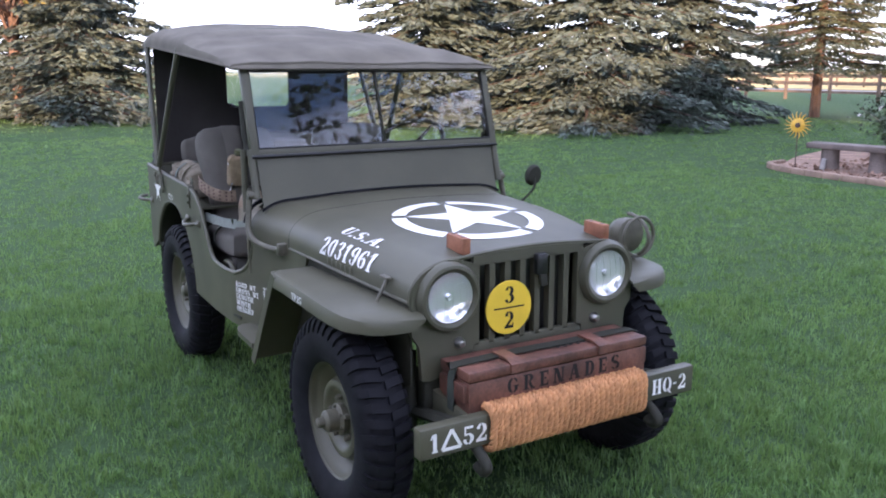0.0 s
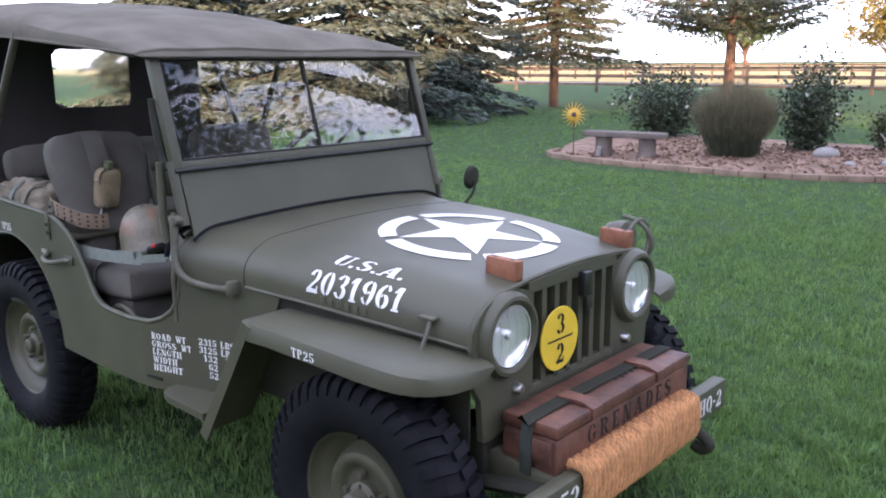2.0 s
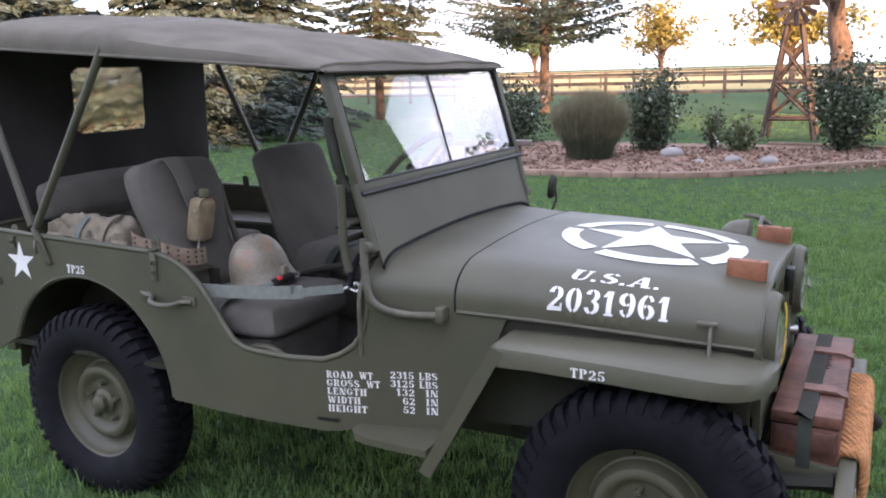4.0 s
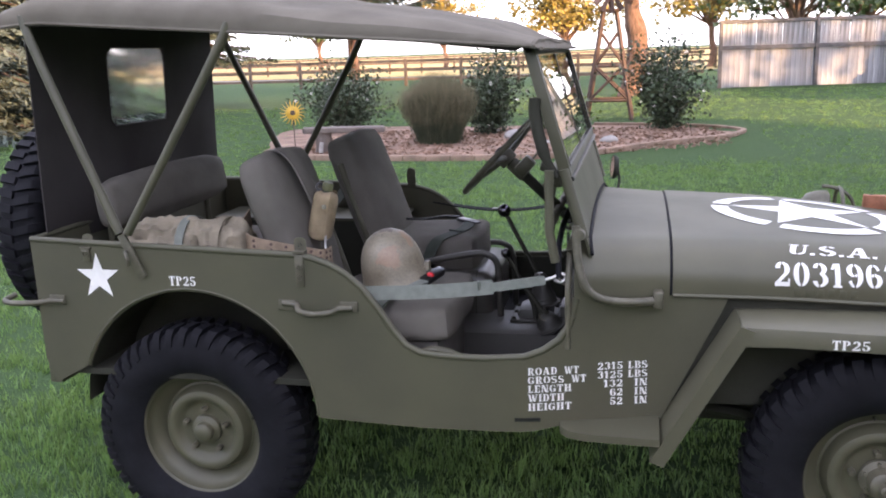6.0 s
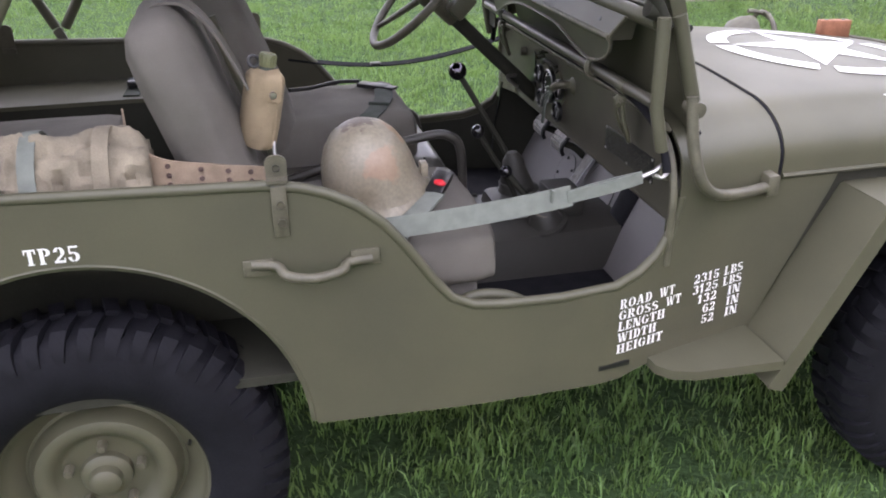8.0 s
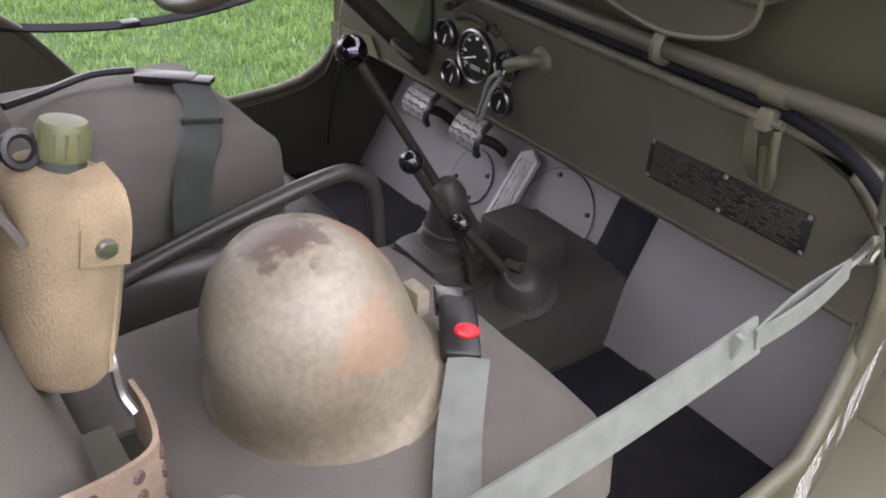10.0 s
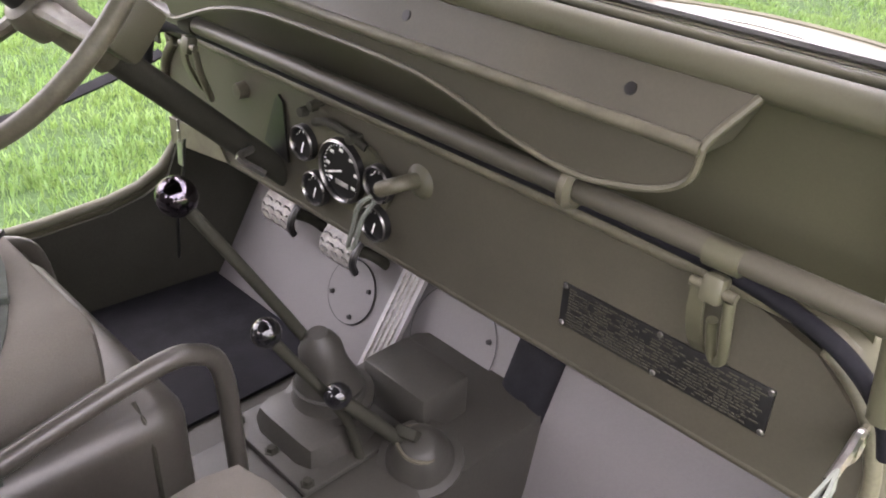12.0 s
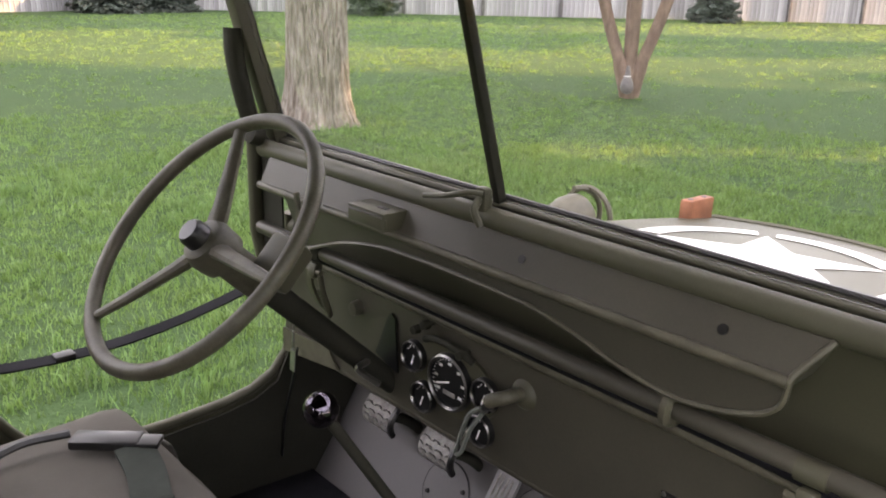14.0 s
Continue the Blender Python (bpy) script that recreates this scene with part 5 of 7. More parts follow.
# pedals
for y in (0.402, 0.232):
    pad = lambda v, o, y=y: Vector((1.238 + v * 0.40 + 14.0 * v * v + o * 0.75, y, 0.700 + v * 0.90 - o * 0.40))
    arcs = []
    for u in (-0.042, -0.039, 0.039, 0.042):
        sh = 0.004 if abs(u) > 0.04 else 0.0
        arcs.append([pad(v, sh) + Vector((0, u, 0)) for v in np.linspace(-0.034, 0.034, 8)] + [pad(v, 0.012) + Vector((0, u, 0)) for v in np.linspace(0.034, -0.034, 8)])
    p = part("pedal", loft(arcs), TREADSTEEL, car, "worn steel pedal with tread plate")
    part("pedal_edge", tube([pad(v, 0.006) + Vector((0, -0.0435, 0)) for v in np.linspace(-0.035, 0.035, 8)], 0.0065, 6), BLACK, p)
    for i in range(6):
        for j in range(5):
            u, v = -0.033 + i * 0.0132, -0.026 + j * 0.013
            o = pad(v, -0.0006)
            part("tread_stud", box((0.003, 0.0085, 0.0028), (o.x, o.y + u, o.z), (38 if (i + j) % 2 else -38, 0, 0)), STEEL, p, smooth=False)
    part("pedal_arm", tube(smooth_path([(1.26, y, 0.69), (1.29, y - 0.04, 0.68), (1.33, y - 0.05, 0.63), (1.35, y - 0.05, 0.57)], 4), 0.010, 12), OLIVE_DARK, p)
slope = lambda y, h, d=0.0: (1.230 + h * 0.436 - d * 0.9, y, 0.50 + h * 0.90 + d * 0.43)
ap = part("accelerator", loft([[slope(y, h, 0.012 + 0.03 * (1 - h / 0.2)) for y, h in ((0.075, 0.0), (0.125, 0.0), (0.125, 0.2), (0.10, 0.215), (0.075, 0.2))], [slope(y, h, 0.022 + 0.03 * (1 - h / 0.2)) for y, h in ((0.075, 0.0), (0.125, 0.0), (0.125, 0.2), (0.10, 0.215), (0.075, 0.2))]]), ALLOY, car)
for k in range(4):
    y = 0.085 + k * 0.010
    part("pedal_rib", tube([slope(y, 0.01, 0.052), slope(y, 0.195, 0.024)], 0.0022, 5), TREADSTEEL, ap)
# black flattened tube that stands in for a soft band of shade
part("toe_channel", tube([slope(-0.155, -0.02, 0.0), slope(-0.155, 0.36, 0.0)], 0.043, 12, flat=0.45), MAT, toeb)
# round and curved cover plates screwed to the toe board
for cy, ch, r, nb in ((0.235, 0.105, 0.056, 4), (0.0, 0.13, 0.085, 4)):
    m = Matrix.Translation(slope(cy, ch, 0.001)) @ pose(0, 0, 0, 0, -64, 0)
    cp = part("cover_plate", lathe([(0, 0.003), (r, 0.003), (r + 0.002, 0.0)], m, 36), GREYFLOOR, toeb)
    part("plate_edge", tube([m @ Vector(((r + 0.001) * math.cos(a), (r + 0.001) * math.sin(a), 0.002)) for a in np.linspace(0, math.tau, 36, endpoint=False)], 0.0011, 5, True), BLACK, cp)
    for k in range(nb):
        a = k * math.tau / nb + 0.4
        part("screw", lathe([(0, 0.0045), (0.004, 0.004), (0.005, 0)], m @ pose((r - 0.012) * math.cos(a), (r - 0.012) * math.sin(a), 0.003), 8), BLACK, cp)
# steering
HUB, DIRC = Vector((0.853, 0.288, 1.150)), Vector((0.7200, 0.0, -0.6935)).normalized()
turnm = Matrix.Translation(HUB) @ (-DIRC).to_track_quat("Z", "Y").to_matrix().to_4x4()
swr = 0.203
sw = part("steering_wheel", tube([turnm @ Vector((swr * math.cos(a), swr * math.sin(a), 0.008)) for a in np.linspace(0, math.tau, 64, endpoint=False)], 0.0115, 10, True), OLIVE_WORN, car, "three-spoked olive steering wheel")
for k in range(3):
    a = radians(118 + k * 120)
    part("spoke", tube([turnm @ Vector((r * math.cos(a), r * math.sin(a), h)) for r, h in ((0.02, -0.012), (0.06, -0.010), (0.15, 0.000), (swr, 0.008))], [0.017, 0.014, 0.011, 0.009], 10, flat=0.7), OLIVE_WORN, sw)
part("wheel_hub", lathe([(0.036, -0.04), (0.038, -0.01), (0.032, 0.004), (0.024, 0.008), (0, 0.008)], turnm, 24), OLIVE_WORN, sw)
part("horn_button", lathe([(0.021, 0.006), (0.020, 0.024), (0.016, 0.030), (0, 0.031)], turnm, 24), BLACK, sw)
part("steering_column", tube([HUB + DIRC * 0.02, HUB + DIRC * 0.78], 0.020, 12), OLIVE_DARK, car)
part("column_collar", tube([HUB + DIRC * 0.045, HUB + DIRC * 0.12], 0.027, 14), OLIVE_WORN, car)
sig = part("turn_signal_switch", box((0.05, 0.055, 0.075), tuple(HUB + DIRC * 0.085 + Vector((0.030, -0.052, 0.022))), (0, 43, 0), 0.010), OLIVE, car)
part("signal_lever", tube(smooth_path([HUB + DIRC * 0.09 + Vector((0.03, -0.04, 0.03)), HUB + DIRC * 0.09 + Vector((0.07, -0.03, 0.07)), HUB + DIRC * 0.09 + Vector((0.075, -0.02, 0.115))], 4), 0.005, 6), OLIVE_WORN, sig)
part("column_clamp", tube(smooth_path([HUB + DIRC * 0.36 + Vector((0, -0.03, 0)), HUB + DIRC * 0.36 + Vector((-0.03, -0.045, 0)), HUB + DIRC * 0.38 + Vector((-0.02, -0.07, -0.01))], 4), 0.006, 6), STEEL, car)

# ---- canvas top ----
RX = [-0.555, -0.50, -0.42, -0.2, 0.05, 0.23, 0.5, 0.8, 1.0, 1.06, 1.085]


def roof_edge(x):
    return float(np.interp(x, (-0.56, -0.43, 0.23, 1.08), (1.655, 1.665, 1.615, 1.548)))


def roof_ring(x, inset=0.0):
    ze = roof_edge(x) + inset * 0.3
    drop = float(np.interp(x, (-0.56, -0.45, 0.2, 0.95, 1.085), (0.06, 0.085, 0.080, 0.040, 0.014))) - inset
    crown = float(np.interp(x, (-0.56, -0.45, 0.2, 0.8, 1.085), (0.015, 0.055, 0.060, 0.046, 0.008)))
    hw = 0.642 - inset
    out = []
    half = [(hw, 0), (hw + 0.002, drop * 0.35), (hw - 0.006, drop * 0.7), (hw - 0.03, drop * 0.93), (hw - 0.09, drop + crown * 0.22)]
    for k in range(1, 9):
        y = (hw - 0.09) * (1 - k / 8)
        half.append((y, drop + crown * (1 - 0.78 * (y / (hw - 0.09)) ** 2)))
    for y, h in half:
        sag = 0.010 * noise.noise(Vector((x * 4, y * 4, 3.0))) + 0.004 * math.sin(x * 21 + y * 7) * (h > drop)
        out.append((x, -y, ze + h + sag))
    return out + [(x, -p[1], p[2] - 0.0 + 0.004 * math.sin(x * 9)) for p in out[-2::-1]]


xs = np.linspace(-0.555, 1.085, 34)
top = part("canvas_roof", loft([roof_ring(x) for x in xs], False, False), CANVAS, car, "grey-olive canvas roof")
thicken(top, 0.006)
# extra dark sheet below the roof, added to darken the interior
part("roof_lining", loft([[(p[0], p[1], p[2] - 0.020 + 0.012 * (k in (0, 24))) for k, p in enumerate(roof_ring(x, 0.018))] for x in xs[1:-1]], False, False), CANVAS_IN, top, "added dark sheet that deepens the shade under the roof")
part("roof_hem", tube([(x, -0.642, roof_edge(x) + 0.004) for x in xs], 0.006, 6), CANVAS, top)
part("roof_hem", tube([(x, 0.642, roof_edge(x) + 0.004) for x in xs], 0.006, 6), CANVAS, top)
part("front_hem", tube(roof_ring(1.083), 0.007, 6), CANVAS, top)
val = part("front_valance", loft([[(1.085 + 0.006 * k, p[1], p[2] + (1.543 - p[2]) * k / 3) for p in roof_ring(1.085)] for k in range(4)], False, False), CANVAS, top)
thicken(val, 0.005)
part("valance_hem", tube([(1.104, y, 1.545) for y in np.linspace(-0.640, 0.640, 12)], 0.005, 6), CANVAS, top)
# rear drop with an oval-cornered window
cx = -0.50
b = bmesh.new()
cur = lambda y, z: (cx - 0.03 * (1.7 - z) + 0.006 * math.sin(y * 16) * (1.7 - z) * 2, y, z)
oy0, oy1, oz0, oz1 = -0.60, 0.60, 0.96, 1.72
ys, zs = np.linspace(oy0, oy1, 25), np.linspace(oz0, oz1, 17)
vg = {}
inside = lambda y, z: -0.190 < y < 0.205 and 1.315 < z < 1.60
ysl = sorted(set([round(float(y), 4) for y in ys] + [-0.190, 0.205, -0.160, 0.185]))
zsl = sorted(set([round(float(z), 4) for z in zs] + [1.315, 1.60, 1.345, 1.57]))
for i, y in enumerate(ysl):
    for j, z in enumerate(zsl):
        vg[i, j] = b.verts.new(cur(y, z))
for i in range(len(ysl) - 1):
    for j in range(len(zsl) - 1):
        ym, zm = (ysl[i] + ysl[i + 1]) / 2, (zsl[j] + zsl[j + 1]) / 2
        if inside(ym, zm):
            cy_, cz_ = min(ym + 0.175, 0.205 - ym), min(zm - 1.315, 1.60 - zm)
            if not (cy_ < 0.03 and cz_ < 0.03):
                continue
            # corner: keep the outer triangle
            q = [vg[i, j], vg[i + 1, j], vg[i + 1, j + 1], vg[i, j + 1]]
            drop_i = (1 if ym < 0 else 0) if zm > 1.45 else (2 if ym < 0 else 3)
            keep = [q[k] for k in range(4) if k != drop_i]
            b.faces.new(keep)
            continue
        b.faces.new((vg[i, j], vg[i + 1, j], vg[i + 1, j + 1], vg[i, j + 1]))
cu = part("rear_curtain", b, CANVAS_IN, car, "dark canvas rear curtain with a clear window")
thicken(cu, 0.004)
hem = [cur(y, z) for y, z in [(-0.160, 1.315), (0.185, 1.315), (0.205, 1.345), (0.205, 1.57), (0.185, 1.60), (-0.160, 1.60), (-0.190, 1.57), (-0.190, 1.345)]]
part("window_hem", tube(hem, 0.006, 6, True), CANVAS_IN, cu)
wv = part("window_vinyl", sheet([(-0.17, 1.35), (0.21, 1.35), (0.21, 1.595), (-0.17, 1.595)], 0.0015, lambda u, v, d: tuple(Vector(cur(u, v)) + Vector((-d, 0, 0)))), glass("clear_vinyl", 0.05), cu, "clear vinyl", smooth=False)
wv.visible_shadow = False
# bows: tubular hoops on each side and across
for s in (-1, 1):
    piv = Vector((-0.185, s * (W + 0.012), 1.035))
    bk = part("bow_pivot", box((0.028, 0.012, 0.15), (-0.163, s * (W + 0.010), 0.958), (0, -24, 0), 0.004), OLIVE_WORN, car)
    part("pivot_lever", tube(smooth_path([(-0.180, s * (W + 0.020), 0.975), (-0.170, s * (W + 0.030), 0.955), (-0.172, s * (W + 0.026), 0.930)], 3), 0.006, 6), OLIVE_WORN, bk)
    part("pivot_bolt", lathe([(0, 0.01), (0.010, 0.009), (0.012, 0)], pose(-0.185, s * (W + 0.016), 1.02, 90 * s * -1 * -1, 0, 0), 12), OLIVE_WORN, bk)
for x1, z1, x0 in ((-0.462, 1.672, -0.195), (0.185, 1.630, -0.168)):
    hoop = [(x0, -W - 0.014, 1.03), (x1 * 0.96 + x0 * 0.04, -0.640, z1 - 0.05), (x1, -0.615, z1 + 0.02), (x1, -0.52, z1 + 0.075), (x1, 0, z1 + 0.115), (x1, 0.52, z1 + 0.075), (x1, 0.615, z1 + 0.02), (x1 * 0.96 + x0 * 0.04, 0.640, z1 - 0.05), (x0, W + 0.014, 1.03)]
    part("roof_bow", tube(smooth_path(hoop, 5), 0.0145, 12), OLIVE, car)

# ---- seats ----
st = thing("seat", "grey-olive canvas passenger seat, upright padded back", "seat", "front seats")
back = cushion((0.112, 0.385, 0.495), (0.262, -0.375, 0.998), (0, -16, 0), 0.038, 0.014, 10, 3)
for v in back.verts:
    v.co.y = -0.375 + (v.co.y + 0.375) * float(np.interp(v.co.z, (0.76, 0.95, 1.12), (0.76, 0.84, 1.0)))
part("backrest", back, SEAT, st)
part("cushion", cushion((0.44, 0.44, 0.125), (0.600, -0.378, 0.738), (0, -2, 0), 0.035, 0.012, 8, 5), SEAT, st)
part("seat_box", box((0.37, 0.39, 0.19), (0.595, -0.375, 0.588), bevel=0.01), SEAT, st)
loop2 = [(0.70, -0.607, 0.49), (0.705, -0.607, 0.62), (0.74, -0.607, 0.662), (0.80, -0.607, 0.668), (0.86, -0.607, 0.645), (0.905, -0.607, 0.60), (0.93, -0.607, 0.49)]
part("seat_tube", tube(smooth_path(loop2, 5), 0.0125, 12), OLIVE, st)
for yy in (-0.170,):
    part("back_tube", tube(smooth_path([(0.42, yy, 0.50), (0.37, yy, 0.74), (0.265, yy, 1.05), (0.24, yy, 1.15)], 4), 0.0125, 12), OLIVE, st)
st = thing("seat", "grey-olive canvas driver's seat behind the steering wheel", "seat", "front seats")
part("backrest", cushion((0.115, 0.39, 0.50), (0.345, 0.235, 1.000), (0, -20, 0), 0.034, 0.014, 10, 8), SEAT, st)
part("cushion", cushion((0.43, 0.40, 0.145), (0.560, 0.246, 0.790), (0, -2, 0), 0.026, 0.010, 12, 9), SEAT, st)
part("cushion_piping", tube(smooth_path([(0.768, 0.055, 0.845), (0.772, 0.15, 0.852), (0.770, 0.25, 0.854), (0.768, 0.43, 0.848)], 4), 0.003, 5), SEAT, st)
part("fuel_tank", box((0.50, 0.46, 0.25), (0.600, 0.225, 0.628), bevel=0.045, seg=5), TANK, st, "smooth olive metal fuel tank")
part("tank_seam", tube([(0.79, -0.006, 0.52), (0.79, -0.006, 0.70), (0.79, 0.008, 0.738), (0.79, 0.03, 0.752)], 0.003, 6), OLIVE_DARK, st)
loop = [(0.42, -0.025, 0.74), (0.625, -0.025, 0.797), (0.79, -0.025, 0.830), (0.845, -0.025, 0.825), (0.875, -0.025, 0.79), (0.882, -0.025, 0.68), (0.885, -0.025, 0.49)]
part("seat_tube", tube(smooth_path(loop, 5), 0.0125, 12), TANK, st)
loop3 = [(0.66, 0.475, 0.49), (0.68, 0.475, 0.70), (0.73, 0.475, 0.752), (0.82, 0.475, 0.755), (0.86, 0.475, 0.70), (0.87, 0.475, 0.49)]
part("seat_tube", tube(smooth_path(loop3, 5), 0.0125, 12), TANK, st)
for yy in (0.03, 0.44):
    part("back_tube", tube(smooth_path([(0.44, yy, 0.50), (0.41, yy, 0.74), (0.31, yy, 1.05), (0.28, yy, 1.15)], 4), 0.0125, 12), OLIVE, st)
rs = thing("rear_seat", "grey-olive canvas bench seat at the back of the tub", "seat")
part("backrest", cushion((0.10, 0.80, 0.165), (-0.362, -0.10, 1.080), (0, -9, 0), 0.042, 0.012, 8, 12), SEAT, rs)
part("cushion", cushion((0.40, 0.76, 0.11), (-0.19, -0.02, 0.80), (0, 0, 0), 0.035, 0.01, 7, 13), SEAT, rs)
part("seat_frame", box((0.40, 0.72, 0.18), (-0.19, -0.02, 0.66), bevel=0.01), OLIVE_DARK, rs)
for y in (-0.40, 0.28):
    part("seat_leg", tube([(-0.40, y, 0.57), (-0.42, y, 1.10)], 0.012, 12), OLIVE, rs)
# far-side wheel box strap with buckle
bb = thing("lap_belt", "dark green webbing belt with a black buckle over the side box", "belt")
part("webbing", band(smooth_path([(0.02, 0.42, 0.874), (0.03, 0.50, 0.882), (0.07, 0.58, 0.93), (0.10, 0.635, 0.99)], 4), 0.045, 0.004, (1, 0, 0)), STRAPDK, bb)
part("buckle", box((0.06, 0.05, 0.022), (0.035, 0.50, 0.893), bevel=0.006), BLACK, bb)

# ---- loose things on the seats ----
hm = thing("steel_helmet", "weathered khaki steel helmet with rust stains on the passenger seat", "helmet")
prof = [(0.148, -0.004), (0.151, -0.001), (0.147, 0.010), (0.141, 0.022), (0.137, 0.036), (0.133, 0.060), (0.129, 0.090), (0.119, 0.126), (0.102, 0.159), (0.077, 0.186), (0.045, 0.203), (0.02, 0.209), (0, 0.210)]
inner = [(0.0, 0.203), (0.044, 0.197), (0.075, 0.181), (0.099, 0.157), (0.116, 0.125), (0.126, 0.09), (0.130, 0.06), (0.145, -0.003)]
hmm = pose(0.598, -0.371, 0.812, 4, -12, 0) @ Matrix.Diagonal((0.78, 0.83, 0.87, 1))
dome = lathe(inner + prof, hmm, 48)
back_of = hmm.inverted()
for v in dome.verts:
    p = back_of @ v.co
    flare = max(0.0, 1 - p.z / 0.036) * (0.35 + 0.65 * max(0.0, p.x / 0.15))
    v.co = hmm @ Vector((p.x * (1 + 0.10 * flare), p.y * (1 + 0.07 * flare), p.z))
part("shell", dome, HELMET, hm)
part("rim_band", tube([hmm @ Vector((0.150 * math.cos(a) * (1.035 + 0.065 * max(0, math.cos(a))), 0.150 * math.sin(a) * (1.025 + 0.045 * max(0, math.cos(a))), -0.001)) for a in np.linspace(0, math.tau, 48, endpoint=False)], 0.0035, 6, True), HELMET, hm)
part("strap_clip", box((0.016, 0.03, 0.03), tuple(hmm @ Vector((0.150, -0.01, 0.045))), bevel=0.003), HELMET, hm)

cant = thing("canteen", "khaki canvas-covered water bottle hanging from the seat back", "canteen")
cm = pose(0.374, -0.418, 1.048, 0, 13, 6) @ Matrix.Scale(0.91, 4)
rings = []
for h, a_, b_ in ((-0.088, 0.028, 0.038), (-0.085, 0.036, 0.048), (-0.076, 0.041, 0.0535), (-0.030, 0.0425, 0.055), (0.020, 0.0425, 0.055), (0.054, 0.042, 0.0545), (0.066, 0.040, 0.052), (0.074, 0.034, 0.045), (0.079, 0.022, 0.028)):
    rings.append([cm @ Vector((a_ * math.copysign(abs(math.cos(t)) ** 0.8, math.cos(t)), b_ * math.copysign(abs(math.sin(t)) ** 0.8, math.sin(t)), h + 0.002 * math.sin(3 * t + 40 * h))) for t in np.linspace(0, math.tau, 28, endpoint=False)])
part("cover", loft(rings), CANTEEN, cant)
part("cover_seam", tube([cm @ Vector((0.0435 * math.cos(-0.95), 0.0575 * math.sin(-0.95), h)) for h in np.linspace(-0.075, 0.05, 8)], 0.0022, 5), CANTEEN, cant)
for k in (-1, 1):
    part("flap", band(smooth_path([cm @ Vector((0.006, k * 0.018, 0.081)), cm @ Vector((0.008, k * 0.046, 0.074)), cm @ Vector((0.010, k * 0.0562, 0.056)), cm @ Vector((0.011, k * 0.0570, 0.024))], 4), 0.032, 0.003, (1, 0, 0.1)), CANTEEN, cant)
    part("snap_button", lathe([(0, 0.005), (0.006, 0.0045), (0.0085, 0.001), (0.0085, 0)], cm @ pose(0.011, k * 0.0580, 0.038, -90 * k, 0, 0), 14), STEEL, cant)
part("neck", lathe([(0.020, 0.070), (0.0175, 0.080), (0.016, 0.090)], cm, 20), STRAPDK, cant)
cap = part("cap", lathe([(0.0172, 0.086), (0.0185, 0.089), (0.0180, 0.110), (0.0160, 0.114), (0, 0.115)], cm, 22), CAPGREEN, cant, "olive green screw cap")
for k in range(14):
    a = k * math.tau / 14
    part("cap_rib", tube([cm @ Vector((0.0183 * math.cos(a), 0.0183 * math.sin(a), h)) for h in (0.090, 0.109)], 0.0012, 4), CAPGREEN, cap)
part("cap_ring", tube([cm @ Vector((-0.029 + 0.011 * math.cos(a), 0.004 * math.sin(a), 0.093 + 0.011 * math.sin(a))) for a in np.linspace(0, math.tau, 16, endpoint=False)], 0.0035, 6, True), BLACK, cap)
hang = [(0.352, -0.418, 1.090), (0.335, -0.418, 1.130), (0.300, -0.416, 1.200), (0.268, -0.414, 1.240), (0.235, -0.412, 1.256), (0.190, -0.410, 1.245), (0.165, -0.408, 1.19)]
part("hanger", band(smooth_path(hang, 4), 0.080, 0.005, (0, 1, 0)), SEAT, cant, "broad canvas hanger over the seat back")
belt = thing("pistol_belt", "tan webbing belt with eyelets slung round the seat back", "belt")
bpts = smooth_path([(0.11, -0.40, 1.03), (0.13, -0.51, 1.0), (0.18, -0.562, 0.975), (0.27, -0.566, 0.957), (0.34, -0.556, 0.943), (0.388, -0.528, 0.927), (0.402, -0.48, 0.918), (0.402, -0.44, 0.918)], 5)
part("webbing", band(bpts, 0.058, 0.004, (0, 0, 1)), KHAKI, belt)
for k in range(8, len(bpts) - 3, 3):
    p, q = bpts[k], bpts[k + 1]
    nrm = (q - p).cross(Vector((0, 0, 1))).normalized()
    for dz in (-0.018, 0.0, 0.018):
        part("eyelet", lathe([(0, 0.0035), (0.0045, 0.003), (0.0055, 0)], Matrix.Translation(p + nrm * 0.0015 + Vector((0, 0, dz))) @ nrm.to_track_quat("Z", "Y").to_matrix().to_4x4(), 8), RUST, belt)
part("hook", tube(smooth_path([(0.385, -0.43, 0.965), (0.39, -0.45, 0.985), (0.39, -0.46, 0.955), (0.395, -0.47, 0.94)], 4), 0.004, 6), STEEL, belt)

bag = thing("canvas_roll", "crumpled khaki canvas roll strapped on the wheel box", "bag")
rings = []
for i, x in enumerate(np.linspace(-0.235, 0.165, 54)):
    e = 1 - abs((x + 0.035) / 0.2) ** 8 * 0.35
    ring = []
    for a in np.linspace(0, math.tau, 40, endpoint=False):
        n_ = noise.noise(Vector((x * 14, math.cos(a) * 2.2, math.sin(a) * 2.2))) * 0.024 - abs(noise.noise(Vector((x * 34 + a, math.cos(a) * 3, math.sin(a) * 3)))) * 0.026 + 0.006
        ring.append((x, -0.535 + (0.088 * e + n_) * math.cos(a), 0.960 + (0.085 * e + n_) * math.sin(a)))
    rings.append(ring)
part("roll", loft(rings), BAGCLOTH, bag)
for x in (-0.03, 0.09):
    part("bag_strap", band([(x, -0.535 + 0.100 * math.cos(a), 0.960 + 0.098 * math.sin(a)) for a in np.linspace(-0.6, 3.9, 16)], 0.028, 0.004, (1, 0, 0)), STRAP if x < 0 else BAGCLOTH, bag)

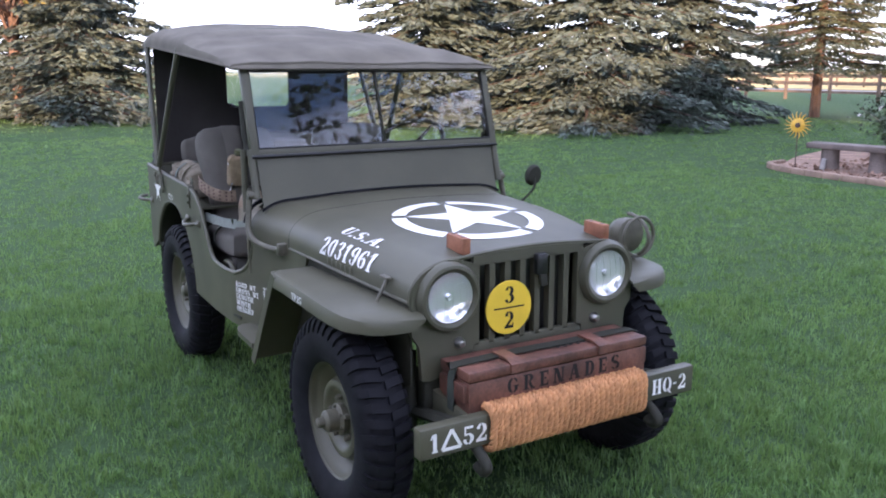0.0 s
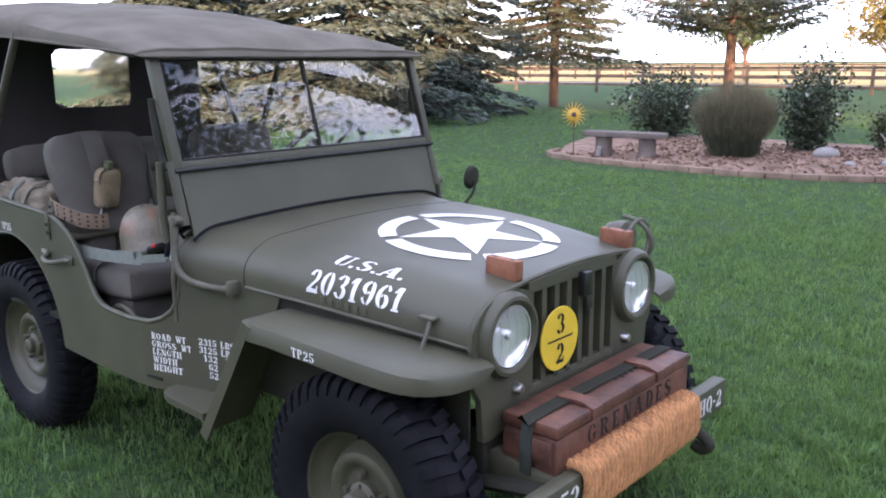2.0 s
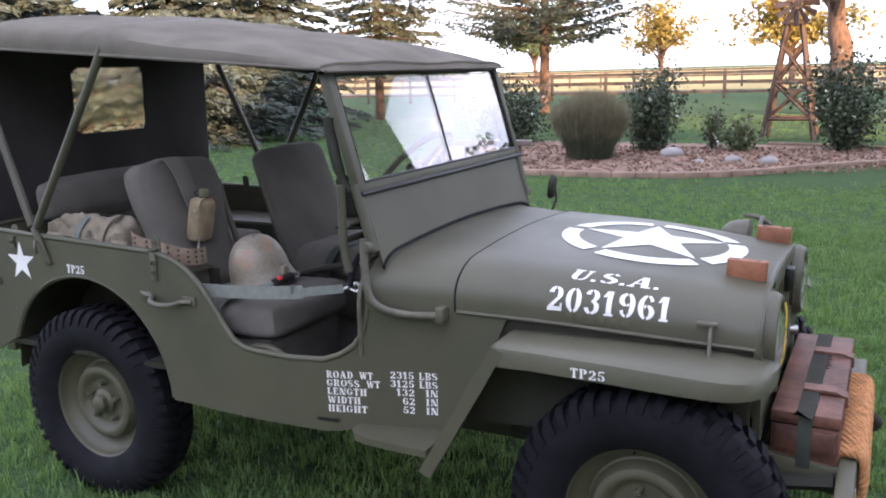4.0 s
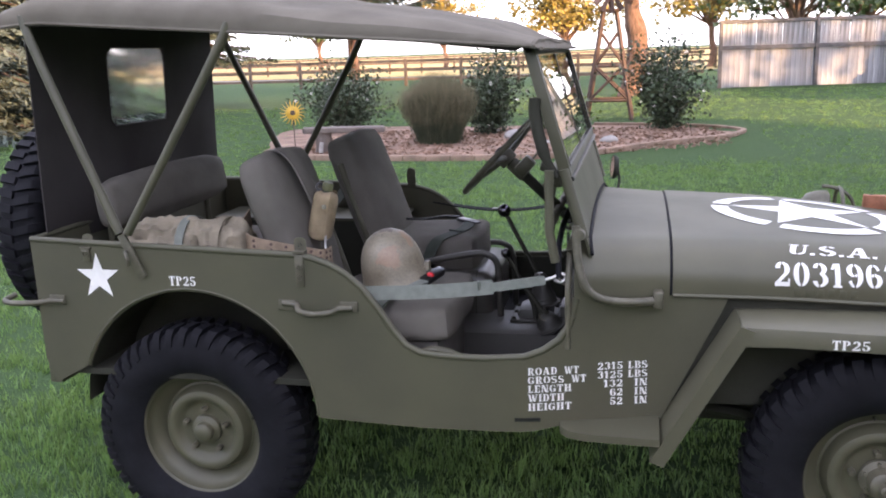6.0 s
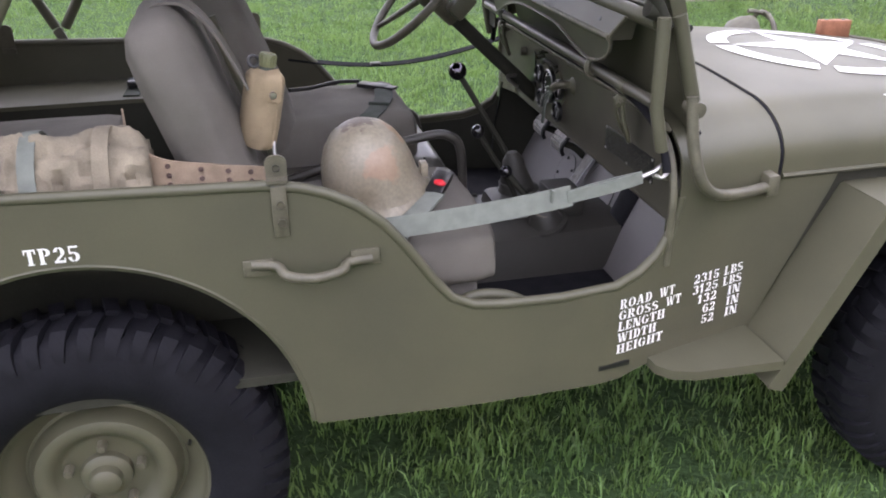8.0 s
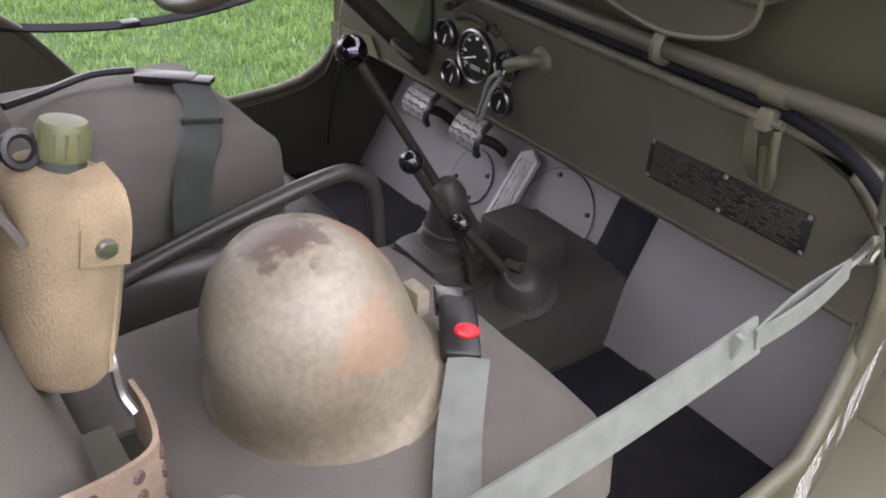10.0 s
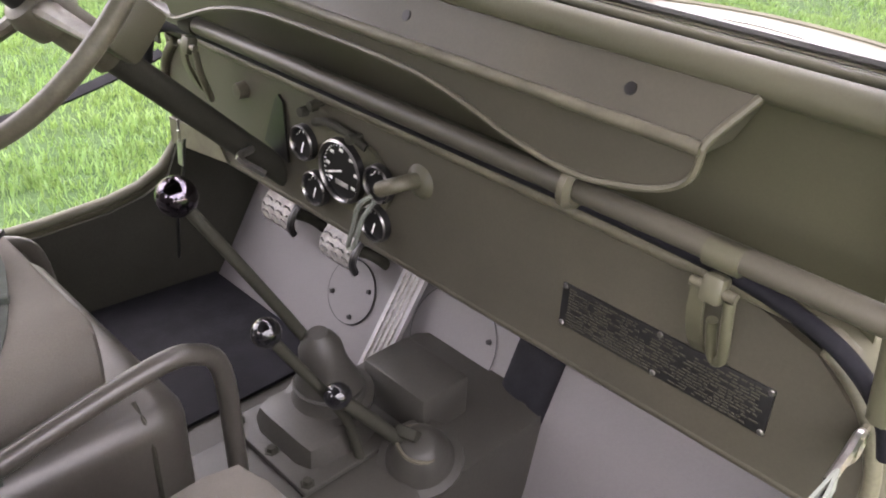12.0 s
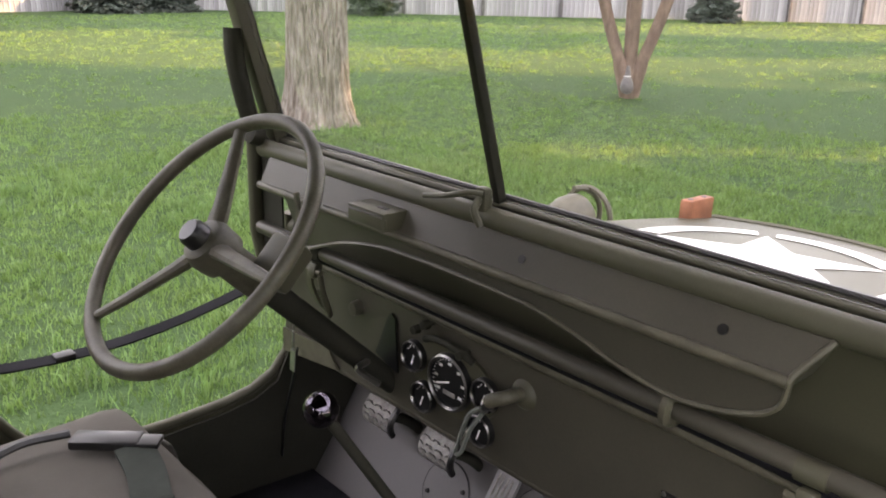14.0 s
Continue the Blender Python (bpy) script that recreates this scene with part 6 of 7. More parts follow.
# safety strap across the doorway and the passenger's lap belt
ss = thing("safety_strap", "pale green webbing strap hooked across the doorway", "strap")
a0, a1 = Vector((0.50, -0.628, 0.846)), Vector((1.154, -0.610, 0.903))
spts = [a0 + (a1 - a0) * t + Vector((0, 0, -0.014 * math.sin(math.pi * t))) for t in np.linspace(0, 0.70, 12)]
part("webbing", band(spts, 0.042, 0.004, (0, 0.25, 1)), STRAP, ss)
p0 = spts[-1]
spts2 = [p0 + (a1 + Vector((-0.045, 0, -0.004)) - p0) * t + Vector((0, -0.004, 0)) for t in np.linspace(-0.06, 1, 8)]
for dy in (-0.006, 0.006):
    part("webbing_end", band([p + Vector((0, dy * math.sin(math.pi * min(1, max(0, k / 7))), 0)) for k, p in enumerate(spts2)], 0.026, 0.003, (0, 0.05, 1)), STRAP, ss)
part("slide", box((0.008, 0.010, 0.05), tuple(spts[-2]), (14, 0, 0), 0.002), STRAP, ss)
part("snap_hook", tube(smooth_path([a1 + Vector((-0.05, 0, -0.006)), a1 + Vector((-0.02, 0.0, 0.004)), a1 + Vector((0.0, 0, 0.016)), a1 + Vector((0.014, 0, 0.004)), a1 + Vector((0.0, 0, -0.010)), a1 + Vector((-0.02, 0, -0.004))], 4), 0.005, 6), STEEL, ss)
part("eye", tube([a1 + Vector((0.012 + 0.016 * math.cos(t), 0, 0.016 * math.sin(t))) for t in np.linspace(0, math.tau, 16, endpoint=False)], 0.004, 6, True), OLIVE_WORN, ss)
lb = thing("seat_belt", "pale green seat belt with a black buckle and red button", "seat belt")
part("webbing", band(smooth_path([(0.590, -0.606, 0.74), (0.597, -0.602, 0.785), (0.620, -0.572, 0.818), (0.660, -0.522, 0.828), (0.715, -0.462, 0.845)], 4), 0.042, 0.004, (0.78, -0.62, 0)), STRAP, lb)
part("buckle", box((0.080, 0.040, 0.020), (0.730, -0.425, 0.851), (8, -14, 58), 0.006), BLACK, lb)
part("red_button", lathe([(0, 0.004), (0.009, 0.0035), (0.012, 0.001), (0.012, -0.003)], Matrix.Translation((0.728, -0.440, 0.860)) @ pose(0, 0, 0, 8, -14, 58) @ Matrix.Diagonal((0.75, 1.1, 1, 1)), 16), RED, lb)
part("tongue", box((0.040, 0.032, 0.005), (0.742, -0.390, 0.860), (8, -14, 58), 0.002), GAUGE_RIM, lb)
db = thing("seat_belt", "dark green seat belt with a black buckle across the driver's seat", "seat belt")
part("webbing", band(smooth_path([(0.722, 0.27, 0.886), (0.712, 0.20, 0.876), (0.675, 0.10, 0.872), (0.640, 0.045, 0.862), (0.618, 0.012, 0.82), (0.61, 0.0, 0.76)], 4), 0.050, 0.004, (1, -0.4, 0)), STRAPDK, db)
part("buckle", box((0.095, 0.036, 0.014), (0.700, 0.305, 0.886), (0, 0, -41), 0.004), BLACK, db)
part("tongue", box((0.05, 0.03, 0.008), (0.736, 0.270, 0.887), (0, 0, -41), 0.002), BLACK, db)
part("slide", box((0.012, 0.058, 0.010), (0.690, 0.14, 0.878), (0, 0, 66), 0.003), STRAPDK, db)
part("cord", tube(smooth_path([(0.665, 0.345, 0.892), (0.60, 0.36, 0.89), (0.52, 0.33, 0.885), (0.46, 0.28, 0.895)], 4), 0.006, 6), BLACK, db)
# strap across the driver's doorway
ds = thing("safety_strap", "dark green webbing strap across the far doorway", "strap")
part("webbing", band([Vector((0.48, 0.66, 0.90)) + (Vector((1.19, 0.655, 0.93)) - Vector((0.48, 0.66, 0.90))) * t + Vector((0, 0, -0.05 * math.sin(math.pi * t))) for t in np.linspace(0, 1, 12)], 0.022, 0.004, (0, 1, 0.35)), MAT, ds)
part("slide", box((0.035, 0.026, 0.012), (0.76, 0.66, 0.866), bevel=0.003), BLACK, ds)

# mirror on the far side, blackout lamp on the far wing
mm_ = pose(1.263, 0.775, 1.035, 0, -84, 10)
mi = part("door_mirror", lathe([(0.050, 0.010), (0.052, 0.0), (0.044, -0.012), (0, -0.020)], mm_, 28), OLIVE_DARK, car)
part("mirror_glass", lathe([(0, 0.009), (0.047, 0.009)], mm_, 28), CHROME, mi)
part("mirror_arm", tube(smooth_path([(1.26, 0.665, 0.885), (1.275, 0.72, 0.93), (1.285, 0.765, 0.98), (1.275, 0.775, 1.035)], 4), 0.006, 6), OLIVE_DARK, mi)
bl = part("blackout_lamp", lathe([(0, -0.085), (0.03, -0.078), (0.055, -0.055), (0.066, -0.02), (0.068, 0.02), (0.060, 0.025), (0, 0.03)], pose(2.08, 0.640, 0.890, 0, 90, 0), 28), OLIVE_WORN, car)
for a_ in (0.0, 1.0):
    part("lamp_guard", tube([(2.145, 0.640 + 0.078 * math.cos(t), 0.890 + 0.078 * math.sin(t)) if a_ else (2.08 + 0.12 * math.sin(t), 0.640, 0.890 + 0.085 * math.cos(t)) for t in (np.linspace(0, math.tau, 24) if a_ else np.linspace(0, math.pi, 14))], 0.008, 6), OLIVE_WORN, bl)
part("lamp_post", box((0.03, 0.03, 0.08), (2.07, 0.640, 0.82)), OLIVE_WORN, bl)

# ---- ground ----
LAWN = surface("lawn_soil_and_thatch", (0.042, 0.076, 0.030), 0.95, 0.4, 1.6, 45, 0.9, tint=(0.056, 0.096, 0.036), spec=0.1, dist=0.03)
BLADE = let_light_through(surface("grass_blades", (0.097, 0.182, 0.062), 0.42, 0.40, 1.6, 9, 0.0, tint=(0.152, 0.252, 0.076), spec=0.4, island=0.66), 0.34, (0.25, 0.385, 0.10))
FIELD = surface("dry_field", (0.42, 0.34, 0.15), 0.95, 0.3, 0.05, 3, 0.3, spec=0.1)
ROAD = surface("grey_road", (0.16, 0.16, 0.17), 0.9, 0.2, 0.3, 20, 0.2)
MULCH = surface("pinkish_bark_mulch", (0.27, 0.175, 0.125), 0.95, 0.35, 3, 40, 0.8, dist=0.02)
EDGING = surface("tan_concrete_edging", (0.27, 0.185, 0.135), 0.9, 0.25, 4, 60, 0.4)
FENCEWOOD = surface("weathered_grey_boards", (0.40, 0.395, 0.41), 0.85, 0.35, 14, 60, 0.4, tint=(0.25, 0.24, 0.245), grain=(1, 1, 0.06))
FENCEPOST = surface("dark_weathered_fence_rail", (0.15, 0.14, 0.14), 0.85, 0.3, 6, 60, 0.3)
STEMBARK = surface("smooth_grey_brown_bark", (0.23, 0.165, 0.125), 0.9, 0.3, 14, 60, 0.4, grain=(1, 1, 0.3))
ORNAMENT = surface("dull_grey_glaze", (0.15, 0.14, 0.135), 0.5, 0.3, 14, 60, 0.2)
RAILWOOD = surface("brown_rail_wood", (0.17, 0.12, 0.085), 0.9, 0.3, 2, 30, 0.3)
BARK = surface("furrowed_grey_bark", (0.285, 0.258, 0.225), 0.95, 0.4, 26, 60, 0.9, tint=(0.165, 0.132, 0.105), dist=0.02, grain=(1, 1, 0.14))
PINEBARK = surface("orange_brown_bark", (0.19, 0.115, 0.08), 0.95, 0.35, 18, 60, 0.8, dist=0.02, grain=(1, 1, 0.2))
SPRUCE = surface("blue_green_spruce_needles", (0.086, 0.112, 0.090), 0.7, 0.3, 0.6, 9, 0.0, island=0.45)
SPRUCEBARK = surface("dark_spruce_bark", (0.085, 0.063, 0.050), 0.95, 0.35, 18, 60, 0.8, dist=0.02, grain=(1, 1, 0.2))
PINE = surface("pine_needles", (0.100, 0.115, 0.065), 0.7, 0.3, 0.6, 9, 0.0, island=0.45)
LEAF = surface("green_leaves", (0.070, 0.105, 0.030), 0.55, 0.3, 0.8, 9, 0.0, island=0.5)
# gold foliage: the low sun's glow is put into the leaf colour
GOLDLEAF = surface("sunlit_gold_leaves", (0.30, 0.22, 0.035), 0.55, 0.3, 0.8, 9, 0.0, island=0.5)
ROSE = surface("dark_rose_leaves", (0.045, 0.070, 0.030), 0.5, 0.3, 1.5, 9, 0.0, island=0.5)
PETAL = surface("white_petals", (0.75, 0.70, 0.66), 0.7, 0.1, 9, 60, 0.0)
PLUME = surface("tan_seed_plumes", (0.21, 0.175, 0.11), 0.8, 0.3, 5, 20, 0.0, island=0.35, tint=(0.15, 0.14, 0.075))
SUNFLOWER = surface("yellow_enamel", (0.70, 0.42, 0.05), 0.45, 0.15, 20, 80, 0.05)
BENCHWOOD = surface("grey_weathered_plank", (0.16, 0.13, 0.115), 0.9, 0.3, 3, 40, 0.5)
WINDMILLWOOD = surface("brown_windmill_wood", (0.095, 0.060, 0.045), 0.85, 0.3, 4, 40, 0.3)

gs = np.concatenate((np.linspace(-900, -60, 8), np.linspace(-50, 50, 51), np.linspace(60, 900, 8)))


def ground_z(x, y):
    """Nearly level; the lawn swells a little towards the board fence."""
    t = np.clip((x + y - 13) / 14, 0, 1)
    near = np.clip(1 - (np.hypot(x - 14, y - 14) - 14) / 25, 0, 1)
    return 0.28 * t * t * (3 - 2 * t) * near


gx, gy = np.meshgrid(gs, gs, indexing="ij")
gv = np.stack([gx.ravel(), gy.ravel(), ground_z(gx, gy).ravel()], 1)
n = len(gs)
idx = np.arange(n * n).reshape(n, n)
gf = np.stack([idx[:-1, :-1].ravel(), idx[1:, :-1].ravel(), idx[1:, 1:].ravel(), idx[:-1, 1:].ravel()], 1)
ground = part("ground", np_mesh("ground", gv, gf), LAWN, smooth=True)
tagged(ground, "green mown lawn", "lawn", kind="structure")


def flat_patch(name, pts, z, material, label, cat, kind="structure"):
    b = bmesh.new()
    b.faces.new([b.verts.new((x, y, z)) for x, y in pts])
    return tagged(part(name, b, material, smooth=False), label, cat, kind=kind)


flat_patch("road", [(-70, 52), (-70, 58), (60, 44), (60, 38)], 0.03, ROAD, "grey asphalt country road", "road")
flat_patch("field", [(-300, 75), (-300, 400), (300, 400), (300, 44), (60, 46), (-72, 60)], 0.02, FIELD, "pale dry sunlit field", "field")

# grass blades, thickest near the camera's side of the vehicle
rg = np.random.default_rng(3)


def sway(x, y, k):
    """A smooth field of turns, by which neighbouring blades lean the same way."""
    return 2.2 * np.sin(k * x + 1.7 * np.sin(0.8 * k * y)) + 2.0 * np.sin(1.1 * k * y + 1.3 * np.sin(0.7 * k * x + 2.0))


def blades(count, x0, x1, y0, y1, h, w, near):
    """Blades in leaning tufts: near ones bent in two pieces, far ones single."""
    tufts = count // 14
    tx, ty = rg.uniform(x0, x1, tufts), rg.uniform(y0, y1, tufts)
    tall = rg.uniform(0.35, 1.45, tufts) ** 1.2
    pick = rg.integers(0, tufts, count)
    spread = 0.014 + 2.4 * w
    ox, oy = rg.normal(size=count) * spread, rg.normal(size=count) * spread
    loose = rg.uniform(size=count) < 0.25
    x, y = np.where(loose, rg.uniform(x0, x1, count), tx[pick] + ox), np.where(loose, rg.uniform(y0, y1, count), ty[pick] + oy)
    th = np.where(loose, 0.8, tall[pick])
    keep = ~((x > -4.6) & (x < 3.4) & (y > 9.0 + 0.02 * (x + 1) ** 2) & (y < 14.5))
    x, y, th = x[keep], y[keep], th[keep]
    k = len(x)
    d = sway(x, y, 15.0) + rg.normal(size=k) * 1.5
    a = rg.uniform(0, math.tau, k)
    hh = h * rg.uniform(0.5, 1.25, k) * th * (0.85 + 0.3 * np.sin(x * 2.3 + 1.3 * np.sin(y * 1.7)) * np.sin(y * 2.9 + x))
    lean = rg.uniform(0.15, 0.95, k) * hh
    ww = w * rg.uniform(0.6, 1.3, k)
    z = ground_z(x, y)
    dx, dy = np.cos(a) * ww, np.sin(a) * ww
    lx, ly = np.cos(d) * lean, np.sin(d) * lean
    p0, p1 = np.stack([x - dx, y - dy, z - 0.005], 1), np.stack([x + dx, y + dy, z - 0.005], 1)
    if not near:
        v = np.stack([p0, p1, np.stack([x + lx, y + ly, z + hh], 1)], 1)
        return v.reshape(-1, 3), np.arange(k * 3).reshape(k, 3)
    m0, m1 = np.stack([x - dx * 0.85 + lx * 0.36, y - dy * 0.85 + ly * 0.36, z + hh * 0.66], 1), np.stack([x + dx * 0.85 + lx * 0.36, y + dy * 0.85 + ly * 0.36, z + hh * 0.66], 1)
    tip = np.stack([x + lx, y + ly, z + hh * 0.94], 1)
    v = np.stack([p0, p1, m0, m1, tip], 1).reshape(-1, 3)
    b = np.arange(k)[:, None] * 5
    return v, np.concatenate([b + [0, 1, 3], b + [0, 3, 2], b + [2, 3, 4]])


for args in ((96000, -1.4, 4.2, -2.6, 1.0, 0.056, 0.0027, True), (70000, 2.6, 6.2, 1.0, 4.6, 0.055, 0.0029, True), (44000, 0.6, 5.4, 2.2, 6.2, 0.054, 0.0033, True), (24000, 1.4, 4.4, 0.7, 2.4, 0.055, 0.0031, True), (165000, -5, 9, 0.6, 8.5, 0.048, 0.0047, False), (110000, -14, 16, 8.2, 22, 0.046, 0.0080, False), (80000, -16, -4.5, -4, 8.6, 0.046, 0.0068, False),
             (70000, 8.7, 28, -2, 22, 0.046, 0.0075, False), (26000, -4.5, -1.4, -3.5, 0.8, 0.050, 0.005, False), (20000, -16, 16, -12, -2.8, 0.052, 0.010, False), (62000, 4.0, 9.0, -3.2, 1.0, 0.050, 0.0062, False), (34000, -34, -15.5, -10, 20, 0.05, 0.013, False)):
    v, f = blades(*args)
    tagged(part("grass", np_mesh("grass", v, f), BLADE, smooth=False), "short green lawn grass", "grass", kind="stuff")


# ---- planting ----
def leaf_cloud(points, size, seed, flat=0.4, long=1.0, along=None, wide=0.45):
    """Small quads scattered at points, turned at random."""
    r = np.random.default_rng(seed)
    k = len(points)
    u = r.normal(size=(k, 3))
    u[:, 2] *= flat
    if along is not None:
        u = along + u * 0.35
    u /= np.linalg.norm(u, axis=1)[:, None]
    w = np.cross(u, r.normal(size=(k, 3)))
    w /= np.linalg.norm(w, axis=1)[:, None]
    s = (size * r.uniform(0.6, 1.4, k))[:, None]
    v = np.stack([points - u * s * long, points + w * s * wide, points + u * s * long, points - w * s * wide], 1).reshape(-1, 3)
    return v, np.arange(4 * k).reshape(-1, 4)


def conifer(name, h, r, seed, mat_leaf, mat_bark, bare=0.06, label="", dense=1.0, droop=0.25, spray=0.16, ragged=0.25):
    """Trunk, whorled drooping limbs and thousands of needle sprays."""
    rn = np.random.default_rng(seed)
    t = thing(name, label, "tree")
    part("trunk", tube([(0, 0, -0.05), (0.02, 0, h * 0.3), (0, 0.03, h * 0.6), (0, 0, h)], [0.018 * h, 0.014 * h, 0.008 * h, 0.002 * h], 9), mat_bark, t)
    lim = bmesh.new()
    pts, way = [], []
    z = bare * h
    while z < h * 0.985:
        q = (z / h - bare) / (1 - bare)
        R = r * (1 - q) ** 0.85 * rn.uniform(0.8, 1.1) + 0.12
        m = int(5 + 5 * (1 - q))
        a0 = rn.uniform(0, math.tau)
        for k in range(m):
            a = a0 + k * math.tau / m + rn.normal() * 0.25
            L = R * rn.uniform(0.9 - ragged, 0.9 + ragged)
            d = np.array([math.cos(a), math.sin(a), 0])
            s = np.linspace(0, 1, 7)
            path = np.array([0, 0, z]) + d * (s * L)[:, None] + np.array([0, 0, 1]) * (-(droop * L) * s ** 1.4 + 0.10 * L * s ** 3)[:, None]
            tube([tuple(p) for p in path[::3]], [0.012 * L + 0.01, 0.008 * L + 0.006, 0.004], 4, False, lim)
            cnt = int((26 + 30 * L) * dense)
            tt = rn.uniform(0.15, 1.02, cnt) ** 0.8
            c = np.stack([np.interp(tt, s, path[:, i]) for i in range(3)], 1)
            side = np.cross(d, [0, 0, 1])
            off = rn.normal(size=cnt) * 0.20 * L * (1.15 - tt * 0.75)
            c += side * off[:, None]
            c[:, 2] += rn.normal(size=cnt) * 0.035 - np.abs(off) * 0.28
            pts.append(c)
            sg = np.sign(rn.normal(size=cnt))[:, None]
            g = d * 0.75 + side * sg * rn.uniform(0.2, 0.9, cnt)[:, None] + np.array([0, 0, -0.25]) + rn.normal(size=(cnt, 3)) * 0.12
            way.append(g / np.linalg.norm(g, axis=1)[:, None])
        z += rn.uniform(0.21, 0.31) * (0.7 + 0.5 * (1 - q)) * (h / 9)
    tagged(part("branchwork", lim, mat_bark, t), kind="stuff")
    v, f = leaf_cloud(np.concatenate(pts), spray, seed, 0.35, 1.0, np.concatenate(way), 0.26)
    part("crown", np_mesh("crown", v, f), mat_leaf, t, smooth=False)
    return t


def broadleaf(name, h, r, seed, mat_leaf, mat_bark, label, trunk_r=0.2, clear=0.35, count=7000, leaf=0.09, lean=0.0, cat="tree"):
    """A forked trunk with limbs and an uneven crown of leaf clumps with gaps."""
    rn = np.random.default_rng(seed)
    t = thing(name, label, cat)
    part("trunk", tube(smooth_path([(0, 0, -0.1), (0.02 * h, 0, clear * h * 0.5), (lean, 0, clear * h), (lean * 1.3, 0.1, h * 0.75)], 4), [trunk_r * 1.35] + [trunk_r] * 6 + [trunk_r * 0.75] * 5 + [trunk_r * 0.3], 14), mat_bark, t)
    lim = bmesh.new()
    cl = []
    for k in range(26):
        a, e = rn.uniform(0, math.tau), rn.uniform(-0.1, 1.25)
        R = r * rn.uniform(0.55, 1.0)
        tip = np.array([lean + R * math.cos(a) * math.cos(e), R * math.sin(a) * math.cos(e), clear * h + (h * (1 - clear)) * (0.18 + 0.75 * math.sin(max(e, 0)) * R / r)])
        b0 = np.array([lean, 0, clear * h * rn.uniform(0.8, 1.5)])
        mid = (tip + b0) / 2 + np.array([0, 0, 0.15 * r])
        tube([tuple(b0), tuple(mid), tuple(tip)], [trunk_r * 0.4, trunk_r * 0.22, trunk_r * 0.06], 5, False, lim)
        cl += [(tip, r * rn.uniform(0.20, 0.34)), (mid, r * rn.uniform(0.14, 0.24))]
    tagged(part("branchwork", lim, mat_bark, t), kind="stuff")
    pts = []
    for c, cr in cl:
        k = int(count / len(cl))
        p = rn.normal(size=(k, 3))
        p *= (cr * rn.uniform(0.3, 1.0, k) ** 0.5 / np.linalg.norm(p, axis=1))[:, None]
        p[:, 2] *= 0.75
        pts.append(p + c)
    v, f = leaf_cloud(np.concatenate(pts), leaf, seed, 0.8, 0.8)
    part("crown", np_mesh("crown", v, f), mat_leaf, t, smooth=False)
    return t


def place(ob, x, y, s=1.0, rz=0.0):
    ob.location, ob.rotation_euler, ob.scale = (x, y, float(ground_z(np.array(x), np.array(y))) - 0.02), (0, 0, radians(rz)), (s, s, s)
    return ob


spr = [place(conifer("spruce_tree", 10.5, 3.3, 11, SPRUCE, SPRUCEBARK, 0.02, "tall blue-green spruce with drooping boughs to the ground", 3.3, 0.32, spray=0.112), -12.9, 13.2),
       place(conifer("spruce_tree", 11.5, 3.0, 12, SPRUCE, SPRUCEBARK, 0.03, "tall blue-green spruce with drooping boughs to the ground", 3.3, 0.38, 0.112), -16.6, 10.4)]
for k, (x, y, s, rz) in enumerate(((-13.6, 17.4, 0.95, 140), (-23.4, 2.4, 1.0, 200), (-27, 1.6, 1.15, 20), (-20.3, 14.6, 1.1, 310))):
    o = copy_thing(spr[k % 2 == 0], Matrix())
    o.matrix_world = Matrix.Translation((x, y, -0.02)) @ pose(0, 0, 0, 0, 0, rz) @ Matrix.Scale(s, 4)
place(conifer("pine_tree", 9.5, 2.6, 21, PINE, PINEBARK, 0.20, "open-crowned pine with a bare lower trunk", 2.4, 0.22, 0.09, 0.4), -13.2, 22.8)
place(conifer("pine_tree", 10.5, 3.2, 22, PINE, PINEBARK, 0.24, "tall pine with an orange-brown trunk", 2.2, -0.05, 0.095, 0.55), -8.3, 25.8)
place(broadleaf("shade_tree", 9.0, 4.2, 31, GOLDLEAF, PINEBARK, "tree with leaves coloured gold as if sunlit and a pale trunk", 0.16, 0.3, 6000, 0.10), -24.0, 0.6)
place(broadleaf("shade_tree", 10.5, 6.6, 32, LEAF, PINEBARK, "large leafy tree behind the garden windmill", 0.28, 0.27, 14000, 0.11), 1.1, 21.5)
for k, (x, y, s, gold) in enumerate(((-4, 62, 1.0, 1), (6, 58, 1.1, 1), (14, 52, 1.1, 0), (24, 48, 1.2, 0), (32, 40, 1.1, 0), (-16, 75, 1.0, 1), (-30, 80, 1.1, 0), (9, 44, 0.9, 0), (18, 40, 0.95, 0))):
    place(broadleaf("far_tree", 9.0, 4.5, 40 + k, GOLDLEAF if gold else LEAF, PINEBARK, "distant tree coloured yellow as if sunlit" if gold else "leafy tree beyond the board fence", 0.22, 0.22, 3500, 0.22), x, y, s)
# trees added out of view round the near side to block light; they shade the vehicle and leave sun between them
for k, (x, y, s) in enumerate(((6.9, -7.0, 0.66), (8.9, -4.7, 0.66), (4.4, -10.0, 0.62), (10.6, -2.9, 0.58), (14.5, -12.0, 0.75), (19.0, -3.1, 0.72), (-5.5, -10.5, 0.8), (0.4, -13.5, 0.9))):
    place(broadleaf("garden_tree", 8.5, 4.6, 60 + k, LEAF, BARK, "leafy broad-crowned tree added out of view to block light", 0.22, 0.10, 14000 if k < 2 else 7000, 0.19 if k < 2 else 0.16), x, y, s)

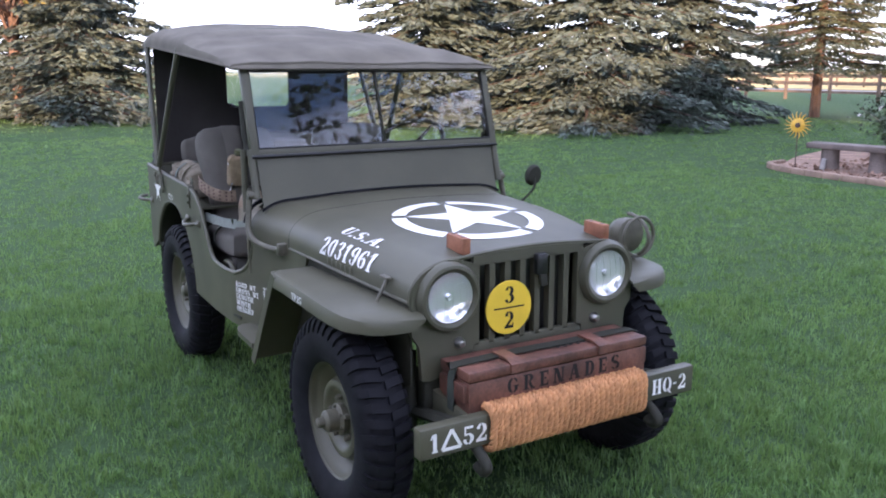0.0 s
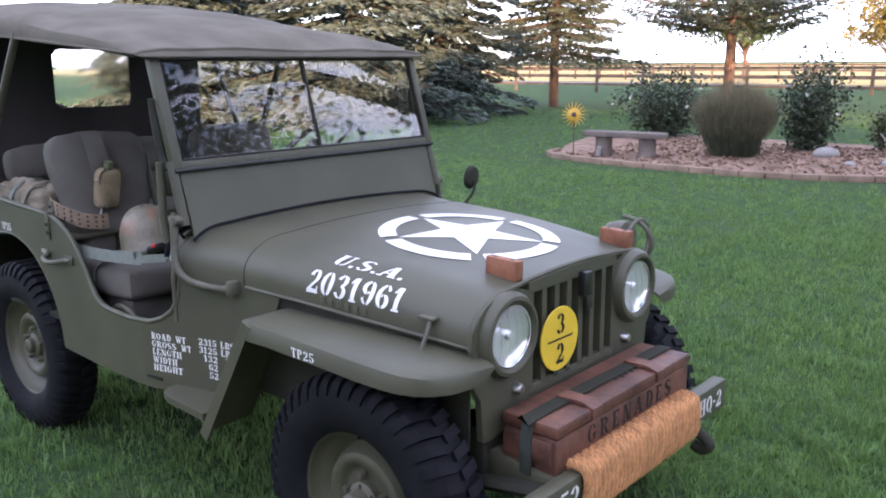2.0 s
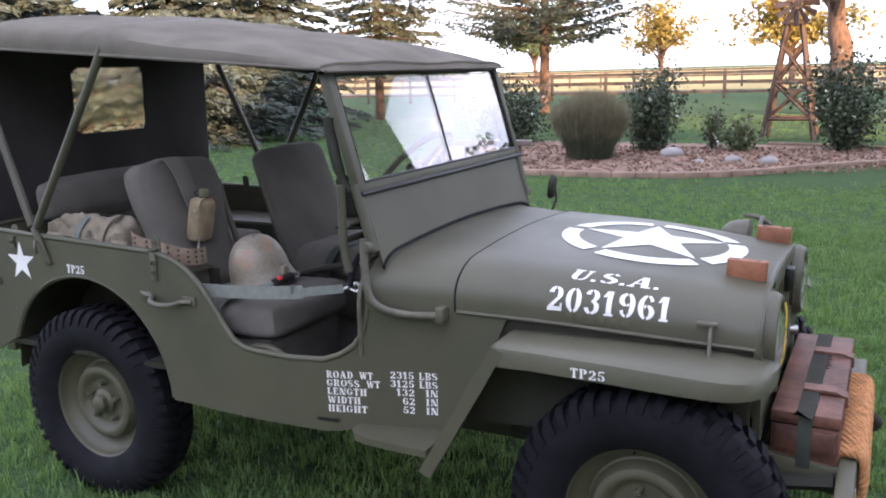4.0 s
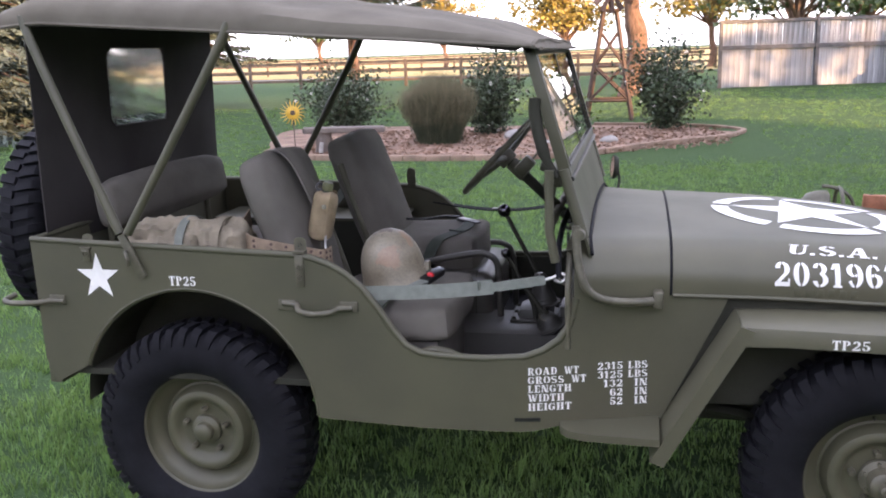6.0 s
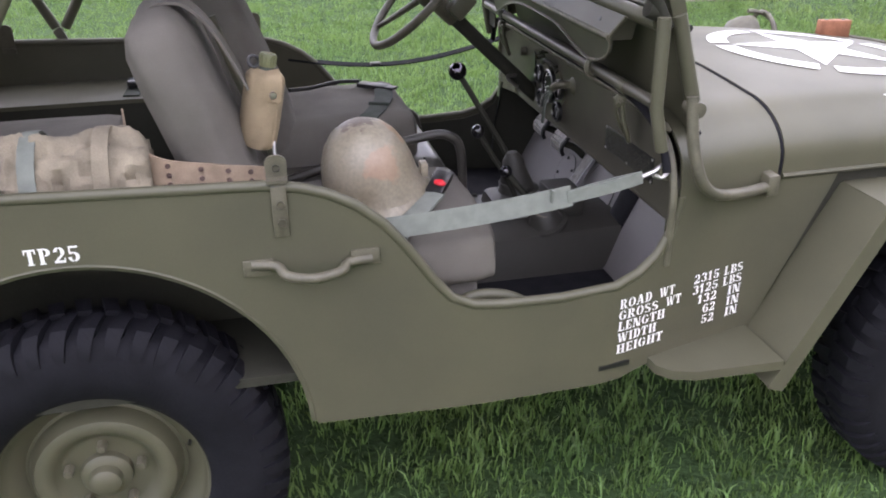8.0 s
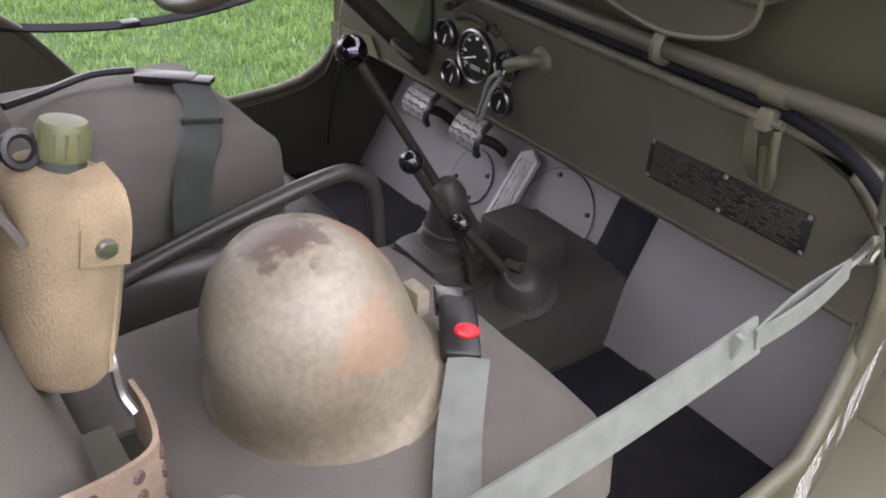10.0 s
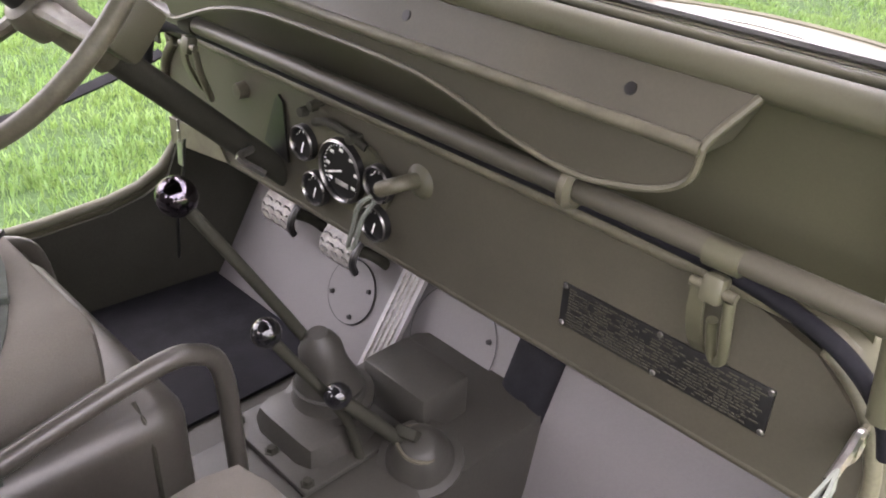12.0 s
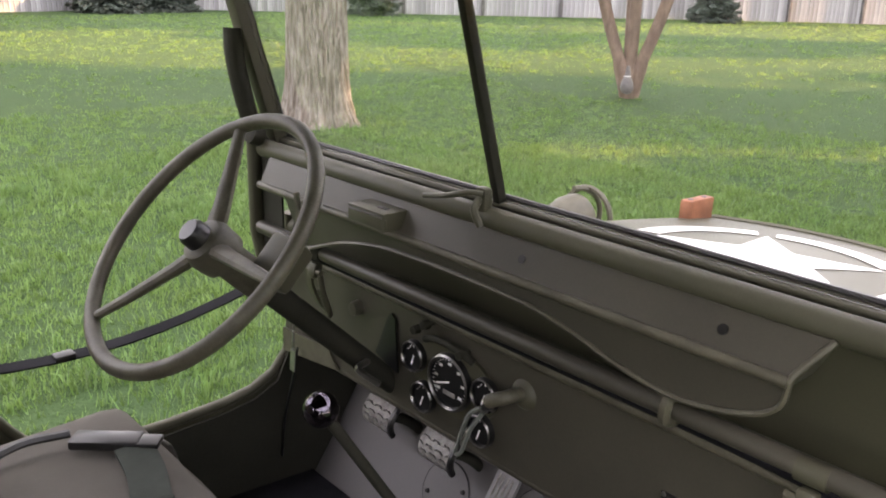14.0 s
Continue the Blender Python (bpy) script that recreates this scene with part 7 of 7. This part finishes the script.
# tall trees further off on the sunny side, added out of view to block low sun
for k, (x, y, h, r) in enumerate(((17.0, -14.5, 10.6, 5.6), (22.0, -18.6, 13.0, 5.8), (21.0, -25.0, 13.0, 7.4), (31.0, -13.2, 14.5, 3.1), (27.0, -17.2, 15.0, 2.5), (31.0, -30.0, 15.0, 8.4), (14.0, -22.0, 11.0, 6.0), (33.0, 5.5, 17.0, 6.4), (30.0, -2.6, 11.5, 2.3))):
    place(broadleaf("garden_tree", h, r, 80 + k, LEAF, BARK, "tall leafy tree added out of view to block the sun", 0.30, 0.12, 18000 if k in (3, 4, 7) else 10000, 0.25), x, y)

# two high-crowned trees added out of view, whose shade falls on the mulch bed
for k, (x, y) in enumerate(((30.0, -18.4), (33.5, -18.6))):
    place(broadleaf("garden_tree", 16.0, 3.9, 100 + k, LEAF, BARK, "tall bare-trunked tree with high crown, added to shade the bed", 0.32, 0.56, 14000, 0.27), x, y)

# trunk near the vehicle, with furrowed bark
ft = thing("shade_tree", "large shade tree with deeply furrowed grey-brown bark", "tree", at=(5.27, 6.68, 0))
rings = []
for z in np.linspace(-0.05, 3.4, 120):
    rad = 0.29 + 0.12 * math.exp(-z / 0.22) - 0.012 * z
    ring = []
    for j in range(180):
        a = j / 180 * math.tau
        flare = 1 + 0.10 * math.exp(-z / 0.3) * math.sin(a * 5 + 1)
        wob = 0.35 * noise.noise(Vector((math.cos(a) * 3, math.sin(a) * 3, z * 2.4)))
        n1 = noise.noise(Vector((math.cos(a + wob * 0.25) * 8.5, math.sin(a + wob * 0.25) * 8.5, z * 2.1)))
        n2 = noise.noise(Vector((math.cos(a - wob * 0.25) * 8.5 + 7, math.sin(a - wob * 0.25) * 8.5, z * 2.1 + 3)))
        plate = min(1.0, min(abs(n1), abs(n2) * 1.3) * 6.5)
        fine = noise.noise(Vector((math.cos(a) * 22, math.sin(a) * 22, z * 16)))
        rr = rad * flare + 0.030 * plate ** 0.7 + 0.005 * fine
        ring.append((rr * math.cos(a), rr * math.sin(a), z))
    rings.append(ring)
part("trunk", loft(rings), BARK, ft)
rn = np.random.default_rng(9)
lim = bmesh.new()
cl = []
for k in range(18):
    a = rn.uniform(0, math.tau)
    R = rn.uniform(2.0, 4.2)
    tip = Vector((R * math.cos(a), R * math.sin(a), rn.uniform(5.2, 8.5)))
    tube([(0, 0, 3.3), tuple(tip * 0.5 + Vector((0, 0, 2.2))), tuple(tip)], [0.16, 0.09, 0.03], 6, False, lim)
    cl.append(tip)
tagged(part("branchwork", lim, BARK, ft), kind="stuff")
pts = []
for c in cl:
    p = rn.normal(size=(420, 3))
    p *= (1.25 * rn.uniform(0.3, 1, 420) ** 0.5 / np.linalg.norm(p, axis=1))[:, None]
    pts.append(p * np.array([1, 1, 0.7]) + np.array(c))
v, f = leaf_cloud(np.concatenate(pts), 0.10, 9, 0.8, 0.8)
part("crown", np_mesh("crown", v, f), LEAF, ft, smooth=False)

# three-stemmed tree with an ornament at its foot
mt = thing("multi_stem_tree", "small tree with several smooth reddish stems", "tree", at=(9.55, 5.95, 0.05))
for dx, dy, k in ((0.0, 0.0, 0), (-0.35, 0.45, 1), (0.30, -0.45, 2), (0.1, 0.15, 3)):
    part("stem", tube(smooth_path([(0.02 * k, 0, -0.1), (dx * 0.2, dy * 0.2, 0.35), (dx * 0.6, dy * 0.6, 1.0), (dx * 1.3, dy * 1.3, 2.4), (dx * 2, dy * 2, 3.8)], 4), [0.10] * 5 + [0.075] * 8 + [0.055] * 4, 10), STEMBARK, mt)
pts = []
for k in range(16):
    p = rn.normal(size=(260, 3)) * 0.45
    pts.append(p + np.array([rn.uniform(-1.5, 1.5), rn.uniform(-1.5, 1.5), rn.uniform(3.2, 5.2)]))
v, f = leaf_cloud(np.concatenate(pts), 0.08, 10, 0.8, 0.8)
part("crown", np_mesh("crown", v, f), LEAF, mt, smooth=False)
orn = thing("garden_ornament", "small grey and white gourd-shaped ornament on the tree foot", "ornament", at=(9.33, 5.82, 0.12))
part("body", lathe([(0, -0.02), (0.06, 0.0), (0.085, 0.06), (0.075, 0.13), (0.04, 0.20), (0.03, 0.27), (0.02, 0.33), (0, 0.34)], None, 20), ORNAMENT, orn)
part("collar", lathe([(0.035, 0.19), (0.042, 0.205), (0.035, 0.22)], None, 16), WHITE, orn)


def shrub(name, h, r, seed, mat_leaf, label, count=2600, leaf=0.055, flowers=0):
    rn = np.random.default_rng(seed)
    t = thing(name, label, "shrub")
    b = bmesh.new()
    pts = []
    for k in range(22):
        a, R = rn.uniform(0, math.tau), r * rn.uniform(0.2, 1)
        tip = np.array([R * math.cos(a), R * math.sin(a), h * rn.uniform(0.45, 1.0) * (1 - 0.35 * (R / r) ** 2)])
        tube([(0, 0, 0), tuple(tip * np.array([0.4, 0.4, 0.55])), tuple(tip)], [0.014, 0.010, 0.004], 4, False, b)
        m = count // 22
        tt = rn.uniform(-0.75, 1.05, m)[:, None]
        p = tip * np.array([0.4, 0.4, 0.55]) * (1 - tt) + tip * tt + rn.normal(size=(m, 3)) * 0.17 * r
        p[:, 2] = np.maximum(p[:, 2], 0.03)
        pts.append(p)
    tagged(part("branchwork", b, BARK, t), kind="stuff")
    pts = np.concatenate(pts)
    v, f = leaf_cloud(pts, leaf, seed, 0.8, 0.7)
    part("foliage", np_mesh("foliage", v, f), mat_leaf, t, smooth=False)
    if flowers:
        pick = pts[rn.choice(len(pts), flowers)] * np.array([1.12, 1.12, 1.05])
        v, f = leaf_cloud(np.repeat(pick, 5, 0) + rn.normal(size=(flowers * 5, 3)) * 0.012, 0.035, seed + 1, 1.0, 0.8)
        part("blossoms", np_mesh("blossoms", v, f), PETAL, t, "white blossoms", smooth=False)
    return t


place(shrub("rose_bush", 1.45, 1.15, 71, ROSE, "leafy dark rose bush with white blossoms", 7000, 0.05, 40), -4.6, 13.9)
place(shrub("rose_bush", 1.75, 0.85, 72, ROSE, "tall dark rose bush with a few white blossoms", 6400, 0.048, 22), -1.35, 12.9)
place(shrub("rose_bush", 1.75, 0.9, 73, ROSE, "bushy dark rose with white blossoms beside the windmill", 7200, 0.05, 30), 1.82, 13.4)
place(shrub("flower_clump", 0.75, 0.5, 74, LEAF, "low yellow-green flowering clump", 900, 0.05, 6), 0.2, 13.0)
place(shrub("flower_clump", 0.85, 0.35, 75, LEAF, "loose green flowering stems", 700, 0.045, 10), -0.35, 13.6)
# round tuft of ornamental grass
og = thing("ornamental_grass", "soft rounded tuft of ornamental grass in the mulch bed", "grass tuft", at=(-1.95, 11.25, 0.0))
TUFT = surface("tuft_leaf_blades", (0.075, 0.082, 0.045), 0.8, 0.3, 5, 20, 0.0, island=0.5, tint=(0.048, 0.062, 0.032))


def vase(k, z_low, z_high, w, stray):
    """Thin arching blades that fan out from a narrow foot."""
    a, q, t = rg.uniform(0, math.tau, k), np.sqrt(rg.uniform(0, 1, k)), rg.uniform(z_low, z_high, k)
    edge = 0.30 + 0.34 * np.clip(t / 0.75, 0, 1) ** 1.3
    hh = t * 1.20 * np.sqrt(np.clip(1 - 0.45 * q ** 2 * np.clip(t, 0, 1), 0.1, 1)) * (1 + rg.normal(size=k) * 0.05)
    tx, ty = edge * q * np.cos(a) + rg.normal(size=k) * stray, edge * q * np.sin(a) + rg.normal(size=k) * stray
    ln = rg.uniform(0.10, 0.26, k)
    bx, by, zb = tx * (1 - 0.5 * ln), ty * (1 - 0.5 * ln), np.maximum(hh - ln, 0.0)
    d = rg.uniform(0, math.tau, k)
    wx, wy = w * np.cos(d), w * np.sin(d)
    v = np.stack([np.stack([bx - wx, by - wy, zb], 1), np.stack([bx + wx, by + wy, zb], 1), np.stack([tx + 0.04 * rg.normal(size=k), ty + 0.04 * rg.normal(size=k), hh], 1)], 1)
    return np_mesh("blades", v.reshape(-1, 3), np.arange(3 * k).reshape(-1, 3))


part("blades", vase(22000, 0.02, 0.84, 0.0036, 0.040), TUFT, og, smooth=False)
part("plumes", vase(20000, 0.50, 1.06, 0.0016, 0.065), PLUME, og, "hazy tan seed plumes", smooth=False)

# small evergreens at the fence
for x, y, s in ((9.6, 23.2, 1.0), (15.9, 19.9, 0.8), (23.9, 13.6, 0.75), (11.2, 23.3, 0.9)):
    place(conifer("young_evergreen", 2.3, 1.0, int(x * 7), SPRUCE, PINEBARK, 0.03, "young dark evergreen in front of the board fence", 2.2, 0.1, 0.09), x, y, s)

# mulch bed with edging, bench, sun ornament, stones
bed = [(-4.55, 10.2), (-4.35, 9.62), (-3.4, 9.25), (-2.0, 9.12), (-0.6, 9.15), (0.6, 9.6), (1.6, 10.7), (2.6, 11.6), (3.0, 12.2), (3.1, 12.9), (2.3, 13.8), (0.5, 14.3), (-2, 14.4), (-4.5, 14.6), (-5.8, 14.0), (-5.2, 11.6)]
bpts = [p[:2] for p in smooth_path([(x, y, 0) for x, y in bed + bed[:1]], 4)[:-1]]
bm = bmesh.new()
bm.faces.new([bm.verts.new((x, y, 0.035)) for x, y in bpts])
tagged(part("mulch_bed", bm, MULCH, smooth=False), "pinkish bark mulch bed with a curved edge", "garden bed", kind="structure")
ed = thing("bed_edging", "low tan concrete edging round the mulch bed", "edging")
for i in range(0, 44):
    p, q = Vector((*bpts[i % len(bpts)], 0)), Vector((*bpts[(i + 1) % len(bpts)], 0))
    d = (q - p)
    part("edging_block", box((d.length * 0.98, 0.10, 0.10), tuple((p + q) / 2 + Vector((0, 0, 0.035))), (0, 0, math.degrees(math.atan2(d.y, d.x))), 0.015), EDGING, ed)
kk = 4200
px, py = rg.uniform(-4.2, 2.8, kk), rg.uniform(9.2, 13.6, kk)
keep = py > 0.35 * np.clip(-3.3 - px, 0, 2) + 9.35 + 0.08 * np.clip(px + 0.5, 0, 5) ** 2 * 1.6
v, f = leaf_cloud(np.stack([px, py, 0.05 + 0 * px], 1)[keep], 0.045, 5, 0.3, 0.8)
tagged(part("bark_chips", np_mesh("bark_chips", v, f), MULCH, smooth=False), "pinkish loose bark chips", "mulch", kind="stuff")
bn = thing("garden_bench", "weathered grey plank bench on two wooden stumps", "bench")
bd = Vector((1.08, 0.36, 0)).normalized()
bz = math.degrees(math.atan2(bd.y, bd.x))
c = Vector((-3.80, 9.88, 0)) + bd * 0.60
part("seat_plank", box((1.30, 0.34, 0.085), (c.x, c.y, 0.385), (0, 1.0, bz), 0.015), BENCHWOOD, bn)
for o in (-0.33, 0.36):
    p = c + bd * o
    part("leg_stump", lathe([(0, 0), (0.15, 0), (0.135, 0.12), (0.13, 0.345), (0, 0.345)], pose(p.x, p.y, 0.0), 12), BENCHWOOD, bn)
part("small_post", box((0.07, 0.05, 0.22), (c.x - 0.30, c.y - 0.28, 0.10), (0, 8, 20), 0.01), LIGHTGREY, bn)
so = thing("sun_ornament", "yellow metal sunflower ornament on a thin stake", "ornament")
sm = pose(-3.90, 9.62, 0.695, 90, 0, 26)
part("disc", lathe([(0.035, 0.016), (0.09, 0.012), (0.105, 0.0), (0.09, -0.008), (0, -0.01)], sm, 30), SUNFLOWER, so)
part("centre", lathe([(0, 0.030), (0.03, 0.027), (0.042, 0.014)], sm, 20), RUST, so)
for k in range(18):
    part("ray", tube([sm @ Vector((r_ * math.cos(a_), r_ * math.sin(a_), 0.0)) for r_, a_ in ((0.098, k * math.tau / 18), (0.13, k * math.tau / 18 + 0.05), (0.17, k * math.tau / 18 + 0.02), (0.205, k * math.tau / 18 - 0.05))], [0.016, 0.016, 0.012, 0.003], 5, flat=0.5), SUNFLOWER, so)
part("stake", tube([(-3.90, 9.63, 0.0), (-3.90, 9.63, 0.66)], 0.008, 6), RUST, so)
for x, y, s in ((-0.75, 12.0, 0.19), (0.9, 11.2, 0.15), (0.35, 11.4, 0.13), (-0.1, 11.0, 0.10)):
    st = bmesh.new()
    bmesh.ops.create_icosphere(st, subdivisions=3, radius=s)
    for v_ in st.verts:
        v_.co *= 1 + 0.25 * noise.noise(v_.co * 5 + Vector((x, y, 0)))
        v_.co.z *= 0.6
        v_.co += Vector((x, y, s * 0.35))
    tagged(part("garden_stone", st, LIGHTGREY), "rounded pale grey garden stone in mulch", "stone", "garden stones")

# decorative windmill
wm = thing("garden_windmill", "brown wooden garden windmill tower with a metal fan", "windmill", at=(0.75, 15.6, 0))
for sx, sy in ((-1, -1), (1, -1), (1, 1), (-1, 1)):
    part("tower_leg", tube([(sx * 0.48, sy * 0.48, 0), (sx * 0.13, sy * 0.13, 2.25)], 0.045, 4), WINDMILLWOOD, wm)
for z0, z1 in ((0.45, 1.15), (1.15, 1.85)):
    for k in range(4):
        r0, r1 = 0.48 - 0.155 * z0, 0.48 - 0.155 * z1
        cs = [(-1, -1), (1, -1), (1, 1), (-1, 1)]
        (ax_, ay_), (bx2, by2) = cs[k], cs[(k + 1) % 4]
        part("brace", tube([(ax_ * r0, ay_ * r0, z0), (bx2 * r1, by2 * r1, z1)], 0.028, 4), WINDMILLWOOD, wm)
        part("brace", tube([(bx2 * r0, by2 * r0, z0), (ax_ * r1, ay_ * r1, z1)], 0.028, 4), WINDMILLWOOD, wm)
        part("girt", tube([(ax_ * r0, ay_ * r0, z0), (bx2 * r0, by2 * r0, z0)], 0.03, 4), WINDMILLWOOD, wm)
part("platform", box((0.45, 0.45, 0.05), (0, 0, 2.27), bevel=0.01), WINDMILLWOOD, wm)
fm = pose(0.05, -0.30, 2.62, 90, 0, -15)
for k in range(12):
    a = k * math.tau / 12
    part("fan_blade", sheet([(0.10, -0.035), (0.42, -0.075), (0.42, 0.075), (0.10, 0.035)], 0.006, lambda u, v, d: tuple(fm @ (pose(0, 0, 0, 0, 0, math.degrees(a)) @ pose(0, 0, 0, 25, 0, 0) @ Vector((u, v, d))))), RUST, wm)
part("fan_hub", lathe([(0, 0.05), (0.07, 0.03), (0.07, -0.06), (0, -0.08)], fm, 14), RUST, wm)
part("fan_axle", tube([(0.05, -0.3, 2.62), (0.0, 0.55, 2.62)], 0.03, 6), RUST, wm)
part("mast", tube([(0, 0, 2.27), (0, 0, 2.62)], 0.04, 6), WINDMILLWOOD, wm)
part("tail_vane", sheet([(0.5, -0.14), (0.95, -0.20), (0.95, 0.20), (0.5, 0.14)], 0.008, lambda u, v, d: (d, u, 2.62 + v)), RUST, wm)


# ---- fences ----
def board_fence(x0, y0, x1, y1, h=1.85):
    """Grey vertical boards on posts and rails, slightly uneven."""
    fe = thing("board_fence", "weathered grey board fence with top cap and middle rail", "fence", "board fences")
    a, b_ = Vector((x0, y0, 0)), Vector((x1, y1, 0))
    d = (b_ - a)
    L, u = d.length, d.normalized()
    nrm = Vector((u.y, -u.x, 0))
    ang = math.degrees(math.atan2(d.y, d.x))
    me = None
    rb = random.Random(int(x0 * 10))
    nb = int(L / 0.145)
    shared = bpy.data.meshes.new("board")
    tb = box((0.138, 0.02, h), (0, 0, h / 2), bevel=0.003, seg=1)
    tb.to_mesh(shared)
    tb.free()
    shared.materials.append(FENCEWOOD_OB)
    for k in range(nb):
        p = a + u * (k + 0.5) * 0.145
        o = new("board", shared)
        o.parent = fe
        o.matrix_basis = pose(p.x, p.y, float(ground_z(np.array(p.x), np.array(p.y))) - 0.03 + rb.uniform(-0.012, 0.012), rb.uniform(-0.4, 0.4), rb.uniform(-0.3, 0.3), ang)
    steps = max(1, int(L / 2.3))
    for k in range(steps + 1):
        p = a + u * (L * k / steps) + nrm * 0.055
        z = float(ground_z(np.array(p.x), np.array(p.y)))
        part("fence_post", box((0.10, 0.09, h + 0.05), (p.x, p.y, z + h / 2), (0, 0, ang), 0.006), FENCEPOST, fe)
        if k < steps:
            q = a + u * (L * (k + 1) / steps) + nrm * 0.055
            zq = float(ground_z(np.array(q.x), np.array(q.y)))
            for zz, th in ((h * 0.60, 0.11), (h - 0.01, 0.09)):
                m_ = (p + q) / 2
                part("fence_rail", band([(p.x, p.y, z + zz), (q.x, q.y, zq + zz)], th, 0.055, (0, 0, 1)), FENCEPOST, fe)
    return fe


FENCEWOOD_OB = FENCEWOOD.copy()
FENCEWOOD_OB.name = "weathered_grey_board"
nt = FENCEWOOD_OB.node_tree
oi, mr, mm = nt.nodes.new("ShaderNodeObjectInfo"), nt.nodes.new("ShaderNodeMapRange"), nt.nodes.new("ShaderNodeMixRGB")
mr.inputs["To Min"].default_value, mr.inputs["To Max"].default_value = 0.7, 1.25
mm.blend_type = "MULTIPLY"
mm.inputs["Fac"].default_value = 1
bs = nt.nodes["Principled BSDF"]
src = bs.inputs["Base Color"].links[0].from_socket
nt.links.new(oi.outputs["Random"], mr.inputs["Value"])
nt.links.new(src, mm.inputs["Color1"])
nt.links.new(mr.outputs["Result"], mm.inputs["Color2"])
nt.links.new(mm.outputs["Color"], bs.inputs["Base Color"])
board_fence(3.6, 23.2, 11.6, 24.7)
board_fence(11.6, 24.7, 31.0, 10.0)


def rail_fence(pts, name_label):
    fe = thing("rail_fence", name_label, "fence", "rail fences")
    for (x0, y0), (x1, y1) in zip(pts, pts[1:]):
        L = math.hypot(x1 - x0, y1 - y0)
        m = max(1, int(L / 2.6))
        for k in range(m):
            p = (x0 + (x1 - x0) * k / m, y0 + (y1 - y0) * k / m)
            q = (x0 + (x1 - x0) * (k + 1) / m, y0 + (y1 - y0) * (k + 1) / m)
            part("rail_post", box((0.13, 0.13, 1.35), (p[0], p[1], 0.62), bevel=0.01), RAILWOOD, fe)
            for z in (0.4, 0.8, 1.2):
                part("rail", band([(p[0], p[1], z), (q[0], q[1], z)], 0.12, 0.05, (0, 0, 1)), RAILWOOD, fe)
    return fe


rail_fence([(-60, 34), (-30, 36.5), (4, 35)], "brown three-rail field fence")
rail_fence([(-60, 66), (-20, 62), (30, 54)], "distant brown three-rail fence beyond the road")
